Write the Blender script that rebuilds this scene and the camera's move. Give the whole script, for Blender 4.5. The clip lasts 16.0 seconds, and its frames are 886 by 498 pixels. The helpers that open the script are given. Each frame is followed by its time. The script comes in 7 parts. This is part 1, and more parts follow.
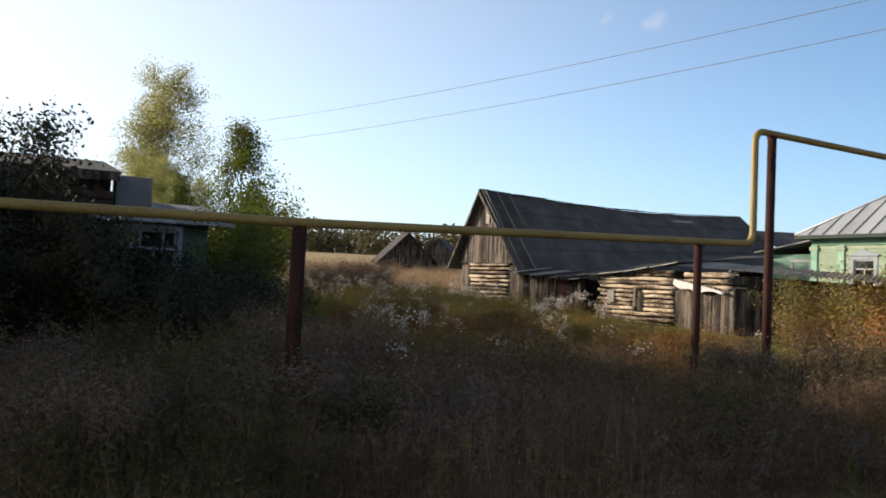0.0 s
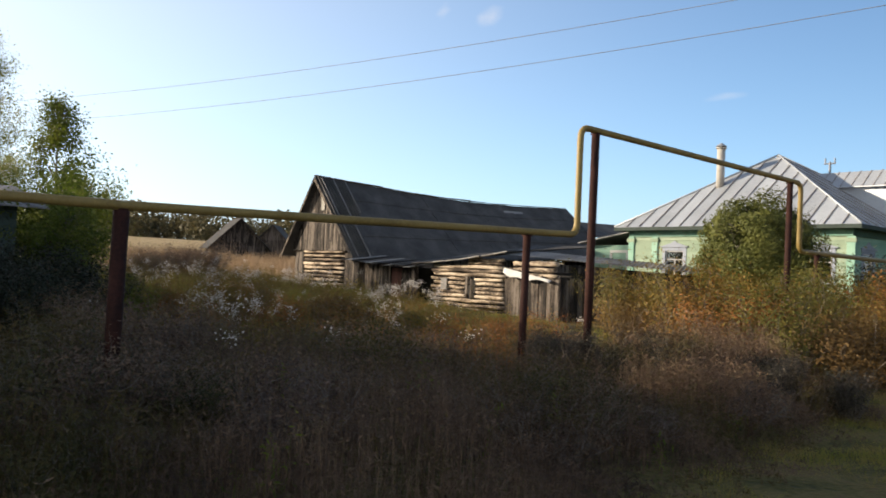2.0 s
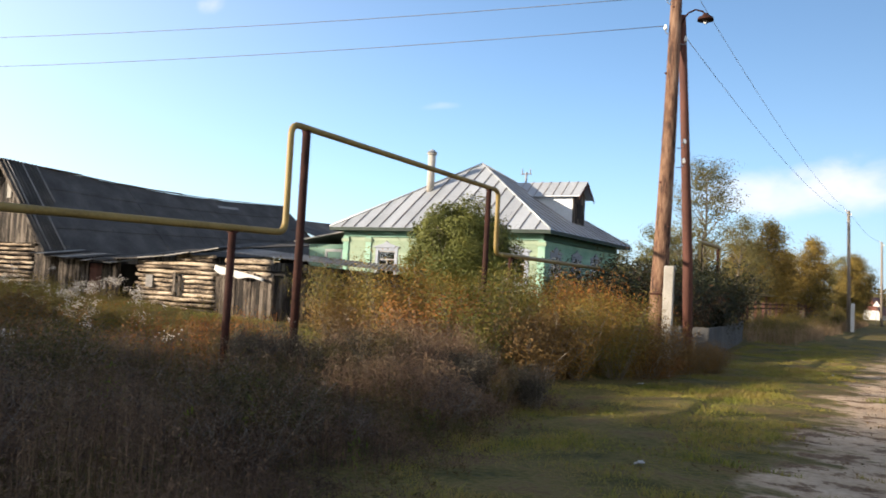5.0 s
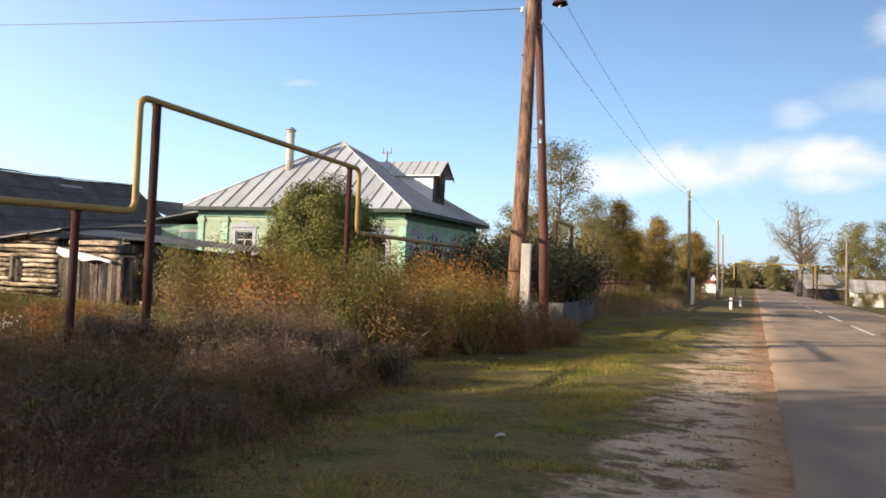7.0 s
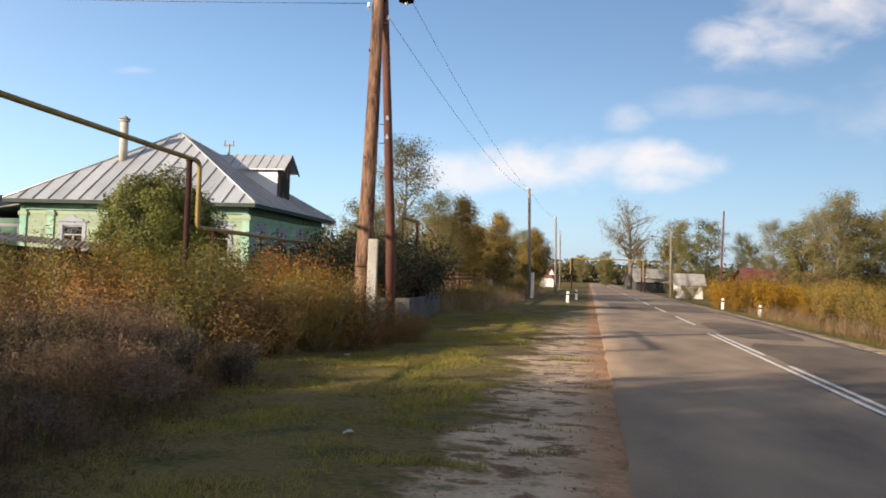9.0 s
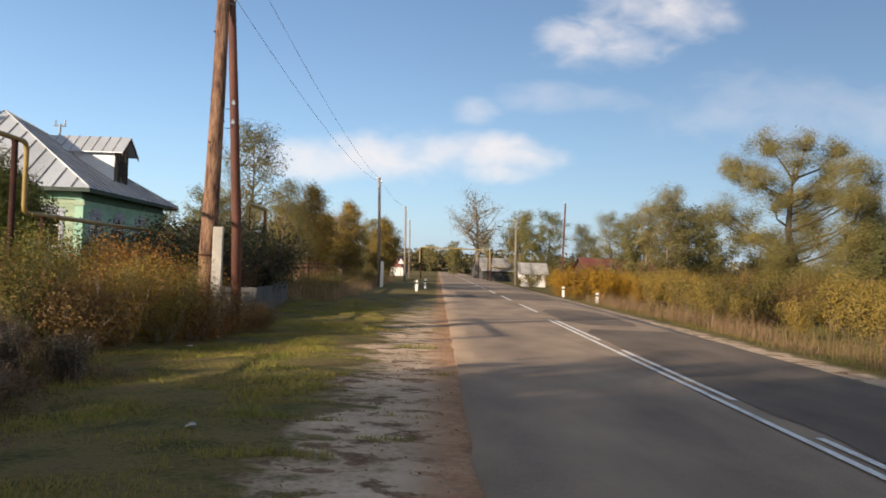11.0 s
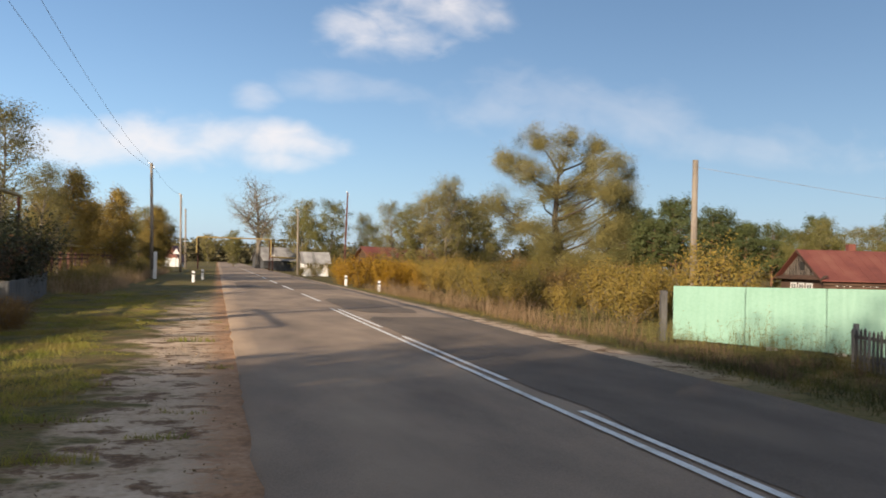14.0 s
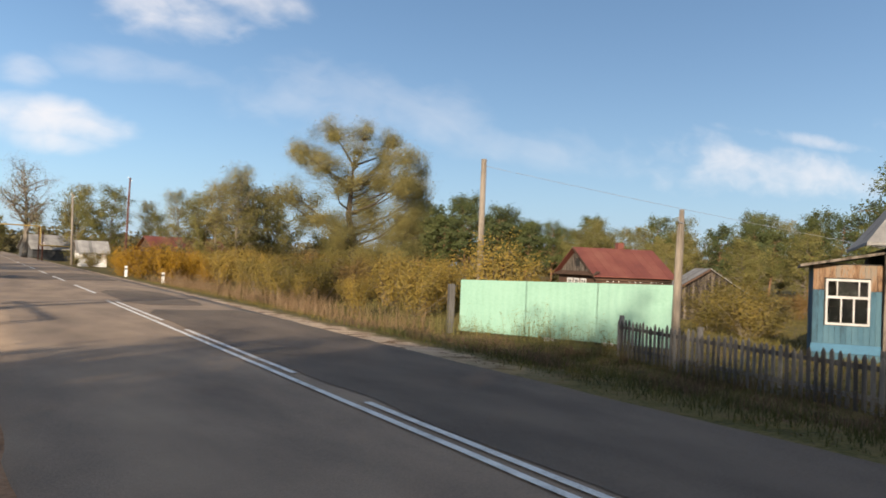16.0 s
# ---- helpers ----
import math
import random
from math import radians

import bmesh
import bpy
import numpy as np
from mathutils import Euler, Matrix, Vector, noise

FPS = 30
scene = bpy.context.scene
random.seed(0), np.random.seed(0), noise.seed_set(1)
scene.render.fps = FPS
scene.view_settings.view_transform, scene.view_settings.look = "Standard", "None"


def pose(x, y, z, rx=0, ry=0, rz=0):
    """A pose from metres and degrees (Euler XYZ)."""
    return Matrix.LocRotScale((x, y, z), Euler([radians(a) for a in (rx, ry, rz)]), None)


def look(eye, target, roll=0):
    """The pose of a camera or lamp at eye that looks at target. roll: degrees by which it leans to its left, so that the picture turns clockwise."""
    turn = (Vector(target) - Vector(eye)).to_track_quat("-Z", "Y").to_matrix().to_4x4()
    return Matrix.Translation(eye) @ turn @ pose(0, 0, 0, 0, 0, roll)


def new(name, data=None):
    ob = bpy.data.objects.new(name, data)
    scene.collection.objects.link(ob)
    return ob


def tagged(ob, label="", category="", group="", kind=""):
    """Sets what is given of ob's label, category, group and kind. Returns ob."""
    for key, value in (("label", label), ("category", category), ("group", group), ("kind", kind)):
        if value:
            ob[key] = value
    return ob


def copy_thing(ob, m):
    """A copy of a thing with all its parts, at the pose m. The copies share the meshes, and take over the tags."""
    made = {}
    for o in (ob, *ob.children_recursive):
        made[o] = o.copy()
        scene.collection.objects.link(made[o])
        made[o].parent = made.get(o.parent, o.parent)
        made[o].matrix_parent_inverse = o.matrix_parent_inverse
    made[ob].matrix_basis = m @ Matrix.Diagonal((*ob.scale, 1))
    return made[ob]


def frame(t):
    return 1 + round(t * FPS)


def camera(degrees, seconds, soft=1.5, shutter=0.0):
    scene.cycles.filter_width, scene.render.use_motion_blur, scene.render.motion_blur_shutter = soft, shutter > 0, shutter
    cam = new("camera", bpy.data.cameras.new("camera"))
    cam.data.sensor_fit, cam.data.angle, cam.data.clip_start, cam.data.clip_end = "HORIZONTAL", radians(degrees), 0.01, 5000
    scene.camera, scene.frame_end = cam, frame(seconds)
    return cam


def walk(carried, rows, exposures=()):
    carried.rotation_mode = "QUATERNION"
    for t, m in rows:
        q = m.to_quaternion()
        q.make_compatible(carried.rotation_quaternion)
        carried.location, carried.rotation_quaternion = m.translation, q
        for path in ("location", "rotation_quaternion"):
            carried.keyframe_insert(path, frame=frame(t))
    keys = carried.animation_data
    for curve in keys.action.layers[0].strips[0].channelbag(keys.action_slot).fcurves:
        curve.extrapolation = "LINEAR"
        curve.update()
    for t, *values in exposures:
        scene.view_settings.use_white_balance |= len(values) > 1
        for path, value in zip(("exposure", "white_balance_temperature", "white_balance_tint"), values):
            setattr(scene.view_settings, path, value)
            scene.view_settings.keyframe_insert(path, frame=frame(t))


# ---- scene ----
# path and lens
cam = camera(55.9, 16.0, soft=1.7, shutter=0.3)
PATH = [
    (0.0, pose(-0.015, -0.193, 1.656, 92.10, -2.21, 60.42)),
    (0.5, pose(-0.018, -0.188, 1.659, 92.11, -2.65, 57.54)),
    (1.0, pose(-0.017, -0.186, 1.657, 92.15, -2.52, 54.78)),
    (1.5, pose(-0.021, -0.182, 1.655, 92.21, -2.46, 51.86)),
    (2.0, pose(-0.030, -0.176, 1.655, 91.72, -2.54, 49.13)),
    (2.5, pose(-0.037, -0.167, 1.656, 91.43, -2.04, 45.52)),
    (3.0, pose(-0.042, -0.131, 1.658, 91.00, -1.93, 42.39)),
    (3.5, pose(-0.034, -0.069, 1.662, 91.53, -2.90, 39.31)),
    (4.0, pose(-0.002, -0.018, 1.664, 91.94, -3.38, 36.64)),
    (4.5, pose(0.030, 0.011, 1.664, 92.25, -3.98, 33.50)),
    (5.0, pose(0.028, 0.042, 1.668, 92.55, -3.08, 30.00)),
    (7.5, pose(-0.015, 0.087, 1.656, 91.27, -2.29, 18.24)),
    (8.0, pose(-0.020, 0.088, 1.657, 91.13, -2.05, 15.58)),
    (8.5, pose(-0.027, 0.097, 1.653, 91.46, -1.98, 12.63)),
    (9.0, pose(-0.039, 0.116, 1.650, 91.70, -1.98, 9.94)),
    (11.5, pose(-0.015, 0.059, 1.651, 91.17, -2.07, -2.57)),
    (12.0, pose(-0.017, 0.076, 1.646, 91.07, -2.01, -4.65)),
    (12.5, pose(-0.020, 0.090, 1.645, 91.04, -1.61, -6.83)),
    (13.0, pose(-0.016, 0.095, 1.646, 91.09, -1.52, -8.90)),
    (13.5, pose(-0.002, 0.094, 1.641, 91.11, -1.56, -11.64)),
    (14.0, pose(0.012, 0.098, 1.636, 91.01, -1.44, -15.16)),
    (14.5, pose(0.032, 0.106, 1.629, 90.90, -1.46, -19.00)),
    (15.0, pose(0.059, 0.114, 1.622, 90.59, -1.63, -23.26)),
    (15.5, pose(0.077, 0.125, 1.619, 90.71, -1.87, -26.15)),
    (16.0, pose(0.090, 0.137, 1.613, 91.01, -2.24, -29.24)),
]
walk(cam, PATH, exposures=((0.0, 0.93, 6600, 10), (1.0, 0.94, 6650, 10), (1.6, 0.98, 6650, 10), (2.5, 1.12, 6700, 11), (3.5, 1.2, 6700, 11), (5.0, 1.36, 6600, 11), (8.0, 1.34, 6950, 14), (9.2, 1.14, 6900, 13), (12.5, 1.06, 6900, 13), (16.0, 1.14, 6700, 11)))

# ---- light: low autumn sun behind the old house, clear sky with a few clouds ----
SUN_AZ, SUN_EL = -134.0, 15.8      # degrees clockwise from +y, and above the horizon
sun_dir = Vector((math.sin(radians(SUN_AZ)) * math.cos(radians(SUN_EL)), math.cos(radians(SUN_AZ)) * math.cos(radians(SUN_EL)), math.sin(radians(SUN_EL))))
sun_data = bpy.data.lights.new("sun", "SUN")
sun_data.energy, sun_data.angle, sun_data.color = 5.0, radians(0.6), (1.0, 0.86, 0.67)
sun = new("sun", sun_data)
sun.matrix_basis = look((0, 0, 60), Vector((0, 0, 60)) - sun_dir)

world = bpy.data.worlds.new("sky")
scene.world = world
world.use_nodes = True


def make_sky():
    nt = world.node_tree
    nt.nodes.clear()
    N, L = nt.nodes.new, nt.links.new

    def math_node(op, a, b=None, clamp=False):
        n = N("ShaderNodeMath")
        n.operation, n.use_clamp = op, clamp
        for i, v in enumerate((a, b)):
            if v is None:
                continue
            if isinstance(v, (int, float)):
                n.inputs[i].default_value = v
            else:
                L(v, n.inputs[i])
        return n.outputs[0]

    sky = N("ShaderNodeTexSky")
    sky.sky_type, sky.sun_disc = "NISHITA", False
    sky.sun_elevation, sky.sun_rotation = radians(SUN_EL), radians(-SUN_AZ)
    sky.air_density, sky.dust_density, sky.ozone_density = 1.0, 1.2, 4.3
    coord = N("ShaderNodeTexCoord").outputs["Generated"]
    sep = N("ShaderNodeSeparateXYZ")
    L(coord, sep.inputs[0])
    ahead = math_node("MAXIMUM", sep.outputs["Y"], 0.05)
    u, v = math_node("DIVIDE", sep.outputs["X"], ahead), math_node("DIVIDE", sep.outputs["Z"], ahead)
    comb = N("ShaderNodeCombineXYZ")
    L(math_node("MULTIPLY", u, 0.55), comb.inputs[0])
    L(v, comb.inputs[1])

    def noise_tex(scale, detail, dist=0.0):
        n = N("ShaderNodeTexNoise")
        n.inputs["Scale"].default_value, n.inputs["Detail"].default_value, n.inputs["Distortion"].default_value = scale, detail, dist
        L(comb.outputs[0], n.inputs["Vector"])
        return n.outputs["Fac"]

    billow = math_node("SUBTRACT", noise_tex(13.0, 7.0, 0.3), 0.5)
    wisps = math_node("SUBTRACT", noise_tex(38.0, 4.0, 0.8), 0.5)
    # centre, half width, half height, strength of each cloud
    clouds = ((-0.15, 0.124, 0.10, 0.026, 0.8), (-0.05, 0.133, 0.13, 0.032, 1.0), (0.05, 0.14, 0.09, 0.026, 1.0), (0.06, 0.118, 0.05, 0.016, 0.8), (0.037, 0.192, 0.03, 0.02, 0.5),
              (0.19, 0.275, 0.075, 0.04, 0.95), (0.25, 0.33, 0.10, 0.04, 0.9), (1.2, 0.185, 0.34, 0.05, 0.62), (1.32, 0.25, 0.2, 0.014, 0.5),
              (1.75, 0.30, 0.2, 0.03, 0.5), (-0.606, 0.253, 0.045, 0.007, 0.45), (-1.189, 0.493, 0.025, 0.018, 0.55), (-1.059, 0.456, 0.035, 0.018, 0.55),
              (0.45, 0.20, 0.22, 0.05, 0.28), (0.75, 0.17, 0.25, 0.03, 0.25), (0.15, 0.21, 0.12, 0.02, 0.3))
    total = None
    for cu, cv, a, b, k in clouds:
        du = math_node("DIVIDE", math_node("SUBTRACT", u, cu), a)
        dv = math_node("DIVIDE", math_node("SUBTRACT", v, cv), b)
        r = math_node("ADD", math_node("MULTIPLY", du, du), math_node("MULTIPLY", dv, dv))
        r = math_node("ADD", r, math_node("MULTIPLY", billow, 3.6))
        r = math_node("ADD", r, math_node("MULTIPLY", wisps, 1.3))
        m = N("ShaderNodeMapRange")
        m.interpolation_type = "SMOOTHSTEP"
        m.inputs["From Min"].default_value, m.inputs["From Max"].default_value = 1.35, -0.9
        m.inputs["To Max"].default_value = k
        L(r, m.inputs["Value"])
        total = m.outputs[0] if total is None else math_node("MAXIMUM", total, m.outputs[0])
    total = math_node("MULTIPLY", total, 0.95)
    mix = N("ShaderNodeMix")
    mix.data_type = "RGBA"
    L(total, mix.inputs["Factor"])
    # hazy aureole that spreads round the low sun
    dot = N("ShaderNodeVectorMath")
    dot.operation = "DOT_PRODUCT"
    L(coord, dot.inputs[0])
    dot.inputs[1].default_value = sun_dir
    haze = math_node("MULTIPLY", math_node("POWER", math_node("MAXIMUM", math_node("MULTIPLY", math_node("ADD", math_node("MINIMUM", dot.outputs["Value"], 0.72), 0.38), 0.72), 0.0), 2.2), math_node("MULTIPLY", math_node("POWER", math_node("SUBTRACT", 1.0, math_node("MULTIPLY", sep.outputs["Z"], sep.outputs["Z"])), 1.2), 13.0))
    tint = N("ShaderNodeMix")
    tint.data_type, tint.blend_type, tint.clamp_result = "RGBA", "ADD", False
    tint.inputs["Factor"].default_value = 1.0
    glow = N("ShaderNodeVectorMath")
    glow.operation = "SCALE"
    glow.inputs[0].default_value = (1.0, 0.95, 0.86)
    L(haze, glow.inputs["Scale"])
    L(sky.outputs[0], tint.inputs["A"])
    # pale band of haze above the horizon
    low = math_node("POWER", math_node("SUBTRACT", 1.0, math_node("MAXIMUM", sep.outputs["Z"], 0.0)), 6.0)
    band = N("ShaderNodeVectorMath")
    band.operation = "SCALE"
    band.inputs[0].default_value = (2.0, 2.9, 4.1)
    L(low, band.inputs["Scale"])
    both = N("ShaderNodeVectorMath")
    both.operation = "ADD"
    L(glow.outputs[0], both.inputs[0])
    L(band.outputs[0], both.inputs[1])
    thin = N("ShaderNodeVectorMath")
    thin.operation = "ADD"
    thin.inputs[1].default_value = (0.36, 0.65, 1.06)
    L(both.outputs[0], thin.inputs[0])
    L(thin.outputs[0], tint.inputs["B"])
    L(tint.outputs["Result"], mix.inputs["A"])
    mix.inputs["B"].default_value = (8.2, 8.0, 8.1, 1)
    bg = N("ShaderNodeBackground")
    bg.inputs["Strength"].default_value = 0.056
    L(mix.outputs["Result"], bg.inputs["Color"])
    out = N("ShaderNodeOutputWorld")
    L(bg.outputs[0], out.inputs["Surface"])


make_sky()

# ---- materials ----


def material(name, colours, scale=4.0, fine=40.0, rough=0.85, metal=0.0, bump=0.3, stretch=(1, 1, 1), vary=0.0, island=0.0, trans=0.0, spec=0.3, coarse=0.6, contrast=1.2):
    """Noise at two sizes between two to four colours; vary and island shift the value object by object, or piece by piece."""
    m = bpy.data.materials.new(name)
    m.use_nodes = True
    nt = m.node_tree
    N, L = nt.nodes.new, nt.links.new
    bsdf = nt.nodes["Principled BSDF"]
    co = N("ShaderNodeTexCoord")
    mp = N("ShaderNodeMapping")
    mp.inputs["Scale"].default_value = stretch
    L(co.outputs["Object"], mp.inputs[0])
    n1, n2 = N("ShaderNodeTexNoise"), N("ShaderNodeTexNoise")
    for n, s in ((n1, scale), (n2, fine)):
        n.inputs["Scale"].default_value, n.inputs["Detail"].default_value = s, 5
        L(mp.outputs[0], n.inputs["Vector"])
    mixf = N("ShaderNodeMix")
    mixf.inputs["Factor"].default_value = 1 - coarse
    L(n1.outputs["Fac"], mixf.inputs["A"])
    L(n2.outputs["Fac"], mixf.inputs["B"])
    gain = N("ShaderNodeMath")
    gain.operation = "MULTIPLY_ADD"
    gain.inputs[1].default_value, gain.inputs[2].default_value = contrast, 0.5 - 0.5 * contrast
    L(mixf.outputs["Result"], gain.inputs[0])
    fac = gain.outputs[0]
    for amount, node, out in ((vary, "ShaderNodeObjectInfo", "Random"), (island, "ShaderNodeNewGeometry", "Random Per Island")):
        if amount:
            src = N(node)
            a = N("ShaderNodeMath")
            a.operation = "MULTIPLY_ADD"
            a.inputs[1].default_value, a.inputs[2].default_value = amount, -amount / 2
            L(src.outputs[out], a.inputs[0])
            b = N("ShaderNodeMath")
            b.operation = "ADD"
            L(a.outputs[0], b.inputs[0])
            L(fac, b.inputs[1])
            fac = b.outputs[0]
    ramp = N("ShaderNodeValToRGB")
    el = ramp.color_ramp.elements
    while len(el) < len(colours):
        el.new(0.5)
    for i, c in enumerate(colours):
        el[i].position = 0.3 + 0.4 * i / (len(colours) - 1)
        el[i].color = (*c, 1)
    L(fac, ramp.inputs[0])
    L(ramp.outputs[0], bsdf.inputs["Base Color"])
    bsdf.inputs["Roughness"].default_value, bsdf.inputs["Metallic"].default_value = rough, metal
    bsdf.inputs["Specular IOR Level"].default_value = spec
    if bump:
        bp = N("ShaderNodeBump")
        bp.inputs["Strength"].default_value, bp.inputs["Distance"].default_value = bump, 0.02
        L(n2.outputs["Fac"], bp.inputs["Height"])
        L(bp.outputs[0], bsdf.inputs["Normal"])
    if trans:
        tr = N("ShaderNodeBsdfTranslucent")
        L(ramp.outputs[0], tr.inputs["Color"])
        ms = N("ShaderNodeMixShader")
        ms.inputs[0].default_value = trans
        L(bsdf.outputs[0], ms.inputs[1])
        L(tr.outputs[0], ms.inputs[2])
        L(ms.outputs[0], nt.nodes["Material Output"].inputs["Surface"])
    return m


def glass_material(name):
    m = bpy.data.materials.new(name)
    m.use_nodes = True
    b = m.node_tree.nodes["Principled BSDF"]
    b.inputs["Base Color"].default_value = (0.85, 0.9, 0.9, 1)
    b.inputs["Roughness"].default_value = 0.04
    b.inputs["Transmission Weight"].default_value = 1.0
    b.inputs["IOR"].default_value = 1.45
    return m


def leaf(name, *colours, trans=0.3):
    return material(name, colours, scale=0.5, fine=2.4, rough=0.6, bump=0, island=0.17, vary=0.24, trans=trans, spec=0.2, coarse=0.5)


M_asphalt = material("old_asphalt", ((0.135, 0.098, 0.07), (0.225, 0.162, 0.112), (0.31, 0.225, 0.152)), 0.9, 110, 0.9, bump=0.4, coarse=0.62, stretch=(1, 0.4, 1))
M_asphalt_new = material("patched_asphalt", ((0.062, 0.046, 0.034), (0.115, 0.085, 0.062), (0.17, 0.126, 0.09)), 0.9, 110, 0.9, bump=0.5, stretch=(1, 0.4, 1), coarse=0.5)
M_line = material("worn_white_paint", ((0.36, 0.34, 0.31), (0.6, 0.58, 0.54), (0.7, 0.68, 0.64)), 3, 45, 0.7, bump=0.1)
M_grass = leaf("grass_blades", (0.072, 0.086, 0.014), (0.142, 0.152, 0.023), (0.218, 0.188, 0.039), (0.235, 0.165, 0.058))
M_dry = leaf("dry_weeds", (0.05, 0.032, 0.022), (0.108, 0.068, 0.045), (0.18, 0.118, 0.074), (0.112, 0.092, 0.042))
M_straw = leaf("pale_dry_grass", (0.12, 0.074, 0.038), (0.215, 0.14, 0.078), (0.31, 0.215, 0.13))
M_fluff = leaf("white_seed_heads", (0.42, 0.38, 0.335), (0.6, 0.55, 0.5))
M_orange = leaf("autumn_orange_leaves", (0.045, 0.036, 0.01), (0.095, 0.058, 0.014), (0.17, 0.078, 0.017), (0.27, 0.088, 0.019), trans=0.24)
M_mixed = leaf("turning_leaves", (0.05, 0.062, 0.011), (0.095, 0.09, 0.016), (0.15, 0.105, 0.02), (0.22, 0.108, 0.021), trans=0.24)
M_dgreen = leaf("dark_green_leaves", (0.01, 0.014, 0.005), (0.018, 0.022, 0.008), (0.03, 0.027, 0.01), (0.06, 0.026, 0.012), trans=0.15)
M_green = leaf("green_leaves", (0.055, 0.08, 0.011), (0.1, 0.125, 0.017), (0.155, 0.155, 0.027), trans=0.45)
M_olive = leaf("olive_leaves", (0.072, 0.0702, 0.0198), (0.117, 0.108, 0.0306), (0.18, 0.144, 0.0504))
M_bushgreen = leaf("olive_green_leaves", (0.072, 0.082, 0.018), (0.125, 0.13, 0.03), (0.19, 0.17, 0.045))
M_birchleaf = leaf("birch_leaves", (0.135, 0.15, 0.045), (0.23, 0.235, 0.075), (0.34, 0.31, 0.12), trans=0.6)
M_yellow = leaf("yellow_leaves", (0.144, 0.0842, 0.00972), (0.259, 0.14, 0.0121), (0.331, 0.183, 0.0162))
M_scrubgold = leaf("golden_scrub_leaves", (0.1, 0.08, 0.018), (0.175, 0.125, 0.027), (0.255, 0.165, 0.034))
M_scrubrust = leaf("rusty_scrub_leaves", (0.0633, 0.0414, 0.0149), (0.121, 0.0713, 0.023), (0.184, 0.103, 0.0299))
M_scruboli = leaf("dull_scrub_leaves", (0.0633, 0.055, 0.014), (0.109, 0.0858, 0.02), (0.172, 0.121, 0.03))
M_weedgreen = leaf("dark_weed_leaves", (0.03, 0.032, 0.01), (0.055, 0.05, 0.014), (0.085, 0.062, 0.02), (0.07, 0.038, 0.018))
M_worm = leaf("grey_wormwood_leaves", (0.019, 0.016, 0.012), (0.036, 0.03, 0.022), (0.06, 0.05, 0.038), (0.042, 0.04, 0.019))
M_goldtree = leaf("golden_brown_leaves", (0.1, 0.078, 0.02), (0.17, 0.122, 0.03), (0.255, 0.165, 0.04), (0.16, 0.14, 0.034))
# leaf colour lightened to stand in for haze over the distance
M_farwood = leaf("hazy_far_leaves", (0.05, 0.05, 0.028), (0.085, 0.075, 0.036), (0.13, 0.1, 0.045))
M_tar = material("tarred_felt", ((0.018, 0.016, 0.015), (0.035, 0.032, 0.03), (0.07, 0.064, 0.06)), 1.3, 20, 0.9, bump=0.5, vary=0.3)
M_mauve = leaf("mauve_brown_seed_stalks", (0.05, 0.034, 0.028), (0.09, 0.062, 0.05), (0.135, 0.096, 0.078))
# green grass with the shade of the near verge put into its colour
M_shadegrass = leaf("shade_green_grass", (0.035, 0.038, 0.01), (0.06, 0.06, 0.015), (0.095, 0.08, 0.024), (0.1, 0.066, 0.028))
M_willowbark = material("dark_willow_bark", ((0.02, 0.016, 0.012), (0.05, 0.04, 0.03), (0.09, 0.072, 0.055)), 3, 20, 0.95, bump=0.6, stretch=(1, 1, 0.25))
M_frame = material("weathered_white_frame", ((0.26, 0.25, 0.24), (0.36, 0.35, 0.34)), 3, 30, 0.75, bump=0.15)
M_willow = leaf("willow_leaves", (0.085, 0.08, 0.028), (0.14, 0.122, 0.042), (0.205, 0.165, 0.06))
M_pine = leaf("pine_needles", (0.026, 0.036, 0.012), (0.045, 0.056, 0.017), (0.075, 0.078, 0.022), trans=0.12)
M_bark = material("grey_bark", ((0.05, 0.042, 0.034), (0.12, 0.1, 0.08), (0.2, 0.17, 0.14)), 3, 20, 0.95, bump=0.6, stretch=(1, 1, 0.25))
M_birchbark = material("birch_bark", ((0.05, 0.045, 0.04), (0.5, 0.47, 0.42), (0.62, 0.59, 0.54)), 2, 9, 0.85, bump=0.3, stretch=(1, 1, 2.5))
M_pinebark = material("pine_bark", ((0.07, 0.04, 0.025), (0.22, 0.11, 0.06)), 3, 20, 0.95, bump=0.6)
M_plank = material("weathered_planks", ((0.01, 0.0075, 0.006), (0.038, 0.029, 0.022), (0.08, 0.063, 0.05), (0.13, 0.108, 0.088)), 2.2, 16, 0.9, bump=0.8, stretch=(3, 3, 0.35), vary=0.4, contrast=2.4)
M_log = material("sunbleached_logs", ((0.035, 0.025, 0.018), (0.13, 0.098, 0.07), (0.29, 0.225, 0.16), (0.42, 0.345, 0.26)), 1.6, 12, 0.9, bump=1.0, stretch=(0.7, 3, 3), vary=0.4, contrast=2.2)
M_felt = material("old_roofing_felt", ((0.035, 0.032, 0.03), (0.062, 0.058, 0.055), (0.105, 0.098, 0.09)), 0.9, 25, 0.9, bump=0.4)
M_slate = material("corrugated_slate", ((0.102, 0.0978, 0.0935), (0.187, 0.178, 0.17), (0.255, 0.246, 0.234)), 1.2, 30, 0.85, bump=0.3, vary=0.3)
M_tin = material("galvanised_roof", ((0.293, 0.309, 0.323), (0.363, 0.381, 0.405), (0.417, 0.44, 0.461)), 0.6, 12, 0.5, metal=0.4, bump=0.08, vary=0.3)
M_seam = material("rusted_seam", ((0.168, 0.137, 0.115), (0.357, 0.336, 0.326)), 2, 20, 0.6, metal=0.3)
M_greenpaint = material("faded_green_paint", ((0.136, 0.272, 0.204), (0.19, 0.326, 0.252), (0.231, 0.36, 0.279)), 1.5, 25, 0.75, bump=0.15, vary=0.25)
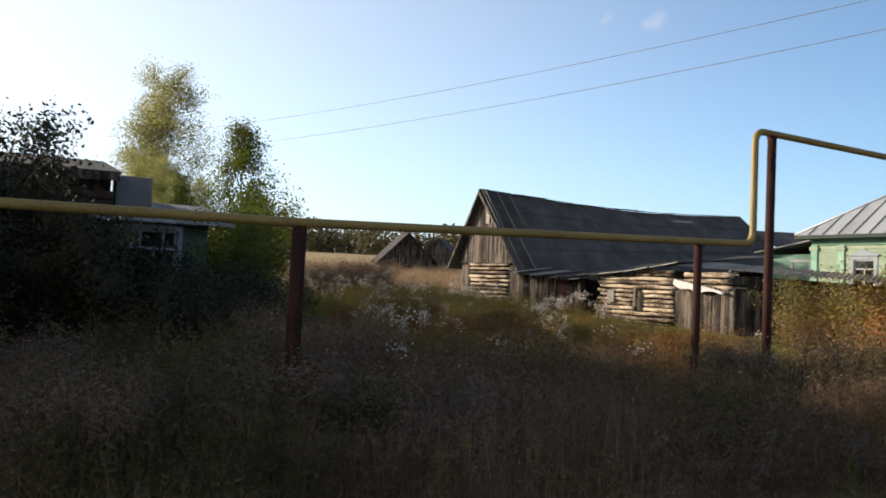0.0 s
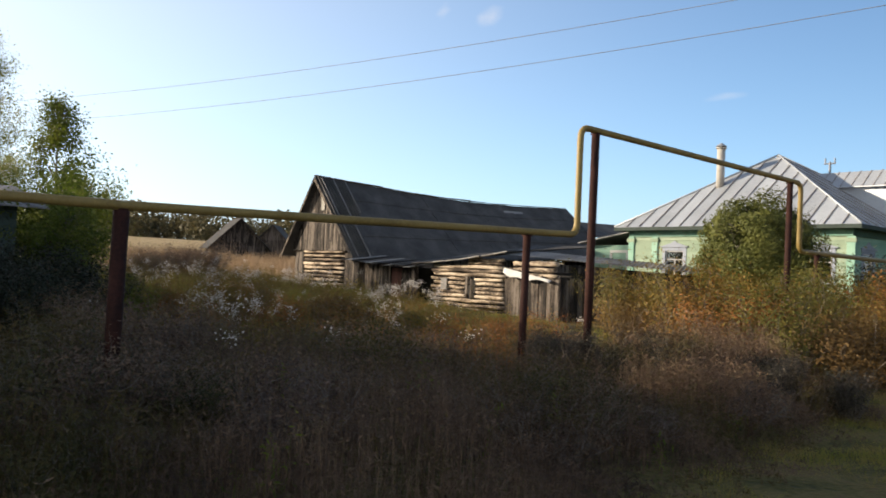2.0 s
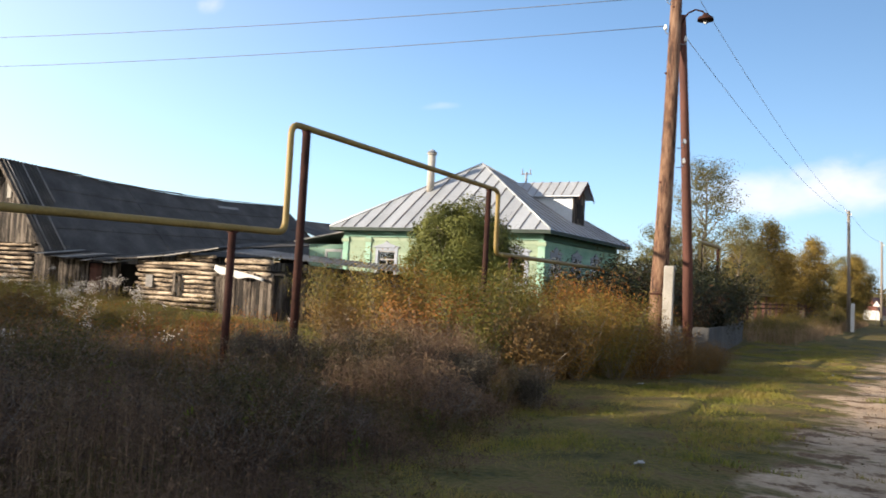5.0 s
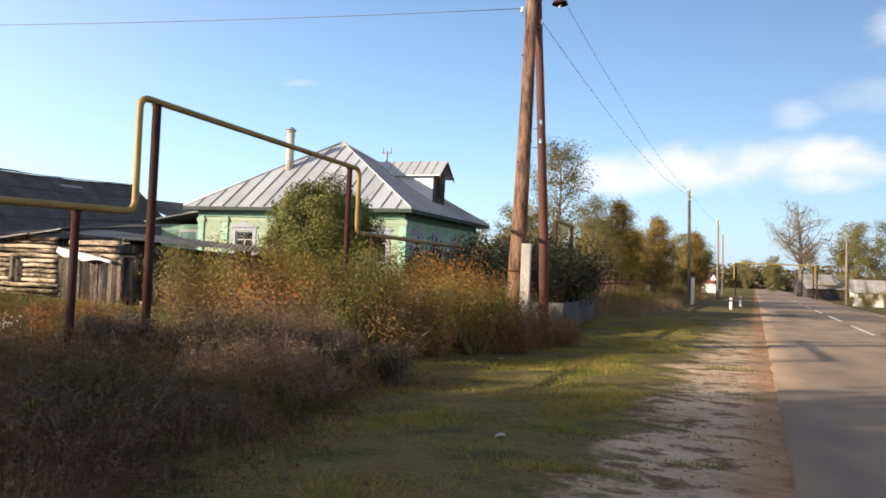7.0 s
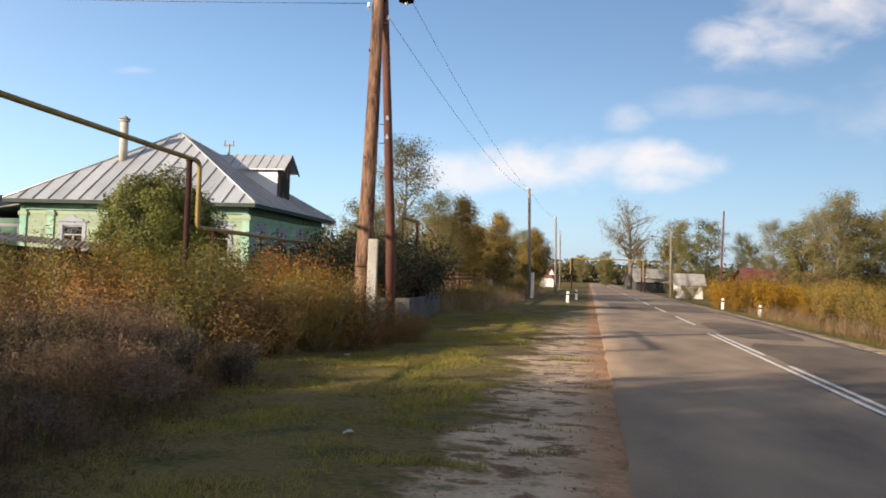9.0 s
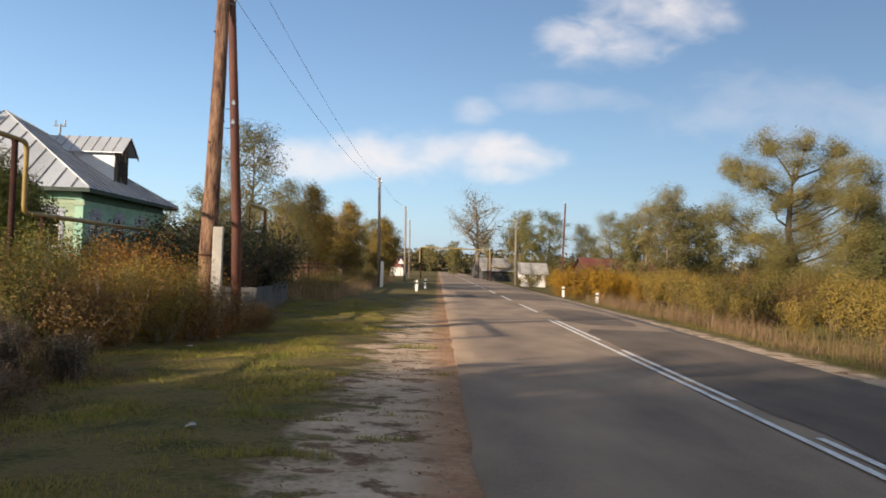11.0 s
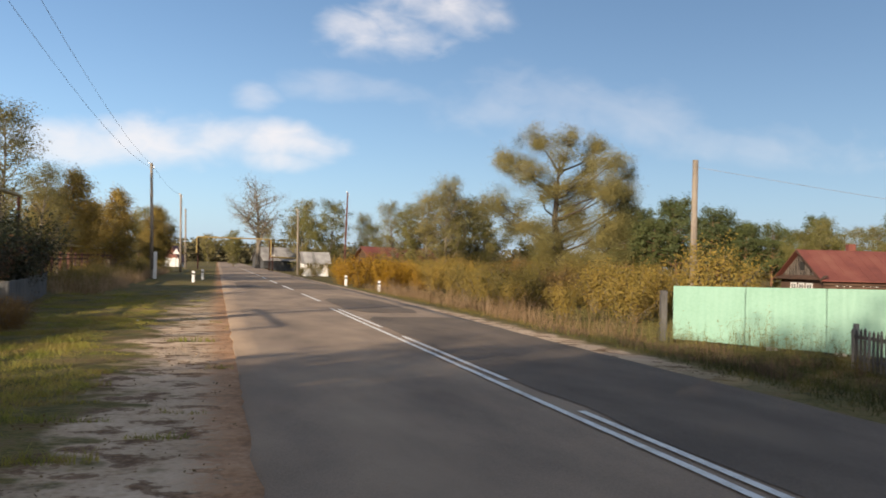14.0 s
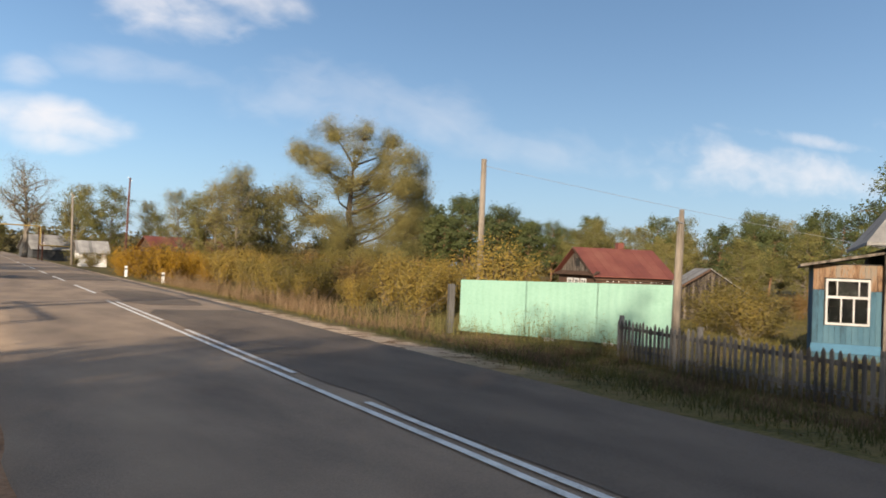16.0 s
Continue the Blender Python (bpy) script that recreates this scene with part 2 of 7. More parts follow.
M_greenpale = material("pale_green_boards", ((0.165, 0.222, 0.155), (0.21, 0.268, 0.19), (0.245, 0.296, 0.218)), 1.5, 25, 0.75, bump=0.15, vary=0.25)
# old green paint with the shade under the trees put into its colour
M_shadegreen = material("shaded_old_green_paint", ((0.033, 0.0468, 0.0385), (0.055, 0.077, 0.0633), (0.077, 0.099, 0.0825)), 2, 22, 0.85, bump=0.3, vary=0.3)
M_fascia = material("dark_eaves_board", ((0.02, 0.03, 0.026), (0.035, 0.05, 0.042)), 2, 25, 0.8, bump=0.1)
M_greendark = material("green_trim_paint", ((0.0275, 0.0672, 0.05), (0.0495, 0.105, 0.08)), 2, 25, 0.7, bump=0.1)
M_white = material("white_paint", ((0.419, 0.412, 0.405), (0.526, 0.52, 0.506)), 2, 30, 0.7, bump=0.1)
M_lilac = material("pale_blue_paint", ((0.187, 0.211, 0.257), (0.243, 0.267, 0.309)), 2, 30, 0.7, bump=0.1)
M_pipe = material("yellow_gas_paint", ((0.128, 0.0877, 0.0266), (0.205, 0.143, 0.0432), (0.243, 0.176, 0.0599)), 1.5, 30, 0.5, bump=0.1)
M_post = material("rust_brown_paint", ((0.015, 0.0075, 0.0065), (0.032, 0.0135, 0.0105), (0.05, 0.02, 0.015)), 2, 25, 0.75, bump=0.15, spec=0.1)
M_pole = material("timber_pole", ((0.028, 0.015, 0.011), (0.085, 0.043, 0.027), (0.14, 0.078, 0.048), (0.19, 0.115, 0.075)), 3.2, 13, 0.85, bump=1.0, stretch=(2, 2, 0.45), contrast=1.8)
M_polegrey = material("grey_timber_pole", ((0.0838, 0.0688, 0.0539), (0.156, 0.128, 0.102), (0.203, 0.173, 0.137)), 2, 16, 0.85, bump=0.5, stretch=(2, 2, 0.2))
M_strut = material("red_brown_timber", ((0.055, 0.022, 0.017), (0.105, 0.042, 0.03)), 2, 16, 0.8, bump=0.4, stretch=(2, 2, 0.2))
M_concrete = material("concrete", ((0.228, 0.216, 0.19), (0.317, 0.297, 0.266), (0.368, 0.348, 0.311)), 2, 40, 0.9, bump=0.35, vary=0.2)
M_wire = material("dark_wire", ((0.14, 0.15, 0.17), (0.2, 0.21, 0.23)), 2, 20, 0.6, metal=0.2, bump=0)
# near-black in place of unlit rooms behind openings and gaps; also marker bands
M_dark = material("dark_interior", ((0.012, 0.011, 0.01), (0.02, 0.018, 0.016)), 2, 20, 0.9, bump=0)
M_porcelain = material("porcelain", ((0.7, 0.7, 0.68), (0.78, 0.78, 0.76)), 2, 20, 0.25, bump=0)
M_mint = material("mint_metal_sheet", ((0.141, 0.251, 0.194), (0.164, 0.283, 0.224), (0.181, 0.299, 0.24)), 0.8, 14, 0.5, bump=0.04, vary=0.03)
M_red = material("red_sheet_roof", ((0.0898, 0.0276, 0.0206), (0.126, 0.0393, 0.028), (0.153, 0.0588, 0.0404)), 0.8, 14, 0.6, bump=0.1, vary=0.15)
M_brownlog = material("dark_brown_logs", ((0.04, 0.0224, 0.0144), (0.088, 0.048, 0.0304)), 1.5, 18, 0.85, bump=0.4, vary=0.3)
M_picket = material("grey_pickets", ((0.035, 0.032, 0.03), (0.075, 0.07, 0.066), (0.125, 0.118, 0.11)), 2, 22, 0.9, bump=0.5, stretch=(3, 3, 0.3), vary=0.4)
M_blue = material("worn_blue_boards", ((0.0165, 0.0411, 0.0583), (0.0275, 0.0703, 0.0994), (0.0441, 0.0936, 0.122)), 2, 14, 0.8, bump=0.3, stretch=(2, 2, 0.4), vary=0.3)
M_blueband = material("bright_blue_paint", ((0.022, 0.075, 0.125), (0.036, 0.11, 0.175)), 2, 20, 0.7, bump=0.15)
M_rawwood = material("bare_orange_boards", ((0.05, 0.028, 0.016), (0.125, 0.07, 0.038), (0.17, 0.108, 0.066), (0.14, 0.115, 0.09)), 2, 14, 0.85, bump=0.4, stretch=(2, 2, 0.4), vary=0.4, contrast=1.8)
M_whitewall = material("whitewashed_wall", ((0.385, 0.378, 0.364), (0.49, 0.483, 0.469)), 1, 20, 0.9, bump=0.2)
M_slab = material("grey_slab", ((0.03, 0.031, 0.033), (0.055, 0.055, 0.056), (0.08, 0.079, 0.078)), 2, 30, 0.9, bump=0.3, vary=0.3)
M_litter = material("white_litter", ((0.294, 0.294, 0.294), (0.336, 0.336, 0.336)), 4, 30, 0.6, bump=0.1)
M_glass = glass_material("window_glass")


def ground_material():
    m = bpy.data.materials.new("rough_ground")
    m.use_nodes = True
    nt = m.node_tree
    N, L = nt.nodes.new, nt.links.new
    bsdf = nt.nodes["Principled BSDF"]
    co = N("ShaderNodeTexCoord")

    def noisy(scale, detail=5):
        n = N("ShaderNodeTexNoise")
        n.inputs["Scale"].default_value, n.inputs["Detail"].default_value = scale, detail
        L(co.outputs["Object"], n.inputs["Vector"])
        return n.outputs["Fac"]

    def ramp(src, *stops):
        r = N("ShaderNodeValToRGB")
        el = r.color_ramp.elements
        while len(el) < len(stops):
            el.new(0.5)
        for e, (p, c) in zip(el, stops):
            e.position, e.color = p, (*c, 1)
        L(src, r.inputs[0])
        return r.outputs[0]

    def calc(op, a, b):
        n = N("ShaderNodeMath")
        n.operation = op
        for i, v in enumerate((a, b)):
            if isinstance(v, (int, float)):
                n.inputs[i].default_value = v
            else:
                L(v, n.inputs[i])
        return n.outputs[0]

    def between(src, lo, hi):
        n = N("ShaderNodeMapRange")
        n.interpolation_type = "SMOOTHSTEP"
        n.inputs["From Min"].default_value, n.inputs["From Max"].default_value = lo, hi
        L(src, n.inputs["Value"])
        return n.outputs[0]

    def blend(fac, a, b):
        n = N("ShaderNodeMix")
        n.data_type = "RGBA"
        L(fac, n.inputs["Factor"])
        L(a, n.inputs["A"])
        L(b, n.inputs["B"])
        return n.outputs["Result"]

    sep = N("ShaderNodeSeparateXYZ")
    L(co.outputs["Object"], sep.inputs[0])
    x, y = sep.outputs["X"], sep.outputs["Y"]
    big, mid, small = noisy(0.12), noisy(1.1, 7), noisy(14, 4)
    grass = ramp(calc("ADD", calc("MULTIPLY", mid, 0.6), calc("MULTIPLY", small, 0.4)), (0.37, (0.045, 0.041, 0.012)), (0.46, (0.088, 0.075, 0.019)), (0.54, (0.135, 0.1, 0.036)), (0.62, (0.105, 0.065, 0.03)))
    field = ramp(calc("ADD", calc("MULTIPLY", mid, 0.5), calc("MULTIPLY", big, 0.5)), (0.3, (0.16, 0.115, 0.05)), (0.5, (0.33, 0.24, 0.12)), (0.7, (0.42, 0.31, 0.17)))
    sand = ramp(calc("ADD", calc("MULTIPLY", mid, 0.5), calc("MULTIPLY", small, 0.5)), (0.32, (0.25, 0.17, 0.105)), (0.46, (0.39, 0.285, 0.19)), (0.68, (0.53, 0.4, 0.285)))
    colour = blend(between(calc("ADD", x, calc("MULTIPLY", big, 30.0)), -14.0, -30.0), grass, field)
    # bare sandy strip on both edges of the asphalt, broken by tufts
    # noise drawn out across the verge, so that sod and leaf drift reach over the sand in tongues
    mp = N("ShaderNodeMapping")
    mp.inputs["Scale"].default_value = (0.8, 1.05, 1.0)
    L(co.outputs["Object"], mp.inputs[0])

    def streaky(scale, detail):
        n = N("ShaderNodeTexNoise")
        n.inputs["Scale"].default_value, n.inputs["Detail"].default_value = scale, detail
        L(mp.outputs[0], n.inputs["Vector"])
        return n.outputs["Fac"]

    tongue, drift = streaky(0.75, 7), streaky(2.4, 7)
    left = calc("MULTIPLY", between(calc("ADD", x, calc("ADD", calc("MULTIPLY", calc("SUBTRACT", tongue, 0.5), 2.6), calc("MULTIPLY", calc("SUBTRACT", drift, 0.5), 2.2))), -1.5, -1.0), between(x, 0.9, 0.6))
    right = calc("MULTIPLY", between(calc("ADD", x, calc("MULTIPLY", calc("SUBTRACT", mid, 0.5), 1.6)), 8.2, 7.8), calc("MULTIPLY", between(x, 6.0, 7.0), between(y, 9.0, 15.0)))
    tufts = between(calc("ADD", calc("MULTIPLY", drift, 0.75), calc("MULTIPLY", small, 0.25)), 0.575, 0.515)
    far = between(y, 50.0, 16.0)
    debris = ramp(small, (0.35, (0.09, 0.05, 0.028)), (0.5, (0.15, 0.09, 0.05)), (0.65, (0.2, 0.13, 0.08)))
    strip = calc("MAXIMUM", calc("MULTIPLY", left, far), right)
    colour = blend(strip, colour, blend(tufts, debris, sand))
    rust = ramp(calc("ADD", calc("MULTIPLY", mid, 0.5), calc("MULTIPLY", small, 0.5)), (0.35, (0.17, 0.092, 0.048)), (0.5, (0.3, 0.16, 0.082)), (0.65, (0.4, 0.235, 0.135)))
    edge = calc("MULTIPLY", between(calc("ADD", x, calc("MULTIPLY", calc("SUBTRACT", small, 0.5), 0.9)), -0.3, 0.2), between(x, 0.9, 0.6))
    colour = blend(calc("MULTIPLY", edge, 0.9), colour, rust)
    L(colour, bsdf.inputs["Base Color"])
    bsdf.inputs["Roughness"].default_value = 0.95
    bsdf.inputs["Specular IOR Level"].default_value = 0.15
    bp = N("ShaderNodeBump")
    bp.inputs["Strength"].default_value, bp.inputs["Distance"].default_value = 0.9, 0.08
    L(calc("ADD", mid, calc("MULTIPLY", small, 0.5)), bp.inputs["Height"])
    L(bp.outputs[0], bsdf.inputs["Normal"])
    return m


M_ground = ground_material()

# ---- building helpers ----
rng = np.random.default_rng(7)


class Shape:
    """Collects boxes, rods and plates in world coordinates for one mesh."""

    def __init__(self):
        self.v, self.f = [], []

    def add(self, verts, faces):
        k = len(self.v)
        self.v += [tuple(p) for p in verts]
        self.f += [tuple(i + k for i in face) for face in faces]
        return self

    def box(self, lo, hi, m=None):
        x0, y0, z0 = lo
        x1, y1, z1 = hi
        vs = [Vector(p) for p in ((x0, y0, z0), (x1, y0, z0), (x1, y1, z0), (x0, y1, z0), (x0, y0, z1), (x1, y0, z1), (x1, y1, z1), (x0, y1, z1))]
        if m is not None:
            vs = [m @ p for p in vs]
        return self.add(vs, ((3, 2, 1, 0), (4, 5, 6, 7), (0, 1, 5, 4), (1, 2, 6, 5), (2, 3, 7, 6), (3, 0, 4, 7)))

    def rod(self, a, b, ra, rb=None, n=10, caps=True):
        a, b = Vector(a), Vector(b)
        rb = ra if rb is None else rb
        d = (b - a).normalized()
        s = d.orthogonal().normalized()
        t = d.cross(s)
        ring = [(s * math.cos(2 * math.pi * i / n) + t * math.sin(2 * math.pi * i / n)) for i in range(n)]
        vs = [a + r * ra for r in ring] + [b + r * rb for r in ring]
        fs = [(i, (i + 1) % n, n + (i + 1) % n, n + i) for i in range(n)]
        if caps:
            fs += [tuple(range(n - 1, -1, -1)), tuple(range(n, 2 * n))]
        return self.add(vs, fs)

    def tube(self, pts, r, n=8):
        """A round tube along points; r is one radius, or one for each point."""
        pts = [Vector(p) for p in pts]
        rs = r if isinstance(r, (list, tuple)) else [r] * len(pts)
        vs, fs, s = [], [], None
        for i, p in enumerate(pts):
            d = (pts[min(i + 1, len(pts) - 1)] - pts[max(i - 1, 0)]).normalized()
            s = d.orthogonal().normalized() if s is None else (s - d * s.dot(d)).normalized()
            t = d.cross(s)
            vs += [p + (s * math.cos(2 * math.pi * k / n) + t * math.sin(2 * math.pi * k / n)) * rs[i] for k in range(n)]
        for i in range(len(pts) - 1):
            fs += [(i * n + k, i * n + (k + 1) % n, (i + 1) * n + (k + 1) % n, (i + 1) * n + k) for k in range(n)]
        fs += [tuple(range(n - 1, -1, -1)), tuple(range((len(pts) - 1) * n, len(pts) * n))]
        return self.add(vs, fs)

    def slab(self, corners, thick, down=None):
        """A plate of that thickness below four (or three) corners."""
        c = [Vector(p) for p in corners]
        n = (c[1] - c[0]).cross(c[-1] - c[0]).normalized() if down is None else -Vector(down)
        low = [p - n * thick for p in c]
        k = len(c)
        fs = [tuple(range(k)), tuple(range(2 * k - 1, k - 1, -1))] + [(i, k + i, k + (i + 1) % k, (i + 1) % k) for i in range(k)]
        return self.add(c + low, fs)


def mesh_of(shape, mat, base=(0, 0, 0), bevel=0.0, smooth=False):
    b = Vector(base)
    me = bpy.data.meshes.new("mesh")
    me.from_pydata([Vector(p) - b for p in shape.v], [], shape.f)
    bm = bmesh.new()
    bm.from_mesh(me)
    bmesh.ops.recalc_face_normals(bm, faces=bm.faces)
    if bevel:
        bmesh.ops.bevel(bm, geom=list(bm.edges), offset=bevel, segments=1, affect="EDGES", clamp_overlap=True)
    if smooth:
        for f in bm.faces:
            f.smooth = len(f.verts) == 4
    bm.to_mesh(me)
    bm.free()
    me.materials.append(mat)
    return me


def thing(name, base, label, category, group="", kind=""):
    ob = new(name)
    ob.location = base
    ob.empty_display_size = 0.2
    return tagged(ob, label, category, group, kind)


def origin_of(ob):
    return ob.matrix_basis.translation if ob.parent is None else origin_of(ob.parent) + ob.matrix_basis.translation


def part(name, shape, mat, parent, label="", bevel=0.0, smooth=False):
    ob = new(name, mesh_of(shape, mat, origin_of(parent), bevel, smooth))
    ob.parent = parent
    return tagged(ob, label)


def single(name, shape, mat, base, label, category, group="", kind="", bevel=0.0, smooth=False):
    ob = new(name, mesh_of(shape, mat, base, bevel, smooth))
    ob.location = base
    return tagged(ob, label, category, group, kind)


def raw_mesh(verts, faces, mat):
    me = bpy.data.meshes.new("mesh")
    me.from_pydata(verts.tolist() if hasattr(verts, "tolist") else verts, [], faces.tolist() if hasattr(faces, "tolist") else faces)
    me.materials.append(mat)
    return me


def smoothstep(a, b, x):
    t = np.clip((x - a) / (b - a), 0, 1)
    return t * t * (3 - 2 * t)


def height(x, y):
    """Lie of the land: level along the road, a slow rise to the fields on one side, a drop to the gardens on the other."""
    x, y = np.asarray(x, float), np.asarray(y, float)
    rise = 0.042 * np.maximum(0, np.minimum(-20 - x, 170)) + 0.012 * np.maximum(0, np.minimum(-190 - x, 600))
    fall = -0.5 * smoothstep(7.6, 12.0, x) - 1.0 * smoothstep(16, 40, x)
    dip = -0.10 * np.exp(-((x + 4.6) / 1.5) ** 2)
    return rise + fall + dip * smoothstep(60, 30, y)


def gz(x, y):
    return float(height(x, y))

# ---- ground and road ----


def build_ground():
    s = np.sinh(np.linspace(-1, 1, 261) * 5.2) / np.sinh(5.2)
    xs, ys = s * 1600 - 3, s * 1600 + 14
    X, Y = np.meshgrid(xs, ys)
    Z = height(X, Y)
    near = np.exp(-((X + 3) ** 2 + (Y - 14) ** 2) / 60 ** 2)
    off_road = smoothstep(0.3, -2.5, X) + smoothstep(7.3, 10, X)
    bumps = np.array([noise.noise((x * 0.45, y * 0.45, 0)) + 0.5 * noise.noise((x * 1.3, y * 1.3, 3)) for x, y in zip(X.ravel(), Y.ravel())]).reshape(X.shape)
    Z = Z + 0.07 * bumps * near * off_road - 0.03 * (1 - np.clip(off_road, 0, 1))
    n = len(xs)
    idx = np.arange(n * n).reshape(n, n)
    faces = np.stack([idx[:-1, :-1], idx[:-1, 1:], idx[1:, 1:], idx[1:, :-1]], -1).reshape(-1, 4)
    me = raw_mesh(np.stack([X, Y, Z], -1).reshape(-1, 3), faces, M_ground)
    me.shade_smooth()
    tagged(new("ground", me), "rough autumn grass and sandy verge beside the road", "ground", kind="structure")


build_ground()

ROAD_L, ROAD_R, CENTRE = 0.34, 7.15, 3.78


def build_road():
    rows, verts, faces = [], [], []
    y = -80.0
    while y < 420:
        rows.append(y)
        y += 0.35 if -2 < y < 45 else 2.0
    n = 9
    for i, y in enumerate(rows):
        l = ROAD_L + 0.05 * noise.noise((0, y * 0.9, 0)) + 0.035 * noise.noise((2, y * 3.1, 0))
        r = ROAD_R + 0.07 * noise.noise((5, y * 0.7, 0)) + 0.04 * noise.noise((7, y * 3.1, 0)) + 0.35 * float(smoothstep(12, 40, y))
        for k in range(n):
            f = (0, 0.006, 0.08, 0.25, 0.5, 0.75, 0.92, 0.994, 1)[k]
            z = 0.002 + 0.012 * (1 - (2 * f - 1) ** 2)
            verts.append((l + (r - l) * f, y, -0.05 if k in (0, n - 1) else z))
    for i in range(len(rows) - 1):
        faces += [(i * n + k, i * n + k + 1, (i + 1) * n + k + 1, (i + 1) * n + k) for k in range(n - 1)]
    me = raw_mesh(verts, faces, M_asphalt)
    me.shade_smooth()
    tagged(new("road", me), "old sun-bleached grey asphalt village road", "road", kind="structure")

    def crown(x):
        f = (x - ROAD_L) / (ROAD_R - ROAD_L)
        return 0.002 + 0.012 * (1 - (2 * f - 1) ** 2)

    # the darker newer layer on the far lane, with a ragged edge
    for name, y0, y1, xa, xb in (("road_patch", -60, 24.5, 4.12, ROAD_R - 0.06), ("road_patch", 26.5, 36.0, 4.3, 6.6), ("road_patch", 47.0, 60, 1.2, 6.9)):
        verts, faces = [], []
        ys = np.arange(y0, y1 + 0.01, 0.5)
        for y in ys:
            end = min(1.0, (y - y0) / 1.5, (y1 - y) / 1.5) * 0.5 + 0.5
            a = xa + 0.12 * noise.noise((1, y * 0.5, 9)) + (1 - end) * 0.8
            b = xb + 0.05 * noise.noise((4, y * 0.8, 9)) - (1 - end) * 0.6
            for k in range(5):
                x = a + (b - a) * k / 4
                verts.append((x, y, crown(x) + 0.008))
        for i in range(len(ys) - 1):
            faces += [(i * 5 + k, i * 5 + k + 1, i * 5 + k + 6, i * 5 + k + 5) for k in range(4)]
        tagged(new(name, raw_mesh(verts, faces, M_asphalt_new)), "darker patched asphalt layer on the road", "road", kind="structure")

    def line(x, y0, y1, w, label):
        verts, faces = [], []
        ys = np.linspace(y0, y1, max(3, int((y1 - y0) / 0.6)))
        for y in ys:
            e = 0.008 * noise.noise((x * 7, y * 4, 0))
            for d in (-w / 2 + e, w / 2 + e):
                verts.append((x + d, y, crown(x + d) + 0.016))
        for i in range(len(ys) - 1):
            faces.append((2 * i, 2 * i + 1, 2 * i + 3, 2 * i + 2))
        tagged(new("road_marking", raw_mesh(verts, faces, M_line)), label, "road marking", "centre line markings", kind="structure")

    line(CENTRE, -60, 28.3, 0.095, "solid white centre line painted on asphalt")
    for y0, y1 in ((-17, -10), (-7.6, -0.6), (1.9, 8.73), (11.2, 18.0), (20.5, 28.1)):
        line(CENTRE + 0.215, y0, y1, 0.095, "white dash beside the solid centre line")
    for y in np.arange(33.3, 250, 12.2):
        line(CENTRE + 0.22, y, y + 7.3, 0.12, "white dash of the broken centre line")


build_road()

# ---- gas pipe on posts ----
PIPE_X = -9.0


def bent(points, r, steps=5):
    """Points of a line with rounded corners of radius r."""
    out = [Vector(points[0])]
    for a, b, c in zip(points, points[1:], points[2:]):
        a, b, c = Vector(a), Vector(b), Vector(c)
        p, q = b + (a - b).normalized() * r, b + (c - b).normalized() * r
        out += [(p * (1 - t) + b * t) * (1 - t) + (b * (1 - t) + q * t) * t for t in (i / steps for i in range(steps + 1))]
    return out + [Vector(points[-1])]


def gas_pipe():
    base = (PIPE_X, 10.7, 0)
    gp = thing("gas_pipe", base, "faded yellow gas pipe raised over a gateway on brown posts", "pipe")
    run = bent([(PIPE_X, -30, 2.1), (PIPE_X, 3.0, 2.235), (PIPE_X, 10.46, 2.4), (PIPE_X, 10.46, 4.19), (PIPE_X, 18.12, 4.05), (PIPE_X, 18.12, 2.52), (PIPE_X, 38.6, 2.45)], 0.2)
    part("pipe", Shape().tube(run, 0.055, 12), M_pipe, gp, smooth=True)
    for x, y, top, r in ((PIPE_X, -9, 2.0, 0.06), (PIPE_X - 0.02, 3.03, 2.18, 0.085), (PIPE_X, 9.28, 2.31, 0.06), (PIPE_X, 10.85, 4.12, 0.07), (PIPE_X, 17.62, 4.0, 0.065), (PIPE_X, 19.0, 2.46, 0.06), (PIPE_X, 30, 2.42, 0.06)):
        p = part("post", Shape().rod((x, y - 0.03, -0.4), (x, y, top), r, r, 14), M_post, gp, smooth=True)
        part("pipe_saddle", Shape().box((x - 0.07, y - 0.05, top - 0.012), (x + 0.07, y + 0.05, top + 0.02)), M_post, p)
    run = bent([(PIPE_X, 38.6, 2.45), (PIPE_X, 39.0, 2.45), (PIPE_X, 39.0, 4.33), (PIPE_X, 43.2, 4.33), (PIPE_X, 43.2, 2.2), (PIPE_X, 112, 2.2), (PIPE_X + 6.3, 119.8, 2.2), (PIPE_X + 6.3, 119.8, 4.5), (7.3, 119.8, 4.45), (7.3, 119.8, 2.0), (11, 122, 1.9), (11, 160, 1.9)], 0.2)
    part("pipe", Shape().tube(run, 0.09, 8), M_pipe, gp, smooth=True)
    for y in (39.3, 42.9):
        part("post", Shape().rod((PIPE_X, y, -0.3), (PIPE_X, y, 4.28), 0.07, n=8), M_post, gp, smooth=True)
    for y in np.arange(50, 112, 8.0):
        part("post", Shape().rod((PIPE_X, y, -0.3), (PIPE_X, y, 2.15), 0.06, n=8), M_post, gp, smooth=True)
    for x in (-2.5, 7.15, 7.6):
        part("post", Shape().rod((x, 120, -0.6), (x, 120, 4.4 if x < 7.4 else 3.8), 0.09, n=8), M_post, gp, smooth=True)


gas_pipe()

# ---- power poles and wires ----


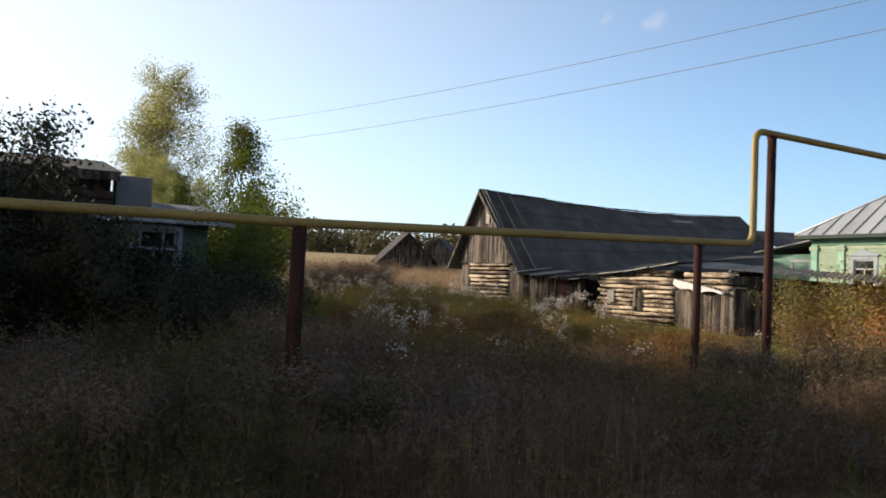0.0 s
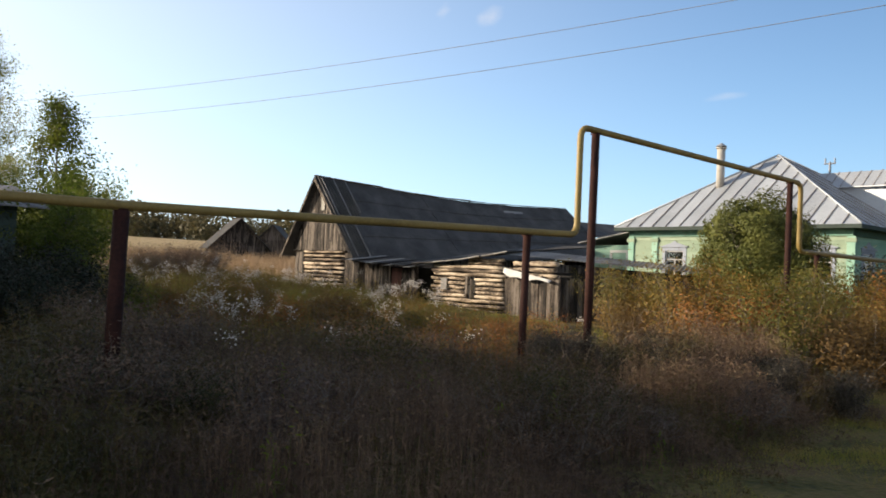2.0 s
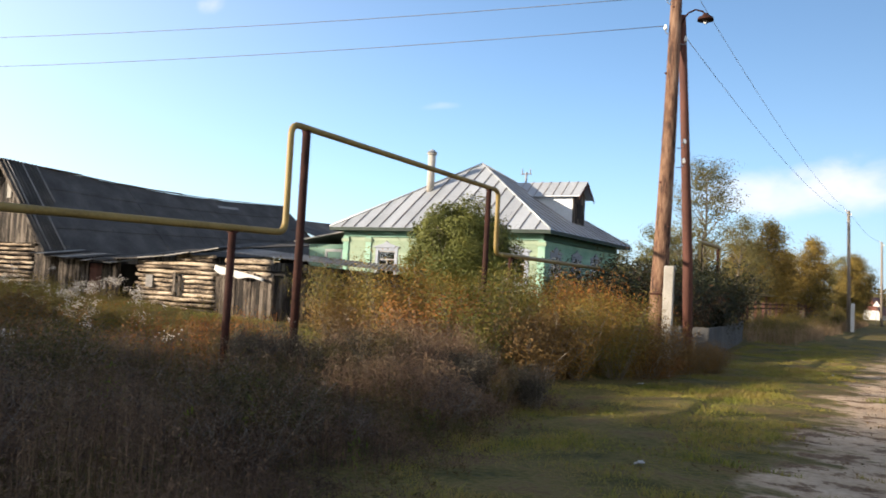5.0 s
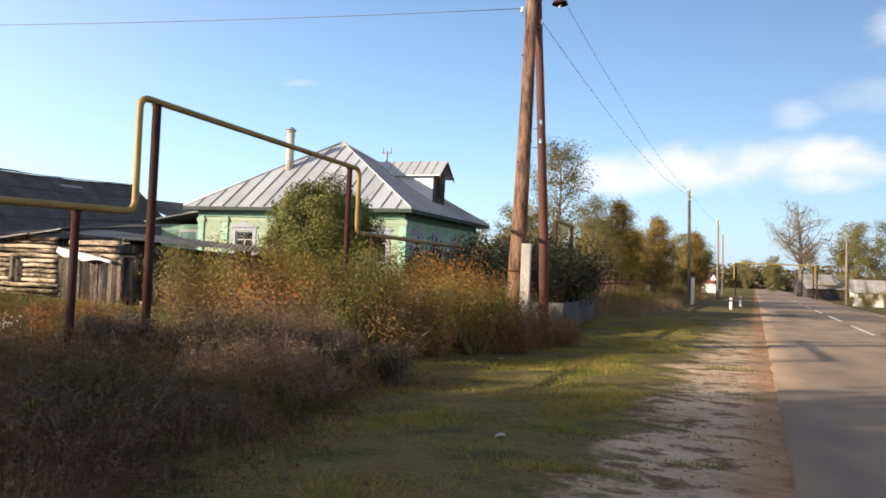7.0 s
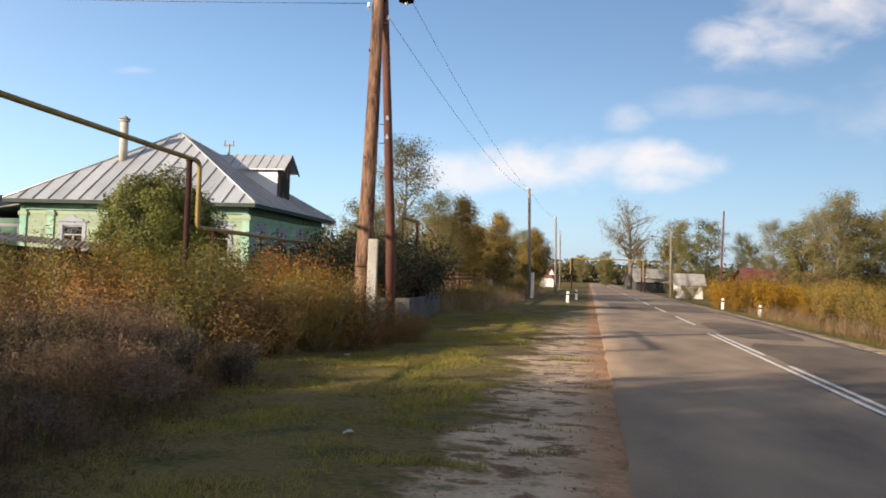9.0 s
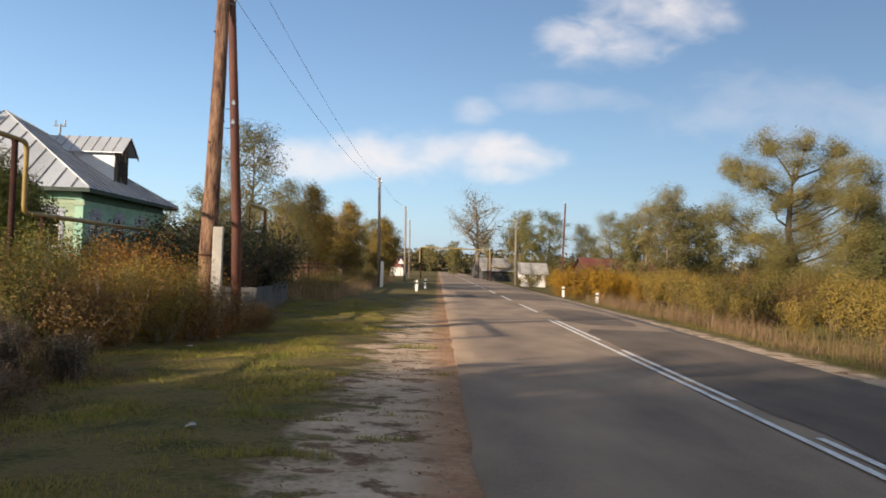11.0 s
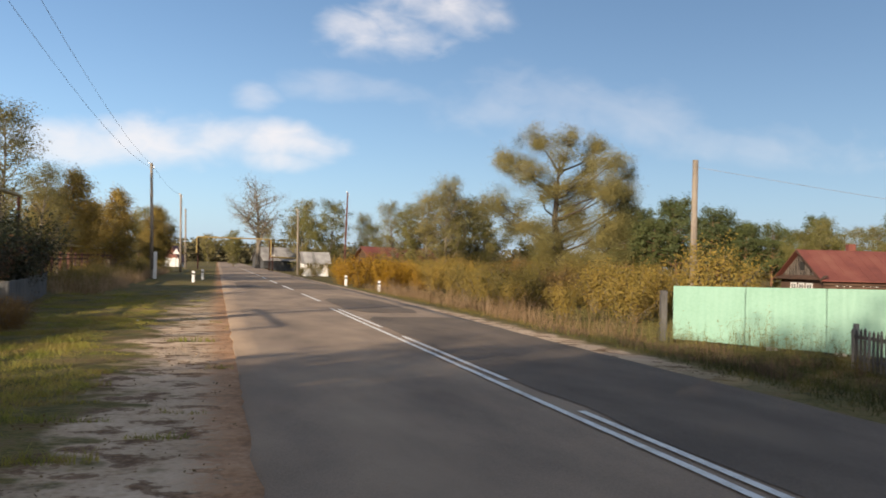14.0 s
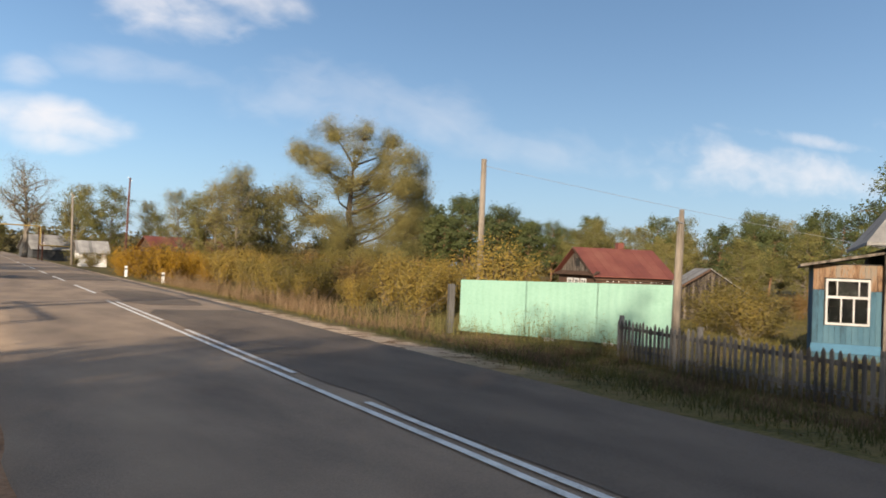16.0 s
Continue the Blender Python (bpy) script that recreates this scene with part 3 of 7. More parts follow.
def insulator(shape_hook, shape_cap, p, side):
    p = Vector(p)
    s = Vector(side).normalized()
    shape_hook.tube([p, p + s * 0.12, p + s * 0.17 + Vector((0, 0, 0.05)), p + s * 0.17 + Vector((0, 0, 0.12))], 0.011, 6)
    q = p + s * 0.17 + Vector((0, 0, 0.1))
    shape_cap.rod(q, q + Vector((0, 0, 0.05)), 0.035, 0.045).rod(q + Vector((0, 0, 0.05)), q + Vector((0, 0, 0.12)), 0.045, 0.022)
    return q + Vector((0, 0, 0.09))


POLE = Vector((-5.33, 19.25, 0))
POLE_TOP = Vector((-5.16, 19.2, 9.3))


def main_pole():
    up = thing("utility_pole", POLE, "leaning brown timber power pole lashed to a concrete stub", "utility pole")
    pts = [POLE + Vector((-0.02, 0, -0.5)), POLE + Vector((0.0, 0, 0.8)), POLE.lerp(POLE_TOP, 0.3), POLE.lerp(POLE_TOP, 0.62) + Vector((0.02, 0, 0)), POLE_TOP]
    part("pole", Shape().tube(pts, [0.225, 0.215, 0.185, 0.155, 0.125], 16), M_pole, up, smooth=True)
    for i in range(16):
        f = 0.08 + 0.055 * i
        p = POLE.lerp(POLE_TOP, f)
        a_ = i * 2.4
        rr = 0.215 - 0.085 * f
        q = p + Vector((math.cos(a_), math.sin(a_), 0)) * (rr - 0.03)
        part("knot", Shape().rod(q, q + Vector((math.cos(a_), math.sin(a_), 0.35)) * 0.05, 0.035, 0.015, 8), M_strut, up, smooth=True)
    stub = Shape()
    a = pose(-5.02, 18.98, 0, 0, 0.2, 8)
    stub.box((-0.11, -0.1, -0.4), (0.11, 0.1, 2.4), a)
    part("concrete_stub", stub, M_concrete, up, "pale concrete stub post", bevel=0.015)
    for z in (0.9, 1.75):
        ring = [(-5.2 + 0.33 * math.cos(t), 19.22 + 0.21 * math.sin(t), z + 0.004 * k) for k in range(3) for t in np.linspace(0, 2 * math.pi, 20)]
        part("wire_lashing", Shape().tube(ring, 0.012, 5), M_post, up)
    strut = part("strut", Shape().tube([(-5.1, 21.4, -0.3), (-5.07, 20.85, 2.6), (-5.06, 20.1, 5.4), (-5.07, 19.36, 8.3)], [0.125, 0.12, 0.105, 0.09], 12), M_strut, up, "red-brown timber strut", smooth=True)
    lamp = Shape().tube([(-5.1, 19.22, 7.95), (-5.0, 19.22, 8.12), (-4.9, 19.27, 8.3), (-4.75, 19.33, 8.38), (-4.6, 19.4, 8.34), (-4.54, 19.43, 8.24)], 0.02, 8)
    arm = part("lamp_arm", lamp, M_post, up, smooth=True)
    shade = Shape().rod((-4.54, 19.43, 8.13), (-4.54, 19.43, 8.2), 0.19, 0.17, 20).rod((-4.54, 19.43, 8.2), (-4.54, 19.43, 8.3), 0.12, 0.05, 16)
    part("lamp_shade", shade, M_post, arm, "dark enamel lamp shade", smooth=True)
    part("lamp_bulb", Shape().rod((-4.54, 19.43, 8.05), (-4.54, 19.43, 8.13), 0.03, 0.045, 10), M_porcelain, arm, smooth=True)
    ends = []
    for p, side in (((-5.2, 19.13, 7.8), (-1, -0.3, 0)), ((-5.18, 19.13, 8.5), (-1, -0.3, 0)), ((-5.08, 19.3, 8.85), (1, 0.3, 0)), ((-5.05, 19.3, 7.6), (0.4, 1, 0)), ((-5.05, 19.3, 5.15), (0.8, 0.3, 0)), ((-5.05, 19.3, 4.7), (0.8, 0.3, 0))):
        h, c = Shape(), Shape()
        ends.append(insulator(h, c, p, side))
        hook = part("insulator_hook", h, M_wire, up)
        part("insulator", c, M_porcelain, hook, "white porcelain insulator", smooth=True)
    return ends


ENDS = main_pole()


def wire(a, b, sag, r=0.009, label="thin overhead wire between timber poles"):
    a, b = Vector(a), Vector(b)
    pts = [a.lerp(b, t) - Vector((0, 0, 4 * sag * t * (1 - t))) for t in np.linspace(0, 1, 25)]
    single("overhead_wire", Shape().tube(pts, r, 5), M_wire, tuple(a), label, "wire", "overhead wires", smooth=True)


def roadside_pole(x, y, h, lean=(0, 0), mat=M_polegrey, stub=False, top_r=0.1, base_r=0.14, label="weathered grey timber utility pole", hooks=True):
    z = gz(x, y)
    up = thing("utility_pole", (x, y, z), label, "utility pole")
    top = (x + lean[0], y + lean[1], z + h)
    part("pole", Shape().tube([(x, y, z - 0.4), (x + lean[0] * 0.45, y + lean[1] * 0.45, z + h * 0.48), top], [base_r, (base_r + top_r) / 2, top_r], 12), mat, up, smooth=True)
    if stub:
        part("concrete_stub", Shape().box((x + 0.1, y - 0.24, z - 0.4), (x + 0.34, y - 0.02, z + 2.0)), M_whitewall, up, "whitewashed concrete stub post", bevel=0.015)
    if hooks:
        for dz, side in ((0.15, (-1, 0, 0)), (0.45, (1, 0, 0))):
            h_, c_ = Shape(), Shape()
            insulator(h_, c_, (top[0], top[1], top[2] - dz), side)
            hk = part("insulator_hook", h_, M_wire, up)
            part("insulator", c_, M_porcelain, hk, smooth=True)
    return Vector(top)


P2 = roadside_pole(-4.63, 65.8, 8.6, (-0.26, 0), stub=True, label="grey timber pole with a whitewashed concrete stub")
P3 = roadside_pole(-3.75, 95, 8.5, (-0.2, 0))
P4 = roadside_pole(-4.3, 125, 8.6, (-0.2, 0))
PR = roadside_pole(9.9, 106.5, 8.3, (-0.2, 0), label="slim grey timber pole on the road verge")
PR2 = roadside_pole(16.1, 108.8, 11.2, (0.2, 0), mat=M_strut, label="tall dark timber pole with a leaning strut")
PA = roadside_pole(20.0, 32.3, 7.0, (0.02, 0), mat=M_polegrey, base_r=0.15, top_r=0.125, label="bare pale timber pole behind the mint fence", hooks=False)
PL = roadside_pole(-62.0, 4.0, 8.6, label="grey timber pole out in the field")
wire(ENDS[0], (-62.0, 4.0, 9.0), 1.1)
wire(ENDS[1], (-62.0, 4.0, 10.2), 1.1)
wire(ENDS[2], P2 + Vector((0, 0, -0.1)), 0.6, 0.007)
wire(ENDS[3], P2 + Vector((0.1, 0, -0.4)), 0.7, 0.007)
wire(P2, P3, 0.5), wire(P3, P4, 0.5)
wire(PA + Vector((0, 0, -0.3)), (52, 20, 1.6), 0.3)

# ---- buildings ----


def roof_panels(parent, corner, along, up, width, length, n, mat, seam_mat, thick=0.02, trim=None):
    """Sheets side by side on a slope, each with a standing seam; trim(f) gives the height fraction where a sheet ends."""
    c, a, u = Vector(corner), Vector(along).normalized(), Vector(up).normalized()
    nrm = a.cross(u).normalized()
    if nrm.z < 0:
        nrm = -nrm
    w = width / n
    for i in range(n):
        f0, f1 = i / n, (i + 1) / n
        t0, t1 = (trim(f0), trim(f1)) if trim else (1, 1)
        p = [c + a * (i * w + 0.004), c + a * ((i + 1) * w - 0.004), c + a * ((i + 1) * w - 0.004) + u * length * t1, c + a * (i * w + 0.004) + u * length * t0]
        if (p[2] - p[1]).length < 0.02:
            p = [p[0], p[1], p[3]]
        elif (p[3] - p[0]).length < 0.02:
            p = [p[0], p[1], p[2]]
        part("roof_sheet", Shape().slab(p, thick, -nrm), mat, parent)
        if i and t0 > 0.03:
            s0, s1 = c + a * (i * w), c + a * (i * w) + u * length * t0
            k = a * 0.011
            part("seam", Shape().slab([s0 - k + nrm * 0.045, s0 + k + nrm * 0.045, s1 + k + nrm * 0.045, s1 - k + nrm * 0.045], 0.04, -nrm), seam_mat, parent)


def window(parent, origin, right, w, h, frame_mat, casing_mat, cross=(0.5, 0.66), casing=0.12, pediment=0.0, depth=0.08):
    """A casement in a wall: origin is the lower left corner of the opening, right the way along the wall; it faces right x up."""
    o, r, upv = Vector(origin), Vector(right).normalized(), Vector((0, 0, 1))
    out = r.cross(upv).normalized()
    m = Matrix((r, -out, upv)).transposed().to_4x4()
    m.translation = o
    win = part("window", Shape().box((0.0, 0.1, 0.0), (w, 0.13, h), m), M_dark, parent, "old casement window")
    part("window_pane", Shape().box((0.03, 0.05, 0.03), (w - 0.03, 0.056, h - 0.03), m), M_glass, win)
    f = Shape()
    t = 0.05
    for lo, hi in (((0, 0.02, 0), (t, 0.08, h)), ((w - t, 0.02, 0), (w, 0.08, h)), ((t, 0.02, 0), (w - t, 0.08, t)), ((t, 0.02, h - t), (w - t, 0.08, h))):
        f.box(lo, hi, m)
    for c in (cross[0],) if isinstance(cross[0], float) else cross[0]:
        f.box((w * c - 0.022, 0.025, t), (w * c + 0.022, 0.075, h * cross[1]), m)
    f.box((t, 0.022, h * cross[1] - 0.022), (w - t, 0.078, h * cross[1] + 0.022), m)
    if not isinstance(cross[0], float):
        f.box((w * cross[0][0] - 0.02, 0.026, h * cross[1] + 0.022), (w * cross[0][0] + 0.02, 0.074, h - t), m)
        f.box((w * cross[0][-1] - 0.02, 0.026, h * cross[1] + 0.022), (w * cross[0][-1] + 0.02, 0.074, h - t), m)
    part("window_frame", f, frame_mat, win)
    if casing:
        s = Shape()
        for lo, hi in (((-casing, -0.035, -0.02), (-0.004, 0.02, h + casing)), ((w + 0.004, -0.035, -0.02), (w + casing, 0.02, h + casing)), ((-0.004, -0.034, h), (w + 0.004, 0.02, h + casing)), ((-casing - 0.04, -0.07, -0.1), (w + casing + 0.04, 0.02, -0.022))):
            s.box(lo, hi, m)
        part("window_casing", s, casing_mat, win)
        if pediment:
            q = Shape().box((-casing - 0.08, -0.08, h + casing + 0.003), (w + casing + 0.08, 0.02, h + casing + 0.06), m)
            k = h + casing + 0.063
            tri = [m @ Vector(p) for p in ((-casing, -0.05, k), (w + casing, -0.05, k), (w * 0.68, -0.05, k + pediment * 0.55), (w * 0.5, -0.05, k + pediment), (w * 0.32, -0.05, k + pediment * 0.55))]
            q.slab(tri, 0.05, -out)
            part("window_pediment", q, casing_mat, win)
    return win


def green_house():
    EX0, EX1, EY0, EY1, EZ = -22.6, -12.2, 29.05, 38.9, 4.0      # eaves
    ov = 0.55
    x0, x1, y0, y1 = EX0 + ov, EX1 - ov, EY0 + ov, EY1 - ov
    base = ((x0 + x1) / 2, (y0 + y1) / 2, 0)
    ho = thing("village_house", base, "green clapboard house with a silver hipped sheet-metal roof", "house")
    core = Shape()
    t = 0.2
    wins_front = [x0 + 2.15, x0 + 4.4, x0 + 6.6, x0 + 8.2]
    wins_side = [y0 + 1.4, y0 + 3.7, y0 + 6.0]
    wz0, wz1, ww = 1.92, 3.04, 0.85

    def wall_with_openings(fixed, start, end, opens, along_x):
        cuts = [start] + [v for o in opens for v in (o - ww / 2, o + ww / 2)] + [end]
        lo_f, hi_f = fixed
        def seg(a, b, z0, z1):
            core.box((a, lo_f, z0), (b, hi_f, z1)) if along_x else core.box((lo_f, a, z0), (hi_f, b, z1))
        for i in range(0, len(cuts), 2):
            seg(cuts[i], cuts[i + 1], 0, 3.9)
        for o in opens:
            seg(o - ww / 2, o + ww / 2, 0, wz0)
            seg(o - ww / 2, o + ww / 2, wz1, 3.9)

    wall_with_openings((y0 + 0.025, y0 + t), x0 + t, x1 - t, wins_front, True)
    wall_with_openings((x1 - t, x1 - 0.025), y0 + 0.025, y1, wins_side, False)
    core.box((x0 + 0.02, y0 + 0.025, 0), (x0 + t, y1, 3.9)).box((x0 + t, y1 - t, 0), (x1 - t, y1, 3.9))
    part("wall", core, M_greenpale, ho)
    # clapboards, broken at the windows
    bh = 0.16
    for k in range(24):
        z = 0.35 + k * (bh - 0.004)
        if z > 3.7:
            break
        for along_x, a, b, opens in ((True, x0 + 0.14, x1 - 0.14, wins_front), (False, y0 + 0.14, y1 - 0.14, wins_side)):
            cuts = [a, b]
            if wz0 - 0.1 < z + bh and z < wz1 + 0.03:
                cuts = [a] + [v for o in opens for v in (o - ww / 2 - 0.1, o + ww / 2 + 0.1)] + [b]
            for i in range(0, len(cuts), 2):
                c0, c1 = cuts[i], cuts[i + 1]
                sh = Shape()
                if along_x:
                    sh.add([(c0, y0, z), (c1, y0, z), (c1, y0 + 0.02, z + bh), (c0, y0 + 0.02, z + bh), (c0, y0 + 0.03, z), (c1, y0 + 0.03, z)], ((0, 1, 2, 3), (4, 5, 1, 0)))
                else:
                    sh.add([(x1, c0, z), (x1, c1, z), (x1 - 0.02, c1, z + bh), (x1 - 0.02, c0, z + bh), (x1 - 0.03, c0, z), (x1 - 0.03, c1, z)], ((0, 1, 2, 3), (4, 5, 1, 0)))
                part("board", sh, M_greenpale if along_x else M_greenpaint, ho)
    # corner boards and the partition pilasters
    for x in (x0, x1, x0 + 3.5 - 2.3):
        part("corner_board", Shape().box((x - 0.15, y0 - 0.05, 0.2), (x + 0.15, y0 + 0.022, 3.62)), M_greenpaint, ho, bevel=0.01)
        part("capital", Shape().box((x - 0.2, y0 - 0.08, 3.4), (x + 0.2, y0 + 0.02, 3.55)), M_greenpale, ho, bevel=0.01)
    for y in (y0, y1):
        part("corner_board", Shape().box((x1 - 0.022, y - (0.047 if y == y0 else 0.15), 0.2), (x1 + 0.05, y + 0.15, 3.62)), M_greenpaint, ho, bevel=0.01)
    # frieze, soffit and gutter board
    part("frieze", Shape().box((x0 - 0.1, y0 - 0.07, 3.63), (x1 + 0.07, y0 + 0.02, 3.88)), M_greenpaint, ho)
    part("frieze", Shape().box((x1 - 0.02, y0 + 0.022, 3.63), (x1 + 0.07, y1, 3.88)), M_greendark, ho)
    part("soffit", Shape().box((EX0 + 0.03, EY0 + 0.03, 3.9), (EX1 - 0.03, EY1 - 0.03, 3.95)), M_greenpaint, ho)
    fascia = Shape().box((EX0, EY0, 3.86), (EX1, EY0 + 0.03, 4.0)).box((EX1 - 0.03, EY0 + 0.032, 3.86), (EX1, EY1, 4.0)).box((EX0, EY0 + 0.032, 3.86), (EX0 + 0.03, EY1, 4.0)).box((EX0 + 0.032, EY1 - 0.03, 3.86), (EX1 - 0.032, EY1, 4.0))
    part("fascia", fascia, M_fascia, ho)
    part("plinth", Shape().box((x0 - 0.06, y0 - 0.06, -0.3), (x1 + 0.06, y1, 0.34)), M_concrete, ho)
    for x in wins_front:
        window(ho, (x - ww / 2, y0 + 0.02, wz0), (1, 0, 0), ww, wz1 - wz0, M_frame, M_lilac, ((0.5), 0.68), 0.14, 0.22)
    for y in wins_side:
        window(ho, (x1 - 0.02, y - ww / 2, wz0), (0, 1, 0), ww, wz1 - wz0, M_white, M_lilac, ((0.5), 0.68), 0.14, 0.22)
    # hipped roof
    ax, ay, az = (EX0 + EX1) / 2 - 0.29, (EY0 + EY1) / 2 - 0.22, 7.34
    roof = part("roof", Shape().add([(EX0, EY0, 3.985), (EX1, EY0, 3.985), (EX1, EY1, 3.985), (EX0, EY1, 3.985), (ax, ay, az - 0.03)], ((0, 1, 4), (1, 2, 4), (2, 3, 4), (3, 0, 4), (3, 2, 1, 0))), M_tin, ho, "silver standing-seam sheet roof")
    for (c, d, n) in (((EX0, EY0), (EX1, EY0), 16), ((EX1, EY0), (EX1, EY1), 15), ((EX1, EY1), (EX0, EY1), 16), ((EX0, EY1), (EX0, EY0), 15)):
        c, d = Vector((*c, 4.0)), Vector((*d, 4.0))
        a = (d - c).normalized()
        L_ = (d - c).length
        foot = (Vector((ax, ay, az)) - c).dot(a)
        up = Vector((ax, ay, az)) - (c + a * foot)
        ff = foot / L_
        roof_panels(roof, c, a, up, L_, up.length, n, M_tin, M_seam, 0.012, lambda f, ff=ff: f / ff if f < ff else (1 - f) / (1 - ff))
    for cx, cy in ((EX0, EY0), (EX1, EY0), (EX1, EY1), (EX0, EY1)):
        part("hip_cap", Shape().tube([(cx, cy, 4.03), (ax, ay, az + 0.04)], 0.035, 6), M_tin, ho, smooth=True)
    # dormer on the road side
    dx, dy, dz, dw = -13.35, 34.9, 6.62, 0.78
    dorm = part("dormer", Shape().box((dx - 2.4, dy - dw + 0.1, 4.6), (dx - 0.05, dy + dw - 0.1, 5.9)), M_tin, ho, "sheet-metal dormer")
    part("dormer_gable", Shape().add([(dx, dy - dw + 0.08, 4.65), (dx, dy + dw - 0.08, 4.65), (dx, dy + dw - 0.08, 5.97), (dx, dy, dz - 0.06), (dx, dy - dw + 0.08, 5.97), (dx - 0.05, dy - dw + 0.08, 4.65), (dx - 0.05, dy + dw - 0.08, 4.65), (dx - 0.05, dy + dw - 0.08, 5.97), (dx - 0.05, dy, dz - 0.06), (dx - 0.05, dy - dw + 0.08, 5.97)], ((0, 1, 2, 3, 4), (9, 8, 7, 6, 5), (0, 4, 9, 5), (1, 6, 7, 2), (0, 5, 6, 1))), M_plank, dorm)
    part("dormer_window", Shape().box((dx + 0.002, dy - 0.3, 4.95), (dx + 0.03, dy + 0.3, 5.6)), M_dark, dorm)
    for s in (-1, 1):
        pr = [(dx + 0.35, dy, dz), (dx - 3.1, dy, dz), (dx - 3.1, dy + s * dw * 1.15, 5.9), (dx + 0.35, dy + s * dw * 1.15, 5.9)]
        part("dormer_roof", Shape().slab(pr if s < 0 else pr[::-1], 0.04, (0, 0, -1)), M_tin, dorm)
        for i in range(1, 8):
            xx = dx + 0.35 - i * 0.43
            part("seam", Shape().slab([(xx, dy, dz + 0.03), (xx - 0.03, dy, dz + 0.03), (xx - 0.03, dy + s * dw * 1.15, 5.93), (xx, dy + s * dw * 1.15, 5.93)], 0.03, (0, 0, -1)), M_seam, dorm)
    part("dormer_barge", Shape().slab([(dx + 0.36, dy, dz - 0.02), (dx + 0.36, dy - dw * 1.17, 5.87), (dx + 0.36, dy - dw * 1.17, 5.74), (dx + 0.36, dy, dz - 0.16)], 0.03, (-1, 0, 0)).slab([(dx + 0.36, dy, dz - 0.02), (dx + 0.36, dy + dw * 1.17, 5.87), (dx + 0.36, dy + dw * 1.17, 5.74), (dx + 0.36, dy, dz - 0.16)], 0.03, (-1, 0, 0)), M_strut, dorm)
    # chimney flue and a small mast
    part("chimney", Shape().rod((-19.2, 31.75, 5.6), (-19.2, 31.75, 7.5), 0.17, n=16).rod((-19.2, 31.75, 7.5), (-19.2, 31.75, 7.56), 0.22, n=16), M_concrete, ho, "pale round chimney flue", smooth=True)
    part("chimney_cap", Shape().rod((-19.2, 31.75, 7.6), (-19.2, 31.75, 7.74), 0.24, 0.05, 12).rod((-19.35, 31.75, 7.5), (-19.35, 31.75, 7.62), 0.012, n=6).rod((-19.05, 31.75, 7.5), (-19.05, 31.75, 7.62), 0.012, n=6), M_tin, ho)
    part("aerial", Shape().rod((-16.0, 34.9, 6.5), (-16.0, 34.9, 7.1), 0.05, n=6).rod((-16.25, 34.9, 7.02), (-15.75, 34.9, 7.02), 0.03, n=6).rod((-16.2, 34.9, 7.0), (-16.2, 34.9, 7.25), 0.03, n=6).rod((-15.8, 34.9, 7.0), (-15.8, 34.9, 7.25), 0.03, n=6), M_wire, ho)
    # low wing on the far left
    wing = Shape().box((-25.4, 31.2, -0.2), (x0 - 0.01, 37, 3.35))
    part("wing_wall", wing, M_greenpaint, ho)
    part("wing_roof", Shape().slab([(-25.9, 30.6, 3.45), (EX0 + 0.5, 30.6, 4.1), (EX0 + 0.5, 37.5, 4.1), (-25.9, 37.5, 3.45)], 0.06, (0, 0, -1)), M_slate, ho, "grey sheet roof of the side wing")
    window(ho, (-24.3, 31.195, 1.9), (1, 0, 0), 0.8, 1.1, M_white, M_white, ((0.5), 0.68), 0.12)


green_house()


def log_wall(parent, a, b, z0, z1, r, mat, name="log"):
    """A wall of round logs one on another between two points, each log a part."""
    a, b = Vector(a), Vector(b)
    n = max(1, int(round((z1 - z0) / (2 * r * 1.02))))
    d = (b - a).normalized()
    for i in range(n):
        z = z0 + r + i * (z1 - z0 - 2 * r) / max(1, n - 1)
        j = [rng.uniform(-0.14, 0.12) for _ in range(2)]
        rr = r * rng.uniform(0.72, 0.92)
        p0, p1 = a - d * (0.12 + j[0]), b + d * (0.12 + j[1])
        pts = [p0.lerp(p1, q / 7) + Vector((0, rng.uniform(-0.03, 0.03), z + rng.uniform(-0.022, 0.022))) for q in range(8)]
        part(name, Shape().tube(pts, [rr * rng.uniform(0.8, 1.06) for _ in pts], 10), mat, parent, smooth=True)


def plank_wall(parent, a, b, z0, z1, w, mat, out, gap=0.01, ragged=0.08, top=None):
    """Upright boards between two points; top(f) overrides the upper edge."""
    a, b, out = Vector(a), Vector(b), Vector(out)
    n = max(1, int((b - a).length / w))
    d = (b - a) / n
    dn = d.normalized()
    for i in range(n):
        f = (i + 0.5) / n
        p = a + d * i
        zt = (top(f) if top else z1) - rng.uniform(0, ragged)
        zb = z0 + rng.uniform(-0.02, ragged)
        if zt - zb < 0.1:
            continue
        off = rng.uniform(0, 0.03)
        q = p + dn * (d.length - gap)
        t = out * (0.025 + off)
        lean = dn * rng.uniform(-0.015, 0.015)
        vs = [p.to_3d() + Vector((0, 0, zb)), q.to_3d() + Vector((0, 0, zb)), q + lean + Vector((0, 0, zt)), p + lean + Vector((0, 0, zt + rng.uniform(-0.02, 0.02)))]
        part("plank", Shape().slab([v + t for v in vs], 0.025, -out), mat, parent)


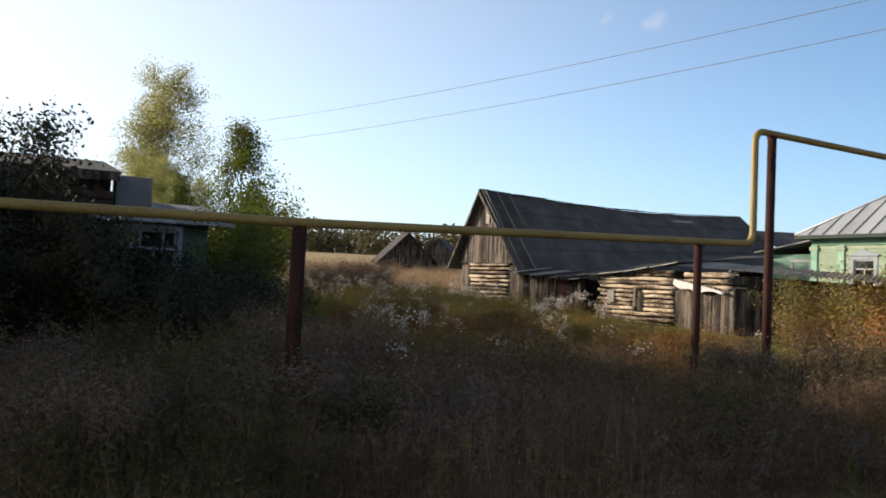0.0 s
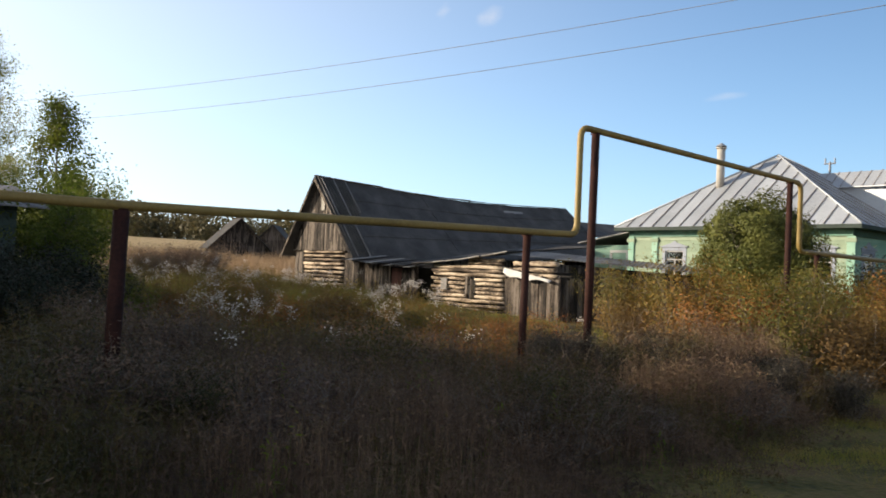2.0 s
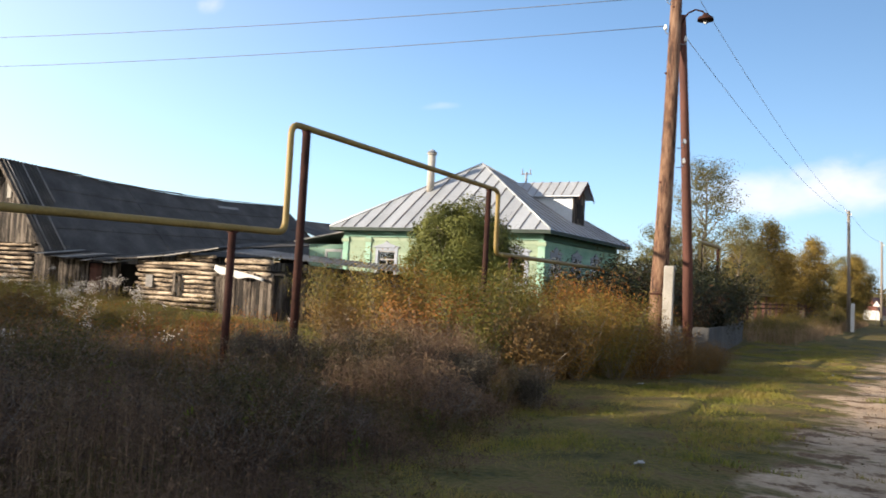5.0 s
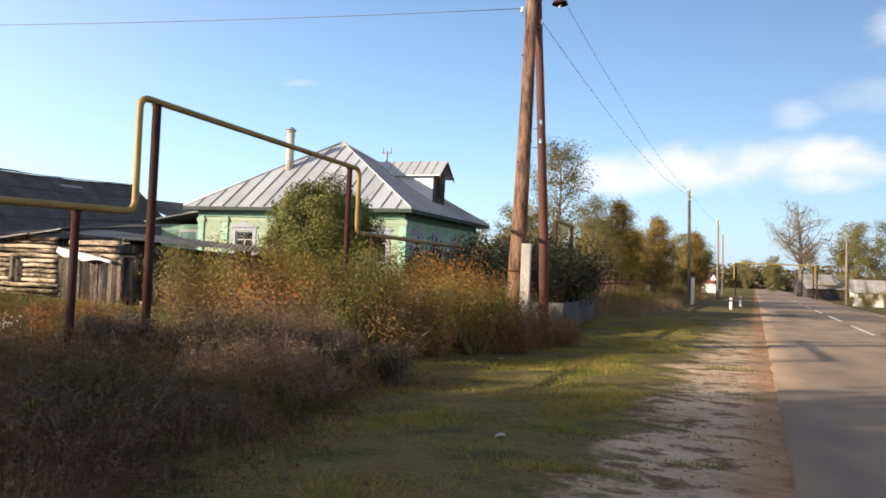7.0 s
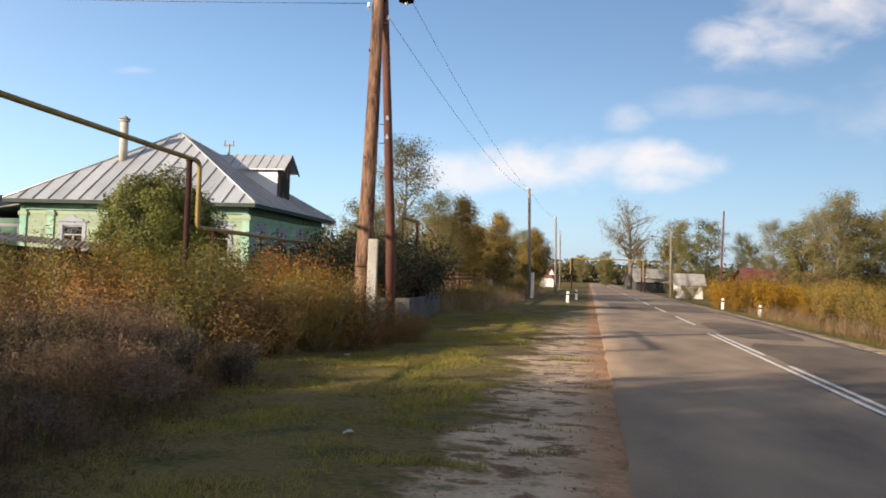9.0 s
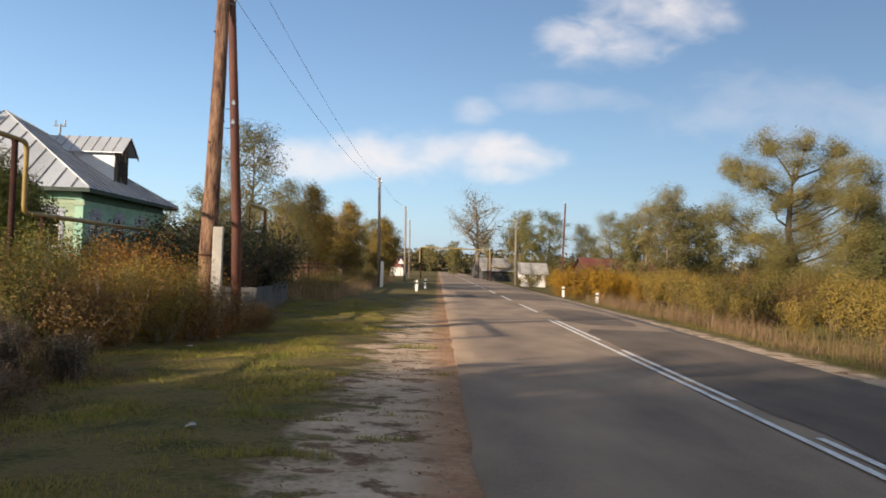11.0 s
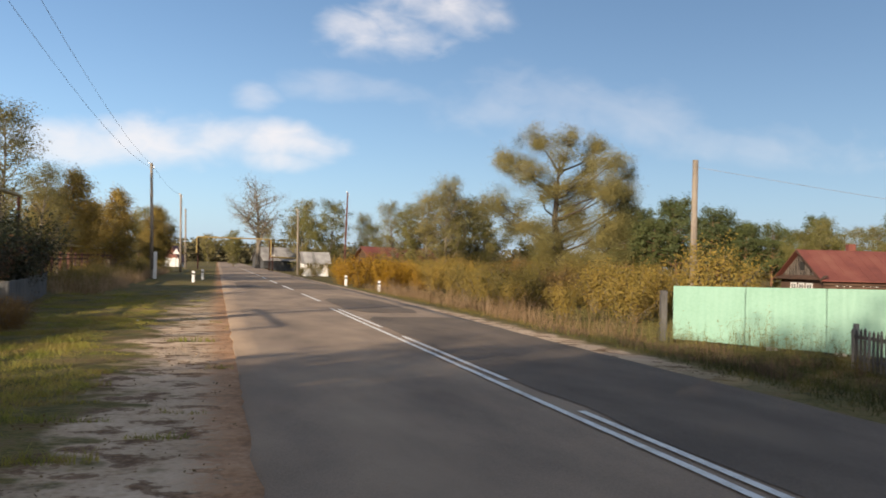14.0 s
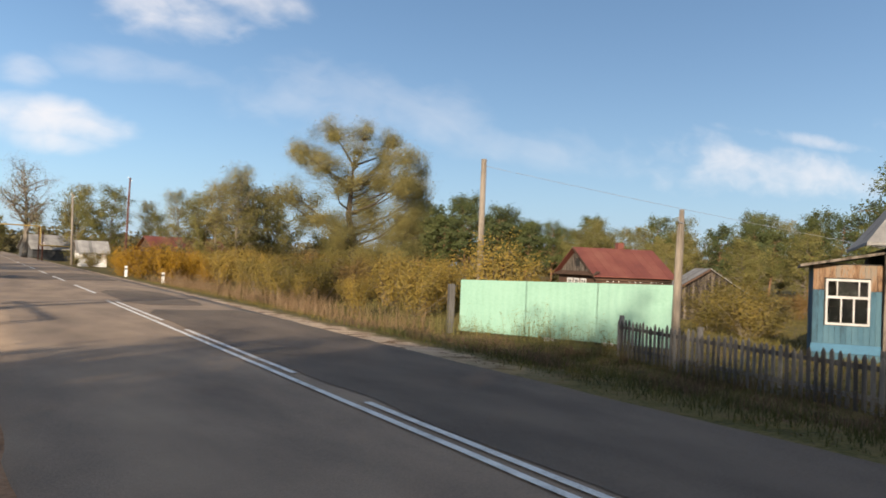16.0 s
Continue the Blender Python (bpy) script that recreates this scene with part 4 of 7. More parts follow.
def old_barn():
    gy, by = 24.0, 43.6
    xl, xr, xm = -40.9, -34.45, -38.15
    zl, zr, zt = 2.75, 2.5, 6.56
    g0 = gz(-38, 24)
    ba = thing("old_barn", (xm, 32, g0), "sagging old log and plank barn with a dark felt roof", "barn")
    # near-black block behind logs and planks, so the gaps look unlit
    part("wall", Shape().box((xl + 0.1, gy + 0.2, 0), (xr - 0.1, by - 0.1, 2.5)), M_dark, ba, "near-black block for the unlit barn interior")
    # gable front: logs below, boards above
    log_wall(ba, (xl + 1.5, gy, 0), (xr - 1.35, gy, 0), g0 - 0.2, 2.66, 0.1, M_log)
    plank_wall(ba, (xl + 0.35, gy + 0.02, 0), (xl + 1.3, gy + 0.02, 0), g0 - 0.1, 2.6, 0.18, M_plank, (0, -1, 0))
    plank_wall(ba, (xr - 1.2, gy + 0.02, 0), (xr + 0.02, gy + 0.02, 0), g0 - 0.1, 2.6, 0.18, M_plank, (0, -1, 0))

    def gable(f):
        x = xl + 0.3 + f * (xr - xl - 0.3)
        return zl + (zt - zl) * (x - xl) / (xm - xl) if x < xm else zr + (zt - zr) * (xr - x) / (xr - xm)

    plank_wall(ba, (xl + 0.3, gy - 0.1, 0), (xr, gy - 0.1, 0), 2.6, 6.2, 0.17, M_plank, (0, -1, 0), top=lambda f: gable(f) - 0.14, ragged=0.06)
    part("hatch", Shape().box((xm + 0.3, gy - 0.2, 4.75), (xm + 0.62, gy - 0.17, 5.6)), M_concrete, ba, "pale loft hatch")
    plank_wall(ba, (xr, gy, 0), (xr, by, 0), 0, 2.6, 0.3, M_plank, (1, 0, 0), ragged=0.1)
    # sagging roof in strips
    nseg = 14
    ys = np.linspace(gy - 0.5, by + 0.2, nseg + 1)

    def sag(y):
        f = min(1, max(0, (y - gy) / (by - gy)))
        return -0.34 * math.sin(math.pi * f) ** 1.0 - 0.05 * f

    for i in range(nseg):
        y0, y1 = ys[i], ys[i + 1]
        for s, (ex, ez) in enumerate(((xl - 0.4, zl - 0.4), (xr + 0.4, zr - 0.35))):
            j = rng.uniform(-0.015, 0.02)
            lift = (1.0 * (y0 - gy) / (by - gy), 1.0 * (y1 - gy) / (by - gy)) if s else (0, 0)
            q = [(ex, y0, ez + lift[0] + rng.uniform(-0.03, 0.03)), (ex, y1, ez + lift[1] + rng.uniform(-0.03, 0.03)), (xm, y1, zt + sag(y1) + j), (xm, y0, zt + sag(y0) + j)]
            part("roof_strip", Shape().slab(q, 0.05, (0, 0, -1)), M_felt, ba)
    # overlapping rolls of felt, and ribbed slates left at the gable end
    for f in (0.24, 0.47, 0.7):
        for i in range(nseg):
            y0, y1 = ys[i] + rng.uniform(-0.05, 0.05), ys[i + 1]
            ex, ez = xr + 0.4, zr - 0.35
            p = []
            for yy in (y0, y1):
                top, low = Vector((xm, yy, zt + sag(yy))), Vector((ex, yy, ez + (yy - gy) / (by - gy)))
                p += [top.lerp(low, f - 0.012), top.lerp(low, f + 0.012 + rng.uniform(0, 0.012))]
            part("felt_lap", Shape().slab([p[1] + Vector((0, 0, 0.035)), p[3] + Vector((0, 0, 0.035)), p[2] + Vector((0, 0, 0.045)), p[0] + Vector((0, 0, 0.045))], 0.03, (0, 0, -1)), M_felt, ba)
    for i in range(10):
        y0 = gy - 0.42 + i * 0.19
        top, low = Vector((xm + 0.12, y0, zt + sag(y0) + 0.05)), Vector((xr + 0.34, y0, zr - 0.22))
        low = top.lerp(low, 0.98 if i < 6 else 0.55 - 0.04 * (i - 6))
        part("slate_rib", Shape().tube([top, top.lerp(low, 0.5), low], 0.034, 6), M_slate if i % 4 == 1 else M_felt, ba, smooth=True)
    part("torn_strip", Shape().slab([(xm + 0.5, 37.2, 5.85), (xm + 0.5, 38.9, 5.9), (xm + 0.95, 38.9, 5.42), (xm + 0.95, 37.2, 5.37)], 0.03, (0, 0, -1)), M_slate, ba)
    for i in range(9):
        y0 = gy - 0.5 + i * 2.25
        y1 = min(by, y0 + 2.2)
        part("ridge_board", Shape().slab([(xm - 0.14, y0, zt + sag(y0) + 0.06), (xm + 0.14, y0, zt + sag(y0) + 0.06), (xm + 0.14, y1, zt + sag(y1) + 0.07 + rng.uniform(-.03, .03)), (xm - 0.14, y1, zt + sag(y1) + 0.07)], 0.035, (0, 0, -1)), M_plank, ba)
    for ex, ez in ((xl - 0.4, zl - 0.42), (xr + 0.4, zr - 0.37)):
        part("barge_board", Shape().slab([(ex, gy - 0.55, ez), (xm, gy - 0.55, zt - 0.02), (xm, gy - 0.55, zt - 0.24), (ex, gy - 0.55, ez - 0.22)], 0.03, (0, 1, 0)), M_plank, ba)
    # lower roof of the rear byre
    part("rear_wall", Shape().box((-38.0, 43.6, 0), (-31.6, 52, 2.9)), M_plank, ba)
    part("rear_roof", Shape().slab([(-31.2, 43.5, 3.2), (-31.2, 52.5, 3.4), (-38.3, 52.5, 5.9), (-38.3, 43.5, 5.7)], 0.06, (0, 0, -1)), M_felt, ba)

    # log annex with its own roof
    an = thing("barn_annex", (-26, 26, 0), "small shed of sun-bleached logs and grey planks", "shed")
    log_wall(an, (-28.1, 23.7, 0), (-23.95, 23.7, 0), -0.1, 0.68, 0.095, M_log)
    log_wall(an, (-28.1, 23.7, 0), (-26.15, 23.7, 0), 0.68, 1.58, 0.095, M_log)
    log_wall(an, (-25.45, 23.7, 0), (-23.95, 23.7, 0), 0.68, 1.58, 0.095, M_log)
    log_wall(an, (-28.1, 23.7, 0), (-23.95, 23.7, 0), 1.58, 2.1, 0.095, M_log)
    log_wall(an, (-26.0, 23.72, 0), (-24.0, 23.72, 0), 2.1, 2.42, 0.095, M_log)
    part("window_opening", Shape().box((-26.05, 23.72, 0.7), (-25.55, 23.76, 1.6)), M_dark, an)
    part("shutter", Shape().box((-26.02, 23.55, 0.85), (-25.88, 23.58, 1.65)), M_plank, an)
    part("shutter", Shape().box((-25.7, 23.54, 0.7), (-25.55, 23.57, 1.5)), M_plank, an)
    part("small_pane", Shape().box((-27.6, 23.56, 1.0), (-27.2, 23.6, 1.5)), M_slate, an)
    # same near-black behind the annex front, for its unlit gaps and doorway
    part("unlit_fill", Shape().box((-34.6, 24.6, -0.2), (-21.1, 30, 1.9)), M_dark, an)
    plank_wall(an, (-34.6, 24.3, 0), (-31.9, 24.1, 0), 0.2, 2.15, 0.2, M_plank, (0, -1, 0), ragged=0.25)
    plank_wall(an, (-31.0, 24.1, 0), (-29.7, 23.9, 0), 0.0, 2.0, 0.2, M_plank, (0, -1, 0), ragged=0.25)
    part("door", Shape().box((-31.85, 24.12, 0.2), (-31.05, 24.16, 1.85)), M_strut, an, "dark red-brown plank door")
    part("door_post", Shape().box((-29.7, 23.6, -0.1), (-29.45, 23.8, 2.1)), M_plank, an)
    plank_wall(an, (-23.8, 23.75, 0), (-20.95, 23.75, 0), -0.1, 1.95, 0.2, M_plank, (0, -1, 0), ragged=0.06, top=lambda f: 2.1 - 0.45 * f)
    plank_wall(an, (-20.95, 23.75, 0), (-20.95, 29, 0), -0.1, 1.7, 0.2, M_plank, (1, 0, 0))
    log_wall(an, (-23.4, 23.8, 0), (-21.2, 23.8, 0), 1.62, 2.32, 0.12, M_log)
    # torn roofing sheet that sags over the gable logs
    nu, nv = 12, 5
    grid = []
    for i in range(nu + 1):
        for k in range(nv + 1):
            f, g = i / nu, k / nv
            low = 0.34 + 0.1 * math.sin(5 * f) + 0.05 * math.sin(17 * f)
            grid.append((-23.7 + 2.5 * f, 23.52 - 0.06 * g + 0.035 * noise.noise((f * 6, g * 4, 2)), 2.02 - 0.42 * f - low * g * (0.55 + 0.6 * noise.noise((f * 3, 0, 5)))))
    fs = [(i * (nv + 1) + k, (i + 1) * (nv + 1) + k, (i + 1) * (nv + 1) + k + 1, i * (nv + 1) + k + 1) for i in range(nu) for k in range(nv)]
    k = len(grid)
    rim = [i * (nv + 1) for i in range(nu + 1)] + [nu * (nv + 1) + j for j in range(1, nv + 1)] + [i * (nv + 1) + nv for i in range(nu - 1, -1, -1)] + [j for j in range(nv - 1, 0, -1)]
    fs += [tuple(q + k for q in reversed(t)) for t in fs] + [(a, b, b + k, a + k) for a, b in zip(rim, rim[1:] + rim[:1])]
    part("torn_sheet", Shape().add(grid + [(x, y + 0.012, z) for x, y, z in grid], fs), M_whitewall, an, "torn pale sheet sagging over the logs", smooth=True)
    for i in range(8):
        f0, f1 = i / 8, (i + 0.98) / 8
        z0, z1 = 2.12 + 0.55 * f0 ** 1.6, 2.12 + 0.55 * f1 ** 1.6
        x0, x1 = -29.3 + 6.0 * f0, -29.3 + 6.0 * f1
        e = 23.25 + rng.uniform(-0.08, 0.08)
        part("roof_sheet", Shape().slab([(x0, e, z0), (x1, e, z1), (x1 - 3.5, 35, 3.5), (x0 - 3.5, 35, 3.5)], 0.04, (0, 0, -1)), M_tar, an)
        if i > 1:
            part("eaves_strip", Shape().slab([(x0, e - 0.03, z0 + 0.02), (x1, e - 0.03, z1 + 0.02), (x1, e - 0.03, z1 - 0.02), (x0, e - 0.03, z0 - 0.035)], 0.012, (0, 1, 0)), M_slate, an)
    for i in range(11):
        x0 = -34.7 + i * 0.5
        z = 2.3 - 0.025 * i + rng.uniform(-0.04, 0.04)
        part("porch_sheet", Shape().slab([(x0, 23.1, z - 0.12 + rng.uniform(-.05, .05)), (x0 + 0.49, 23.1, z - 0.12), (x0 + 0.49, 25.2, z + 0.16), (x0, 25.2, z + 0.16)], 0.03, (0, 0, -1)), M_slate if i % 3 == 1 else M_tar, an)

    # corrugated lean-to towards the house
    lt = thing("lean_to_shed", (-19.5, 27, 0), "low lean-to shed with a corrugated slate roof", "shed")
    n, m = 9, 10
    A, B, bk = Vector((-23.6, 23.3, 2.56)), Vector((-16.9, 27.9, 2.06)), Vector((-1.2, 2.2, 0.27))
    for i in range(n):
        top, low = [], []
        for k in range(m + 1):
            p = A.lerp(B, (i + 0.99 * k / m) / n) + Vector((0, 0, 0.03 * (k % 2)))
            top += [p, p + bk]
            low += [p - Vector((0, 0, 0.015)), p + bk - Vector((0, 0, 0.015))]
        h = 2 * (m + 1)
        fs = [(2 * k, 2 * k + 2, 2 * k + 3, 2 * k + 1) for k in range(m)] + [(h + 2 * k + 1, h + 2 * k + 3, h + 2 * k + 2, h + 2 * k) for k in range(m)]
        fs += [(2 * k, h + 2 * k, h + 2 * k + 2, 2 * k + 2) for k in range(m)] + [(0, 1, h + 1, h), (h - 2, 2 * h - 2, 2 * h - 1, h - 1)]
        part("slate_sheet", Shape().add(top + low, fs), M_slate, lt)
    part("wall", Shape().slab([(-20.9, 25.7, 2.2), (-17.1, 28.2, 1.95), (-17.1, 28.2, -0.2), (-20.9, 25.7, -0.2)], 0.1, (-0.5, 0.85, 0)), M_plank, lt)


old_barn()


def abandoned_house():
    wx = -21.6
    ho = thing("abandoned_house", (-25, 0, 0.1), "dark derelict timber house hidden in trees", "house")
    ZB = -0.2
    # wing with the broken window, y 2.7 to 5.0
    w0, w1, z0, z1 = 3.12, 4.32, 1.3, 2.62
    s = Shape().box((wx - 0.2, 2.75, ZB), (wx, w0, 2.9)).box((wx - 0.2, w1, ZB), (wx, 5.05, 2.9)).box((wx - 0.2, w0, ZB), (wx, w1, z0)).box((wx - 0.2, w0, z1), (wx, w1, 2.9))
    s.box((-27, 4.85, ZB), (wx - 0.2, 5.05, 2.9)).box((-27.2, 2.75, ZB), (-27, 5.05, 2.9))
    # wing wall and boards wear the green that is darkened for shade
    part("wing_wall", s, M_shadegreen, ho, "faded green boarded wing wall")
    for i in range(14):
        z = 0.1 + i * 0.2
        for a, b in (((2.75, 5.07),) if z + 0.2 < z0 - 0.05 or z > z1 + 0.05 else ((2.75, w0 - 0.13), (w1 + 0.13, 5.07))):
            part("board", Shape().slab([(wx + 0.03, a, z), (wx + 0.03, b, z), (wx + 0.012, b, z + 0.19), (wx + 0.012, a, z + 0.19)], 0.01, (-1, 0, 0)), M_shadegreen, ho)
    win = part("window", Shape().box((wx - 0.45, w0, z0), (wx - 0.4, w1, z1)), M_dark, ho, "broken window with a white frame")
    f = Shape()
    for lo, hi in (((w0, z0), (w0 + 0.06, z1)), ((w1 - 0.06, z0), (w1, z1)), ((w0 + 0.06, z1 - 0.06), (w1 - 0.06, z1)), ((w0 + 0.06, 2.12), (w1 - 0.06, 2.19)), ((w0 + 0.3, 2.19), (w0 + 0.35, z1 - 0.06)), ((w1 - 0.35, 2.19), (w1 - 0.3, z1 - 0.06)), ((w0 + 0.62, 1.95), (w0 + 0.67, 2.12))):
        f.box((wx - 0.1, lo[0], lo[1]), (wx - 0.04, hi[0], hi[1]))
    part("window_frame", f, M_lilac, win)
    part("window_pane", Shape().box((wx - 0.08, w0 + 0.07, 2.2), (wx - 0.075, w0 + 0.29, z1 - 0.07)), M_glass, win)
    c = Shape().box((wx + 0.04, w0 - 0.12, z0 - 0.2), (wx + 0.07, w0, z1 + 0.12)).box((wx + 0.04, w1, z0 - 0.2), (wx + 0.07, w1 + 0.12, z1 + 0.12)).box((wx + 0.04, w0, z1), (wx + 0.07, w1, z1 + 0.12))
    part("window_casing", c, M_lilac, win)
    for i in range(7):
        y0 = 2.2 + i * 0.5
        part("roof_sheet", Shape().slab([(wx + 0.5, y0, 2.82), (wx + 0.5, y0 + 0.49, 2.8), (-24.5, y0 + 0.49, 3.5), (-24.5, y0, 3.5)], 0.035, (0, 0, -1)), M_slate, ho)
    part("roof_box", Shape().box((-23.2, 2.95, 3.0), (-22.6, 3.85, 4.0)), M_slate, ho, "grey sheet-clad box on the roof", bevel=0.02)
    # main block
    part("wall", Shape().box((-27.2, -9, ZB), (wx - 0.4, 2.75, 3.84)), M_plank, ho)
    for i in range(16):
        z = 0.1 + i * 0.22
        part("log", Shape().tube([(wx - 0.36, -9.1, z), (wx - 0.36, 2.8, z)], 0.12, 8), M_brownlog, ho, smooth=True)
    for y in (-0.6, 1.3):
        part("window", Shape().box((wx - 0.25, y - 0.5, 1.35), (wx - 0.2, y + 0.5, 2.6)), M_dark, ho)
        part("window_casing", Shape().box((wx - 0.24, y - 0.62, 1.25), (wx - 0.17, y - 0.5, 2.75)).box((wx - 0.24, y + 0.5, 1.25), (wx - 0.17, y + 0.62, 2.75)).box((wx - 0.24, y - 0.5, 2.6), (wx - 0.17, y + 0.5, 2.75)), M_lilac, ho)
    for i in range(10):
        y0 = -9.5 + i * 1.24
        part("roof_sheet", Shape().slab([(wx + 0.3, y0, 3.95), (wx + 0.3, y0 + 1.22, 3.95), (-24.6, y0 + 1.22, 4.55), (-24.6, y0, 4.55)], 0.05, (0, 0, -1)).slab([(-27.8, y0, 3.6), (-27.8, y0 + 1.22, 3.6), (-24.6, y0 + 1.22, 4.55), (-24.6, y0, 4.55)], 0.05, (0, 0, -1)), M_felt, ho)
    part("fascia", Shape().box((wx + 0.28, -9.5, 3.72), (wx + 0.32, 2.85, 3.93)), M_plank, ho)


abandoned_house()


def hut(name, x, y, w, d, wall, top, label, turn=0):
    z = gz(x, y)
    h = thing(name, (x, y, z), label, "hut")
    part("wall", Shape().box((x - w / 2, y - d / 2, z - 0.3), (x + w / 2, y + d / 2, z + wall)), M_plank, h)
    part("gable", Shape().add([(x - w / 2, y - d / 2, z + wall), (x + w / 2, y - d / 2, z + wall), (x, y - d / 2, z + top - 0.1), (x - w / 2, y + d / 2, z + wall), (x + w / 2, y + d / 2, z + wall), (x, y + d / 2, z + top - 0.1)], ((0, 1, 2), (3, 5, 4), (0, 2, 5, 3), (1, 4, 5, 2))), M_plank, h)
    for s in (-1, 1):
        part("roof", Shape().slab([(x, y - d / 2 - 0.4, z + top), (x, y + d / 2 + 0.4, z + top), (x + s * (w / 2 + 0.5), y + d / 2 + 0.4, z + wall - 0.35), (x + s * (w / 2 + 0.5), y - d / 2 - 0.4, z + wall - 0.35)], 0.1, (0, 0, -1)), M_tar, h)
    h.matrix_basis = pose(x, y, z, 0, 0, turn)


hut("log_hut", -76.8, 38.63, 5.2, 3.6, 1.2, 3.9, "dark tumbledown log hut in the dry field", 76)
hut("log_hut", -80.5, 45.3, 3.0, 4.0, 1.9, 3.6, "small weathered hut with a grey slate roof", 50)

# ---- far side of the road ----


def mint_fence():
    a, b = Vector((13.15, 22.25, 0)), Vector((16.45, 16.55, 0))
    z0, z1 = -0.42, 1.15
    fe = thing("sheet_fence", (*a.lerp(b, 0.5).xy, gz(14.8, 19.4)), "mint green profiled metal sheet fence", "fence")
    d = (b - a).normalized()
    out = Vector((d.y, -d.x, 0))
    if out.dot(Vector((-1, -1, 0))) < 0:
        out = -out
    n = 3
    L_ = (b - a).length / n
    for i in range(n):
        p = a + d * (i * L_)
        sh = Shape()
        m = 20
        pts = []
        for k in range(m + 1):
            q = p + d * (L_ * k / m)
            for e, o in ((-0.02, 0.0), (0.02, 0.003)) if k % 2 else ((-0.02, 0.003), (0.02, 0.0)):
                pts.append(q + d * e + out * o)
        vs = [v + Vector((0, 0, z)) for v in pts for z in (z0, z1 + 0.13 * (v - a).length / (b - a).length)]
        back = [v - out * 0.004 for v in vs]
        fs = [(2 * k, 2 * k + 2, 2 * k + 3, 2 * k + 1) for k in range(len(pts) - 1)]
        sh.add(vs, fs).add(back, [f[::-1] for f in fs])
        part("sheet", sh, M_mint, fe)
    for i in range(n + 1):
        q = a + d * (i * L_) - out * 0.08
        part("post", Shape().box((q.x - 0.04, q.y - 0.04, -0.9), (q.x + 0.04, q.y + 0.04, z1 - 0.05)), M_plank, fe)
    for z in (-0.1, 0.8):
        part("rail", Shape().slab([a - out * 0.01 + Vector((0, 0, z + 0.08)), b - out * 0.01 + Vector((0, 0, z + 0.08)), b - out * 0.01 + Vector((0, 0, z)), a - out * 0.01 + Vector((0, 0, z))], 0.04, -out), M_plank, fe)
    q = a - d * 0.35
    part("end_post", Shape().box((q.x - 0.09, q.y - 0.09, -0.9), (q.x + 0.09, q.y + 0.09, 1.0)), M_picket, fe, "grey timber end post", bevel=0.01)
    for f in (0.45, 0.72):
        q = a.lerp(b, f)
        part("footing", Shape().box((q.x - 0.1, q.y - 0.1, -0.75), (q.x + 0.1, q.y + 0.1, z0 + 0.02)), M_concrete, fe)


mint_fence()


def picket_fence():
    pts = [(13.85, 15.85), (13.1, 12.6), (12.35, 8.1), (11.6, 3.5), (10.8, -1.5)]
    fe = thing("picket_fence", (*pts[1], gz(*pts[1])), "weathered grey timber picket fence on the grass verge", "fence")
    H_ = 0.92
    for (ax, ay), (bx, by) in zip(pts, pts[1:]):
        a, b = Vector((ax, ay, gz(ax, ay))), Vector((bx, by, gz(bx, by)))
        d = (b - a).normalized()
        out = Vector((-1, 0.15, 0)).normalized()
        for z in (0.22, 0.7):
            part("rail", Shape().slab([a + Vector((0, 0, z + 0.08)), b + Vector((0, 0, z + 0.08)), b + Vector((0, 0, z)), a + Vector((0, 0, z))], 0.04, -out), M_picket, fe)
        n = int((b - a).length / 0.165)
        for i in range(n):
            p = a.lerp(b, (i + 0.5) / n) + out * 0.03
            w, h = rng.uniform(0.038, 0.046), H_ + rng.uniform(-0.05, 0.05)
            l = d * rng.uniform(-0.02, 0.02)
            zz = Vector((0, 0, 1))
            c = [p - d * w, p + d * w, p + d * w + l + zz * (h - 0.07), p + l + zz * h, p - d * w + l + zz * (h - 0.07)]
            part("picket", Shape().slab(c, 0.022, -out), M_picket, fe)
        q = a - out * 0.08
        part("post", Shape().rod((q.x, q.y, q.z - 0.4), (q.x + 0.03, q.y, q.z + 1.02), 0.075, 0.065, 10), M_picket, fe, smooth=True)


picket_fence()


def snag_post():
    x, y = 15.9, 15.95
    z = gz(x, y)
    pts = [(x - 0.06, y, z - 0.4), (x - 0.02, y, z + 1.6), (x + 0.02, y, z + 3.0), (x + 0.05, y, z + 3.75)]
    ob = thing("snag_post", (x, y, z), "broken-topped grey timber post beside the fence", "post")
    part("post", Shape().tube(pts, [0.115, 0.105, 0.1, 0.06], 12), M_polegrey, ob, smooth=True)
    part("splinter", Shape().rod((x - 0.02, y - 0.03, z + 2.9), (x - 0.07, y - 0.05, z + 3.55), 0.04, 0.015, 6), M_polegrey, ob)
    part("bracket", Shape().tube([(x, y - 0.08, z + 3.4), (x - 0.14, y - 0.1, z + 3.42), (x - 0.16, y - 0.1, z + 3.55)], 0.015, 6), M_wire, ob)


snag_post()


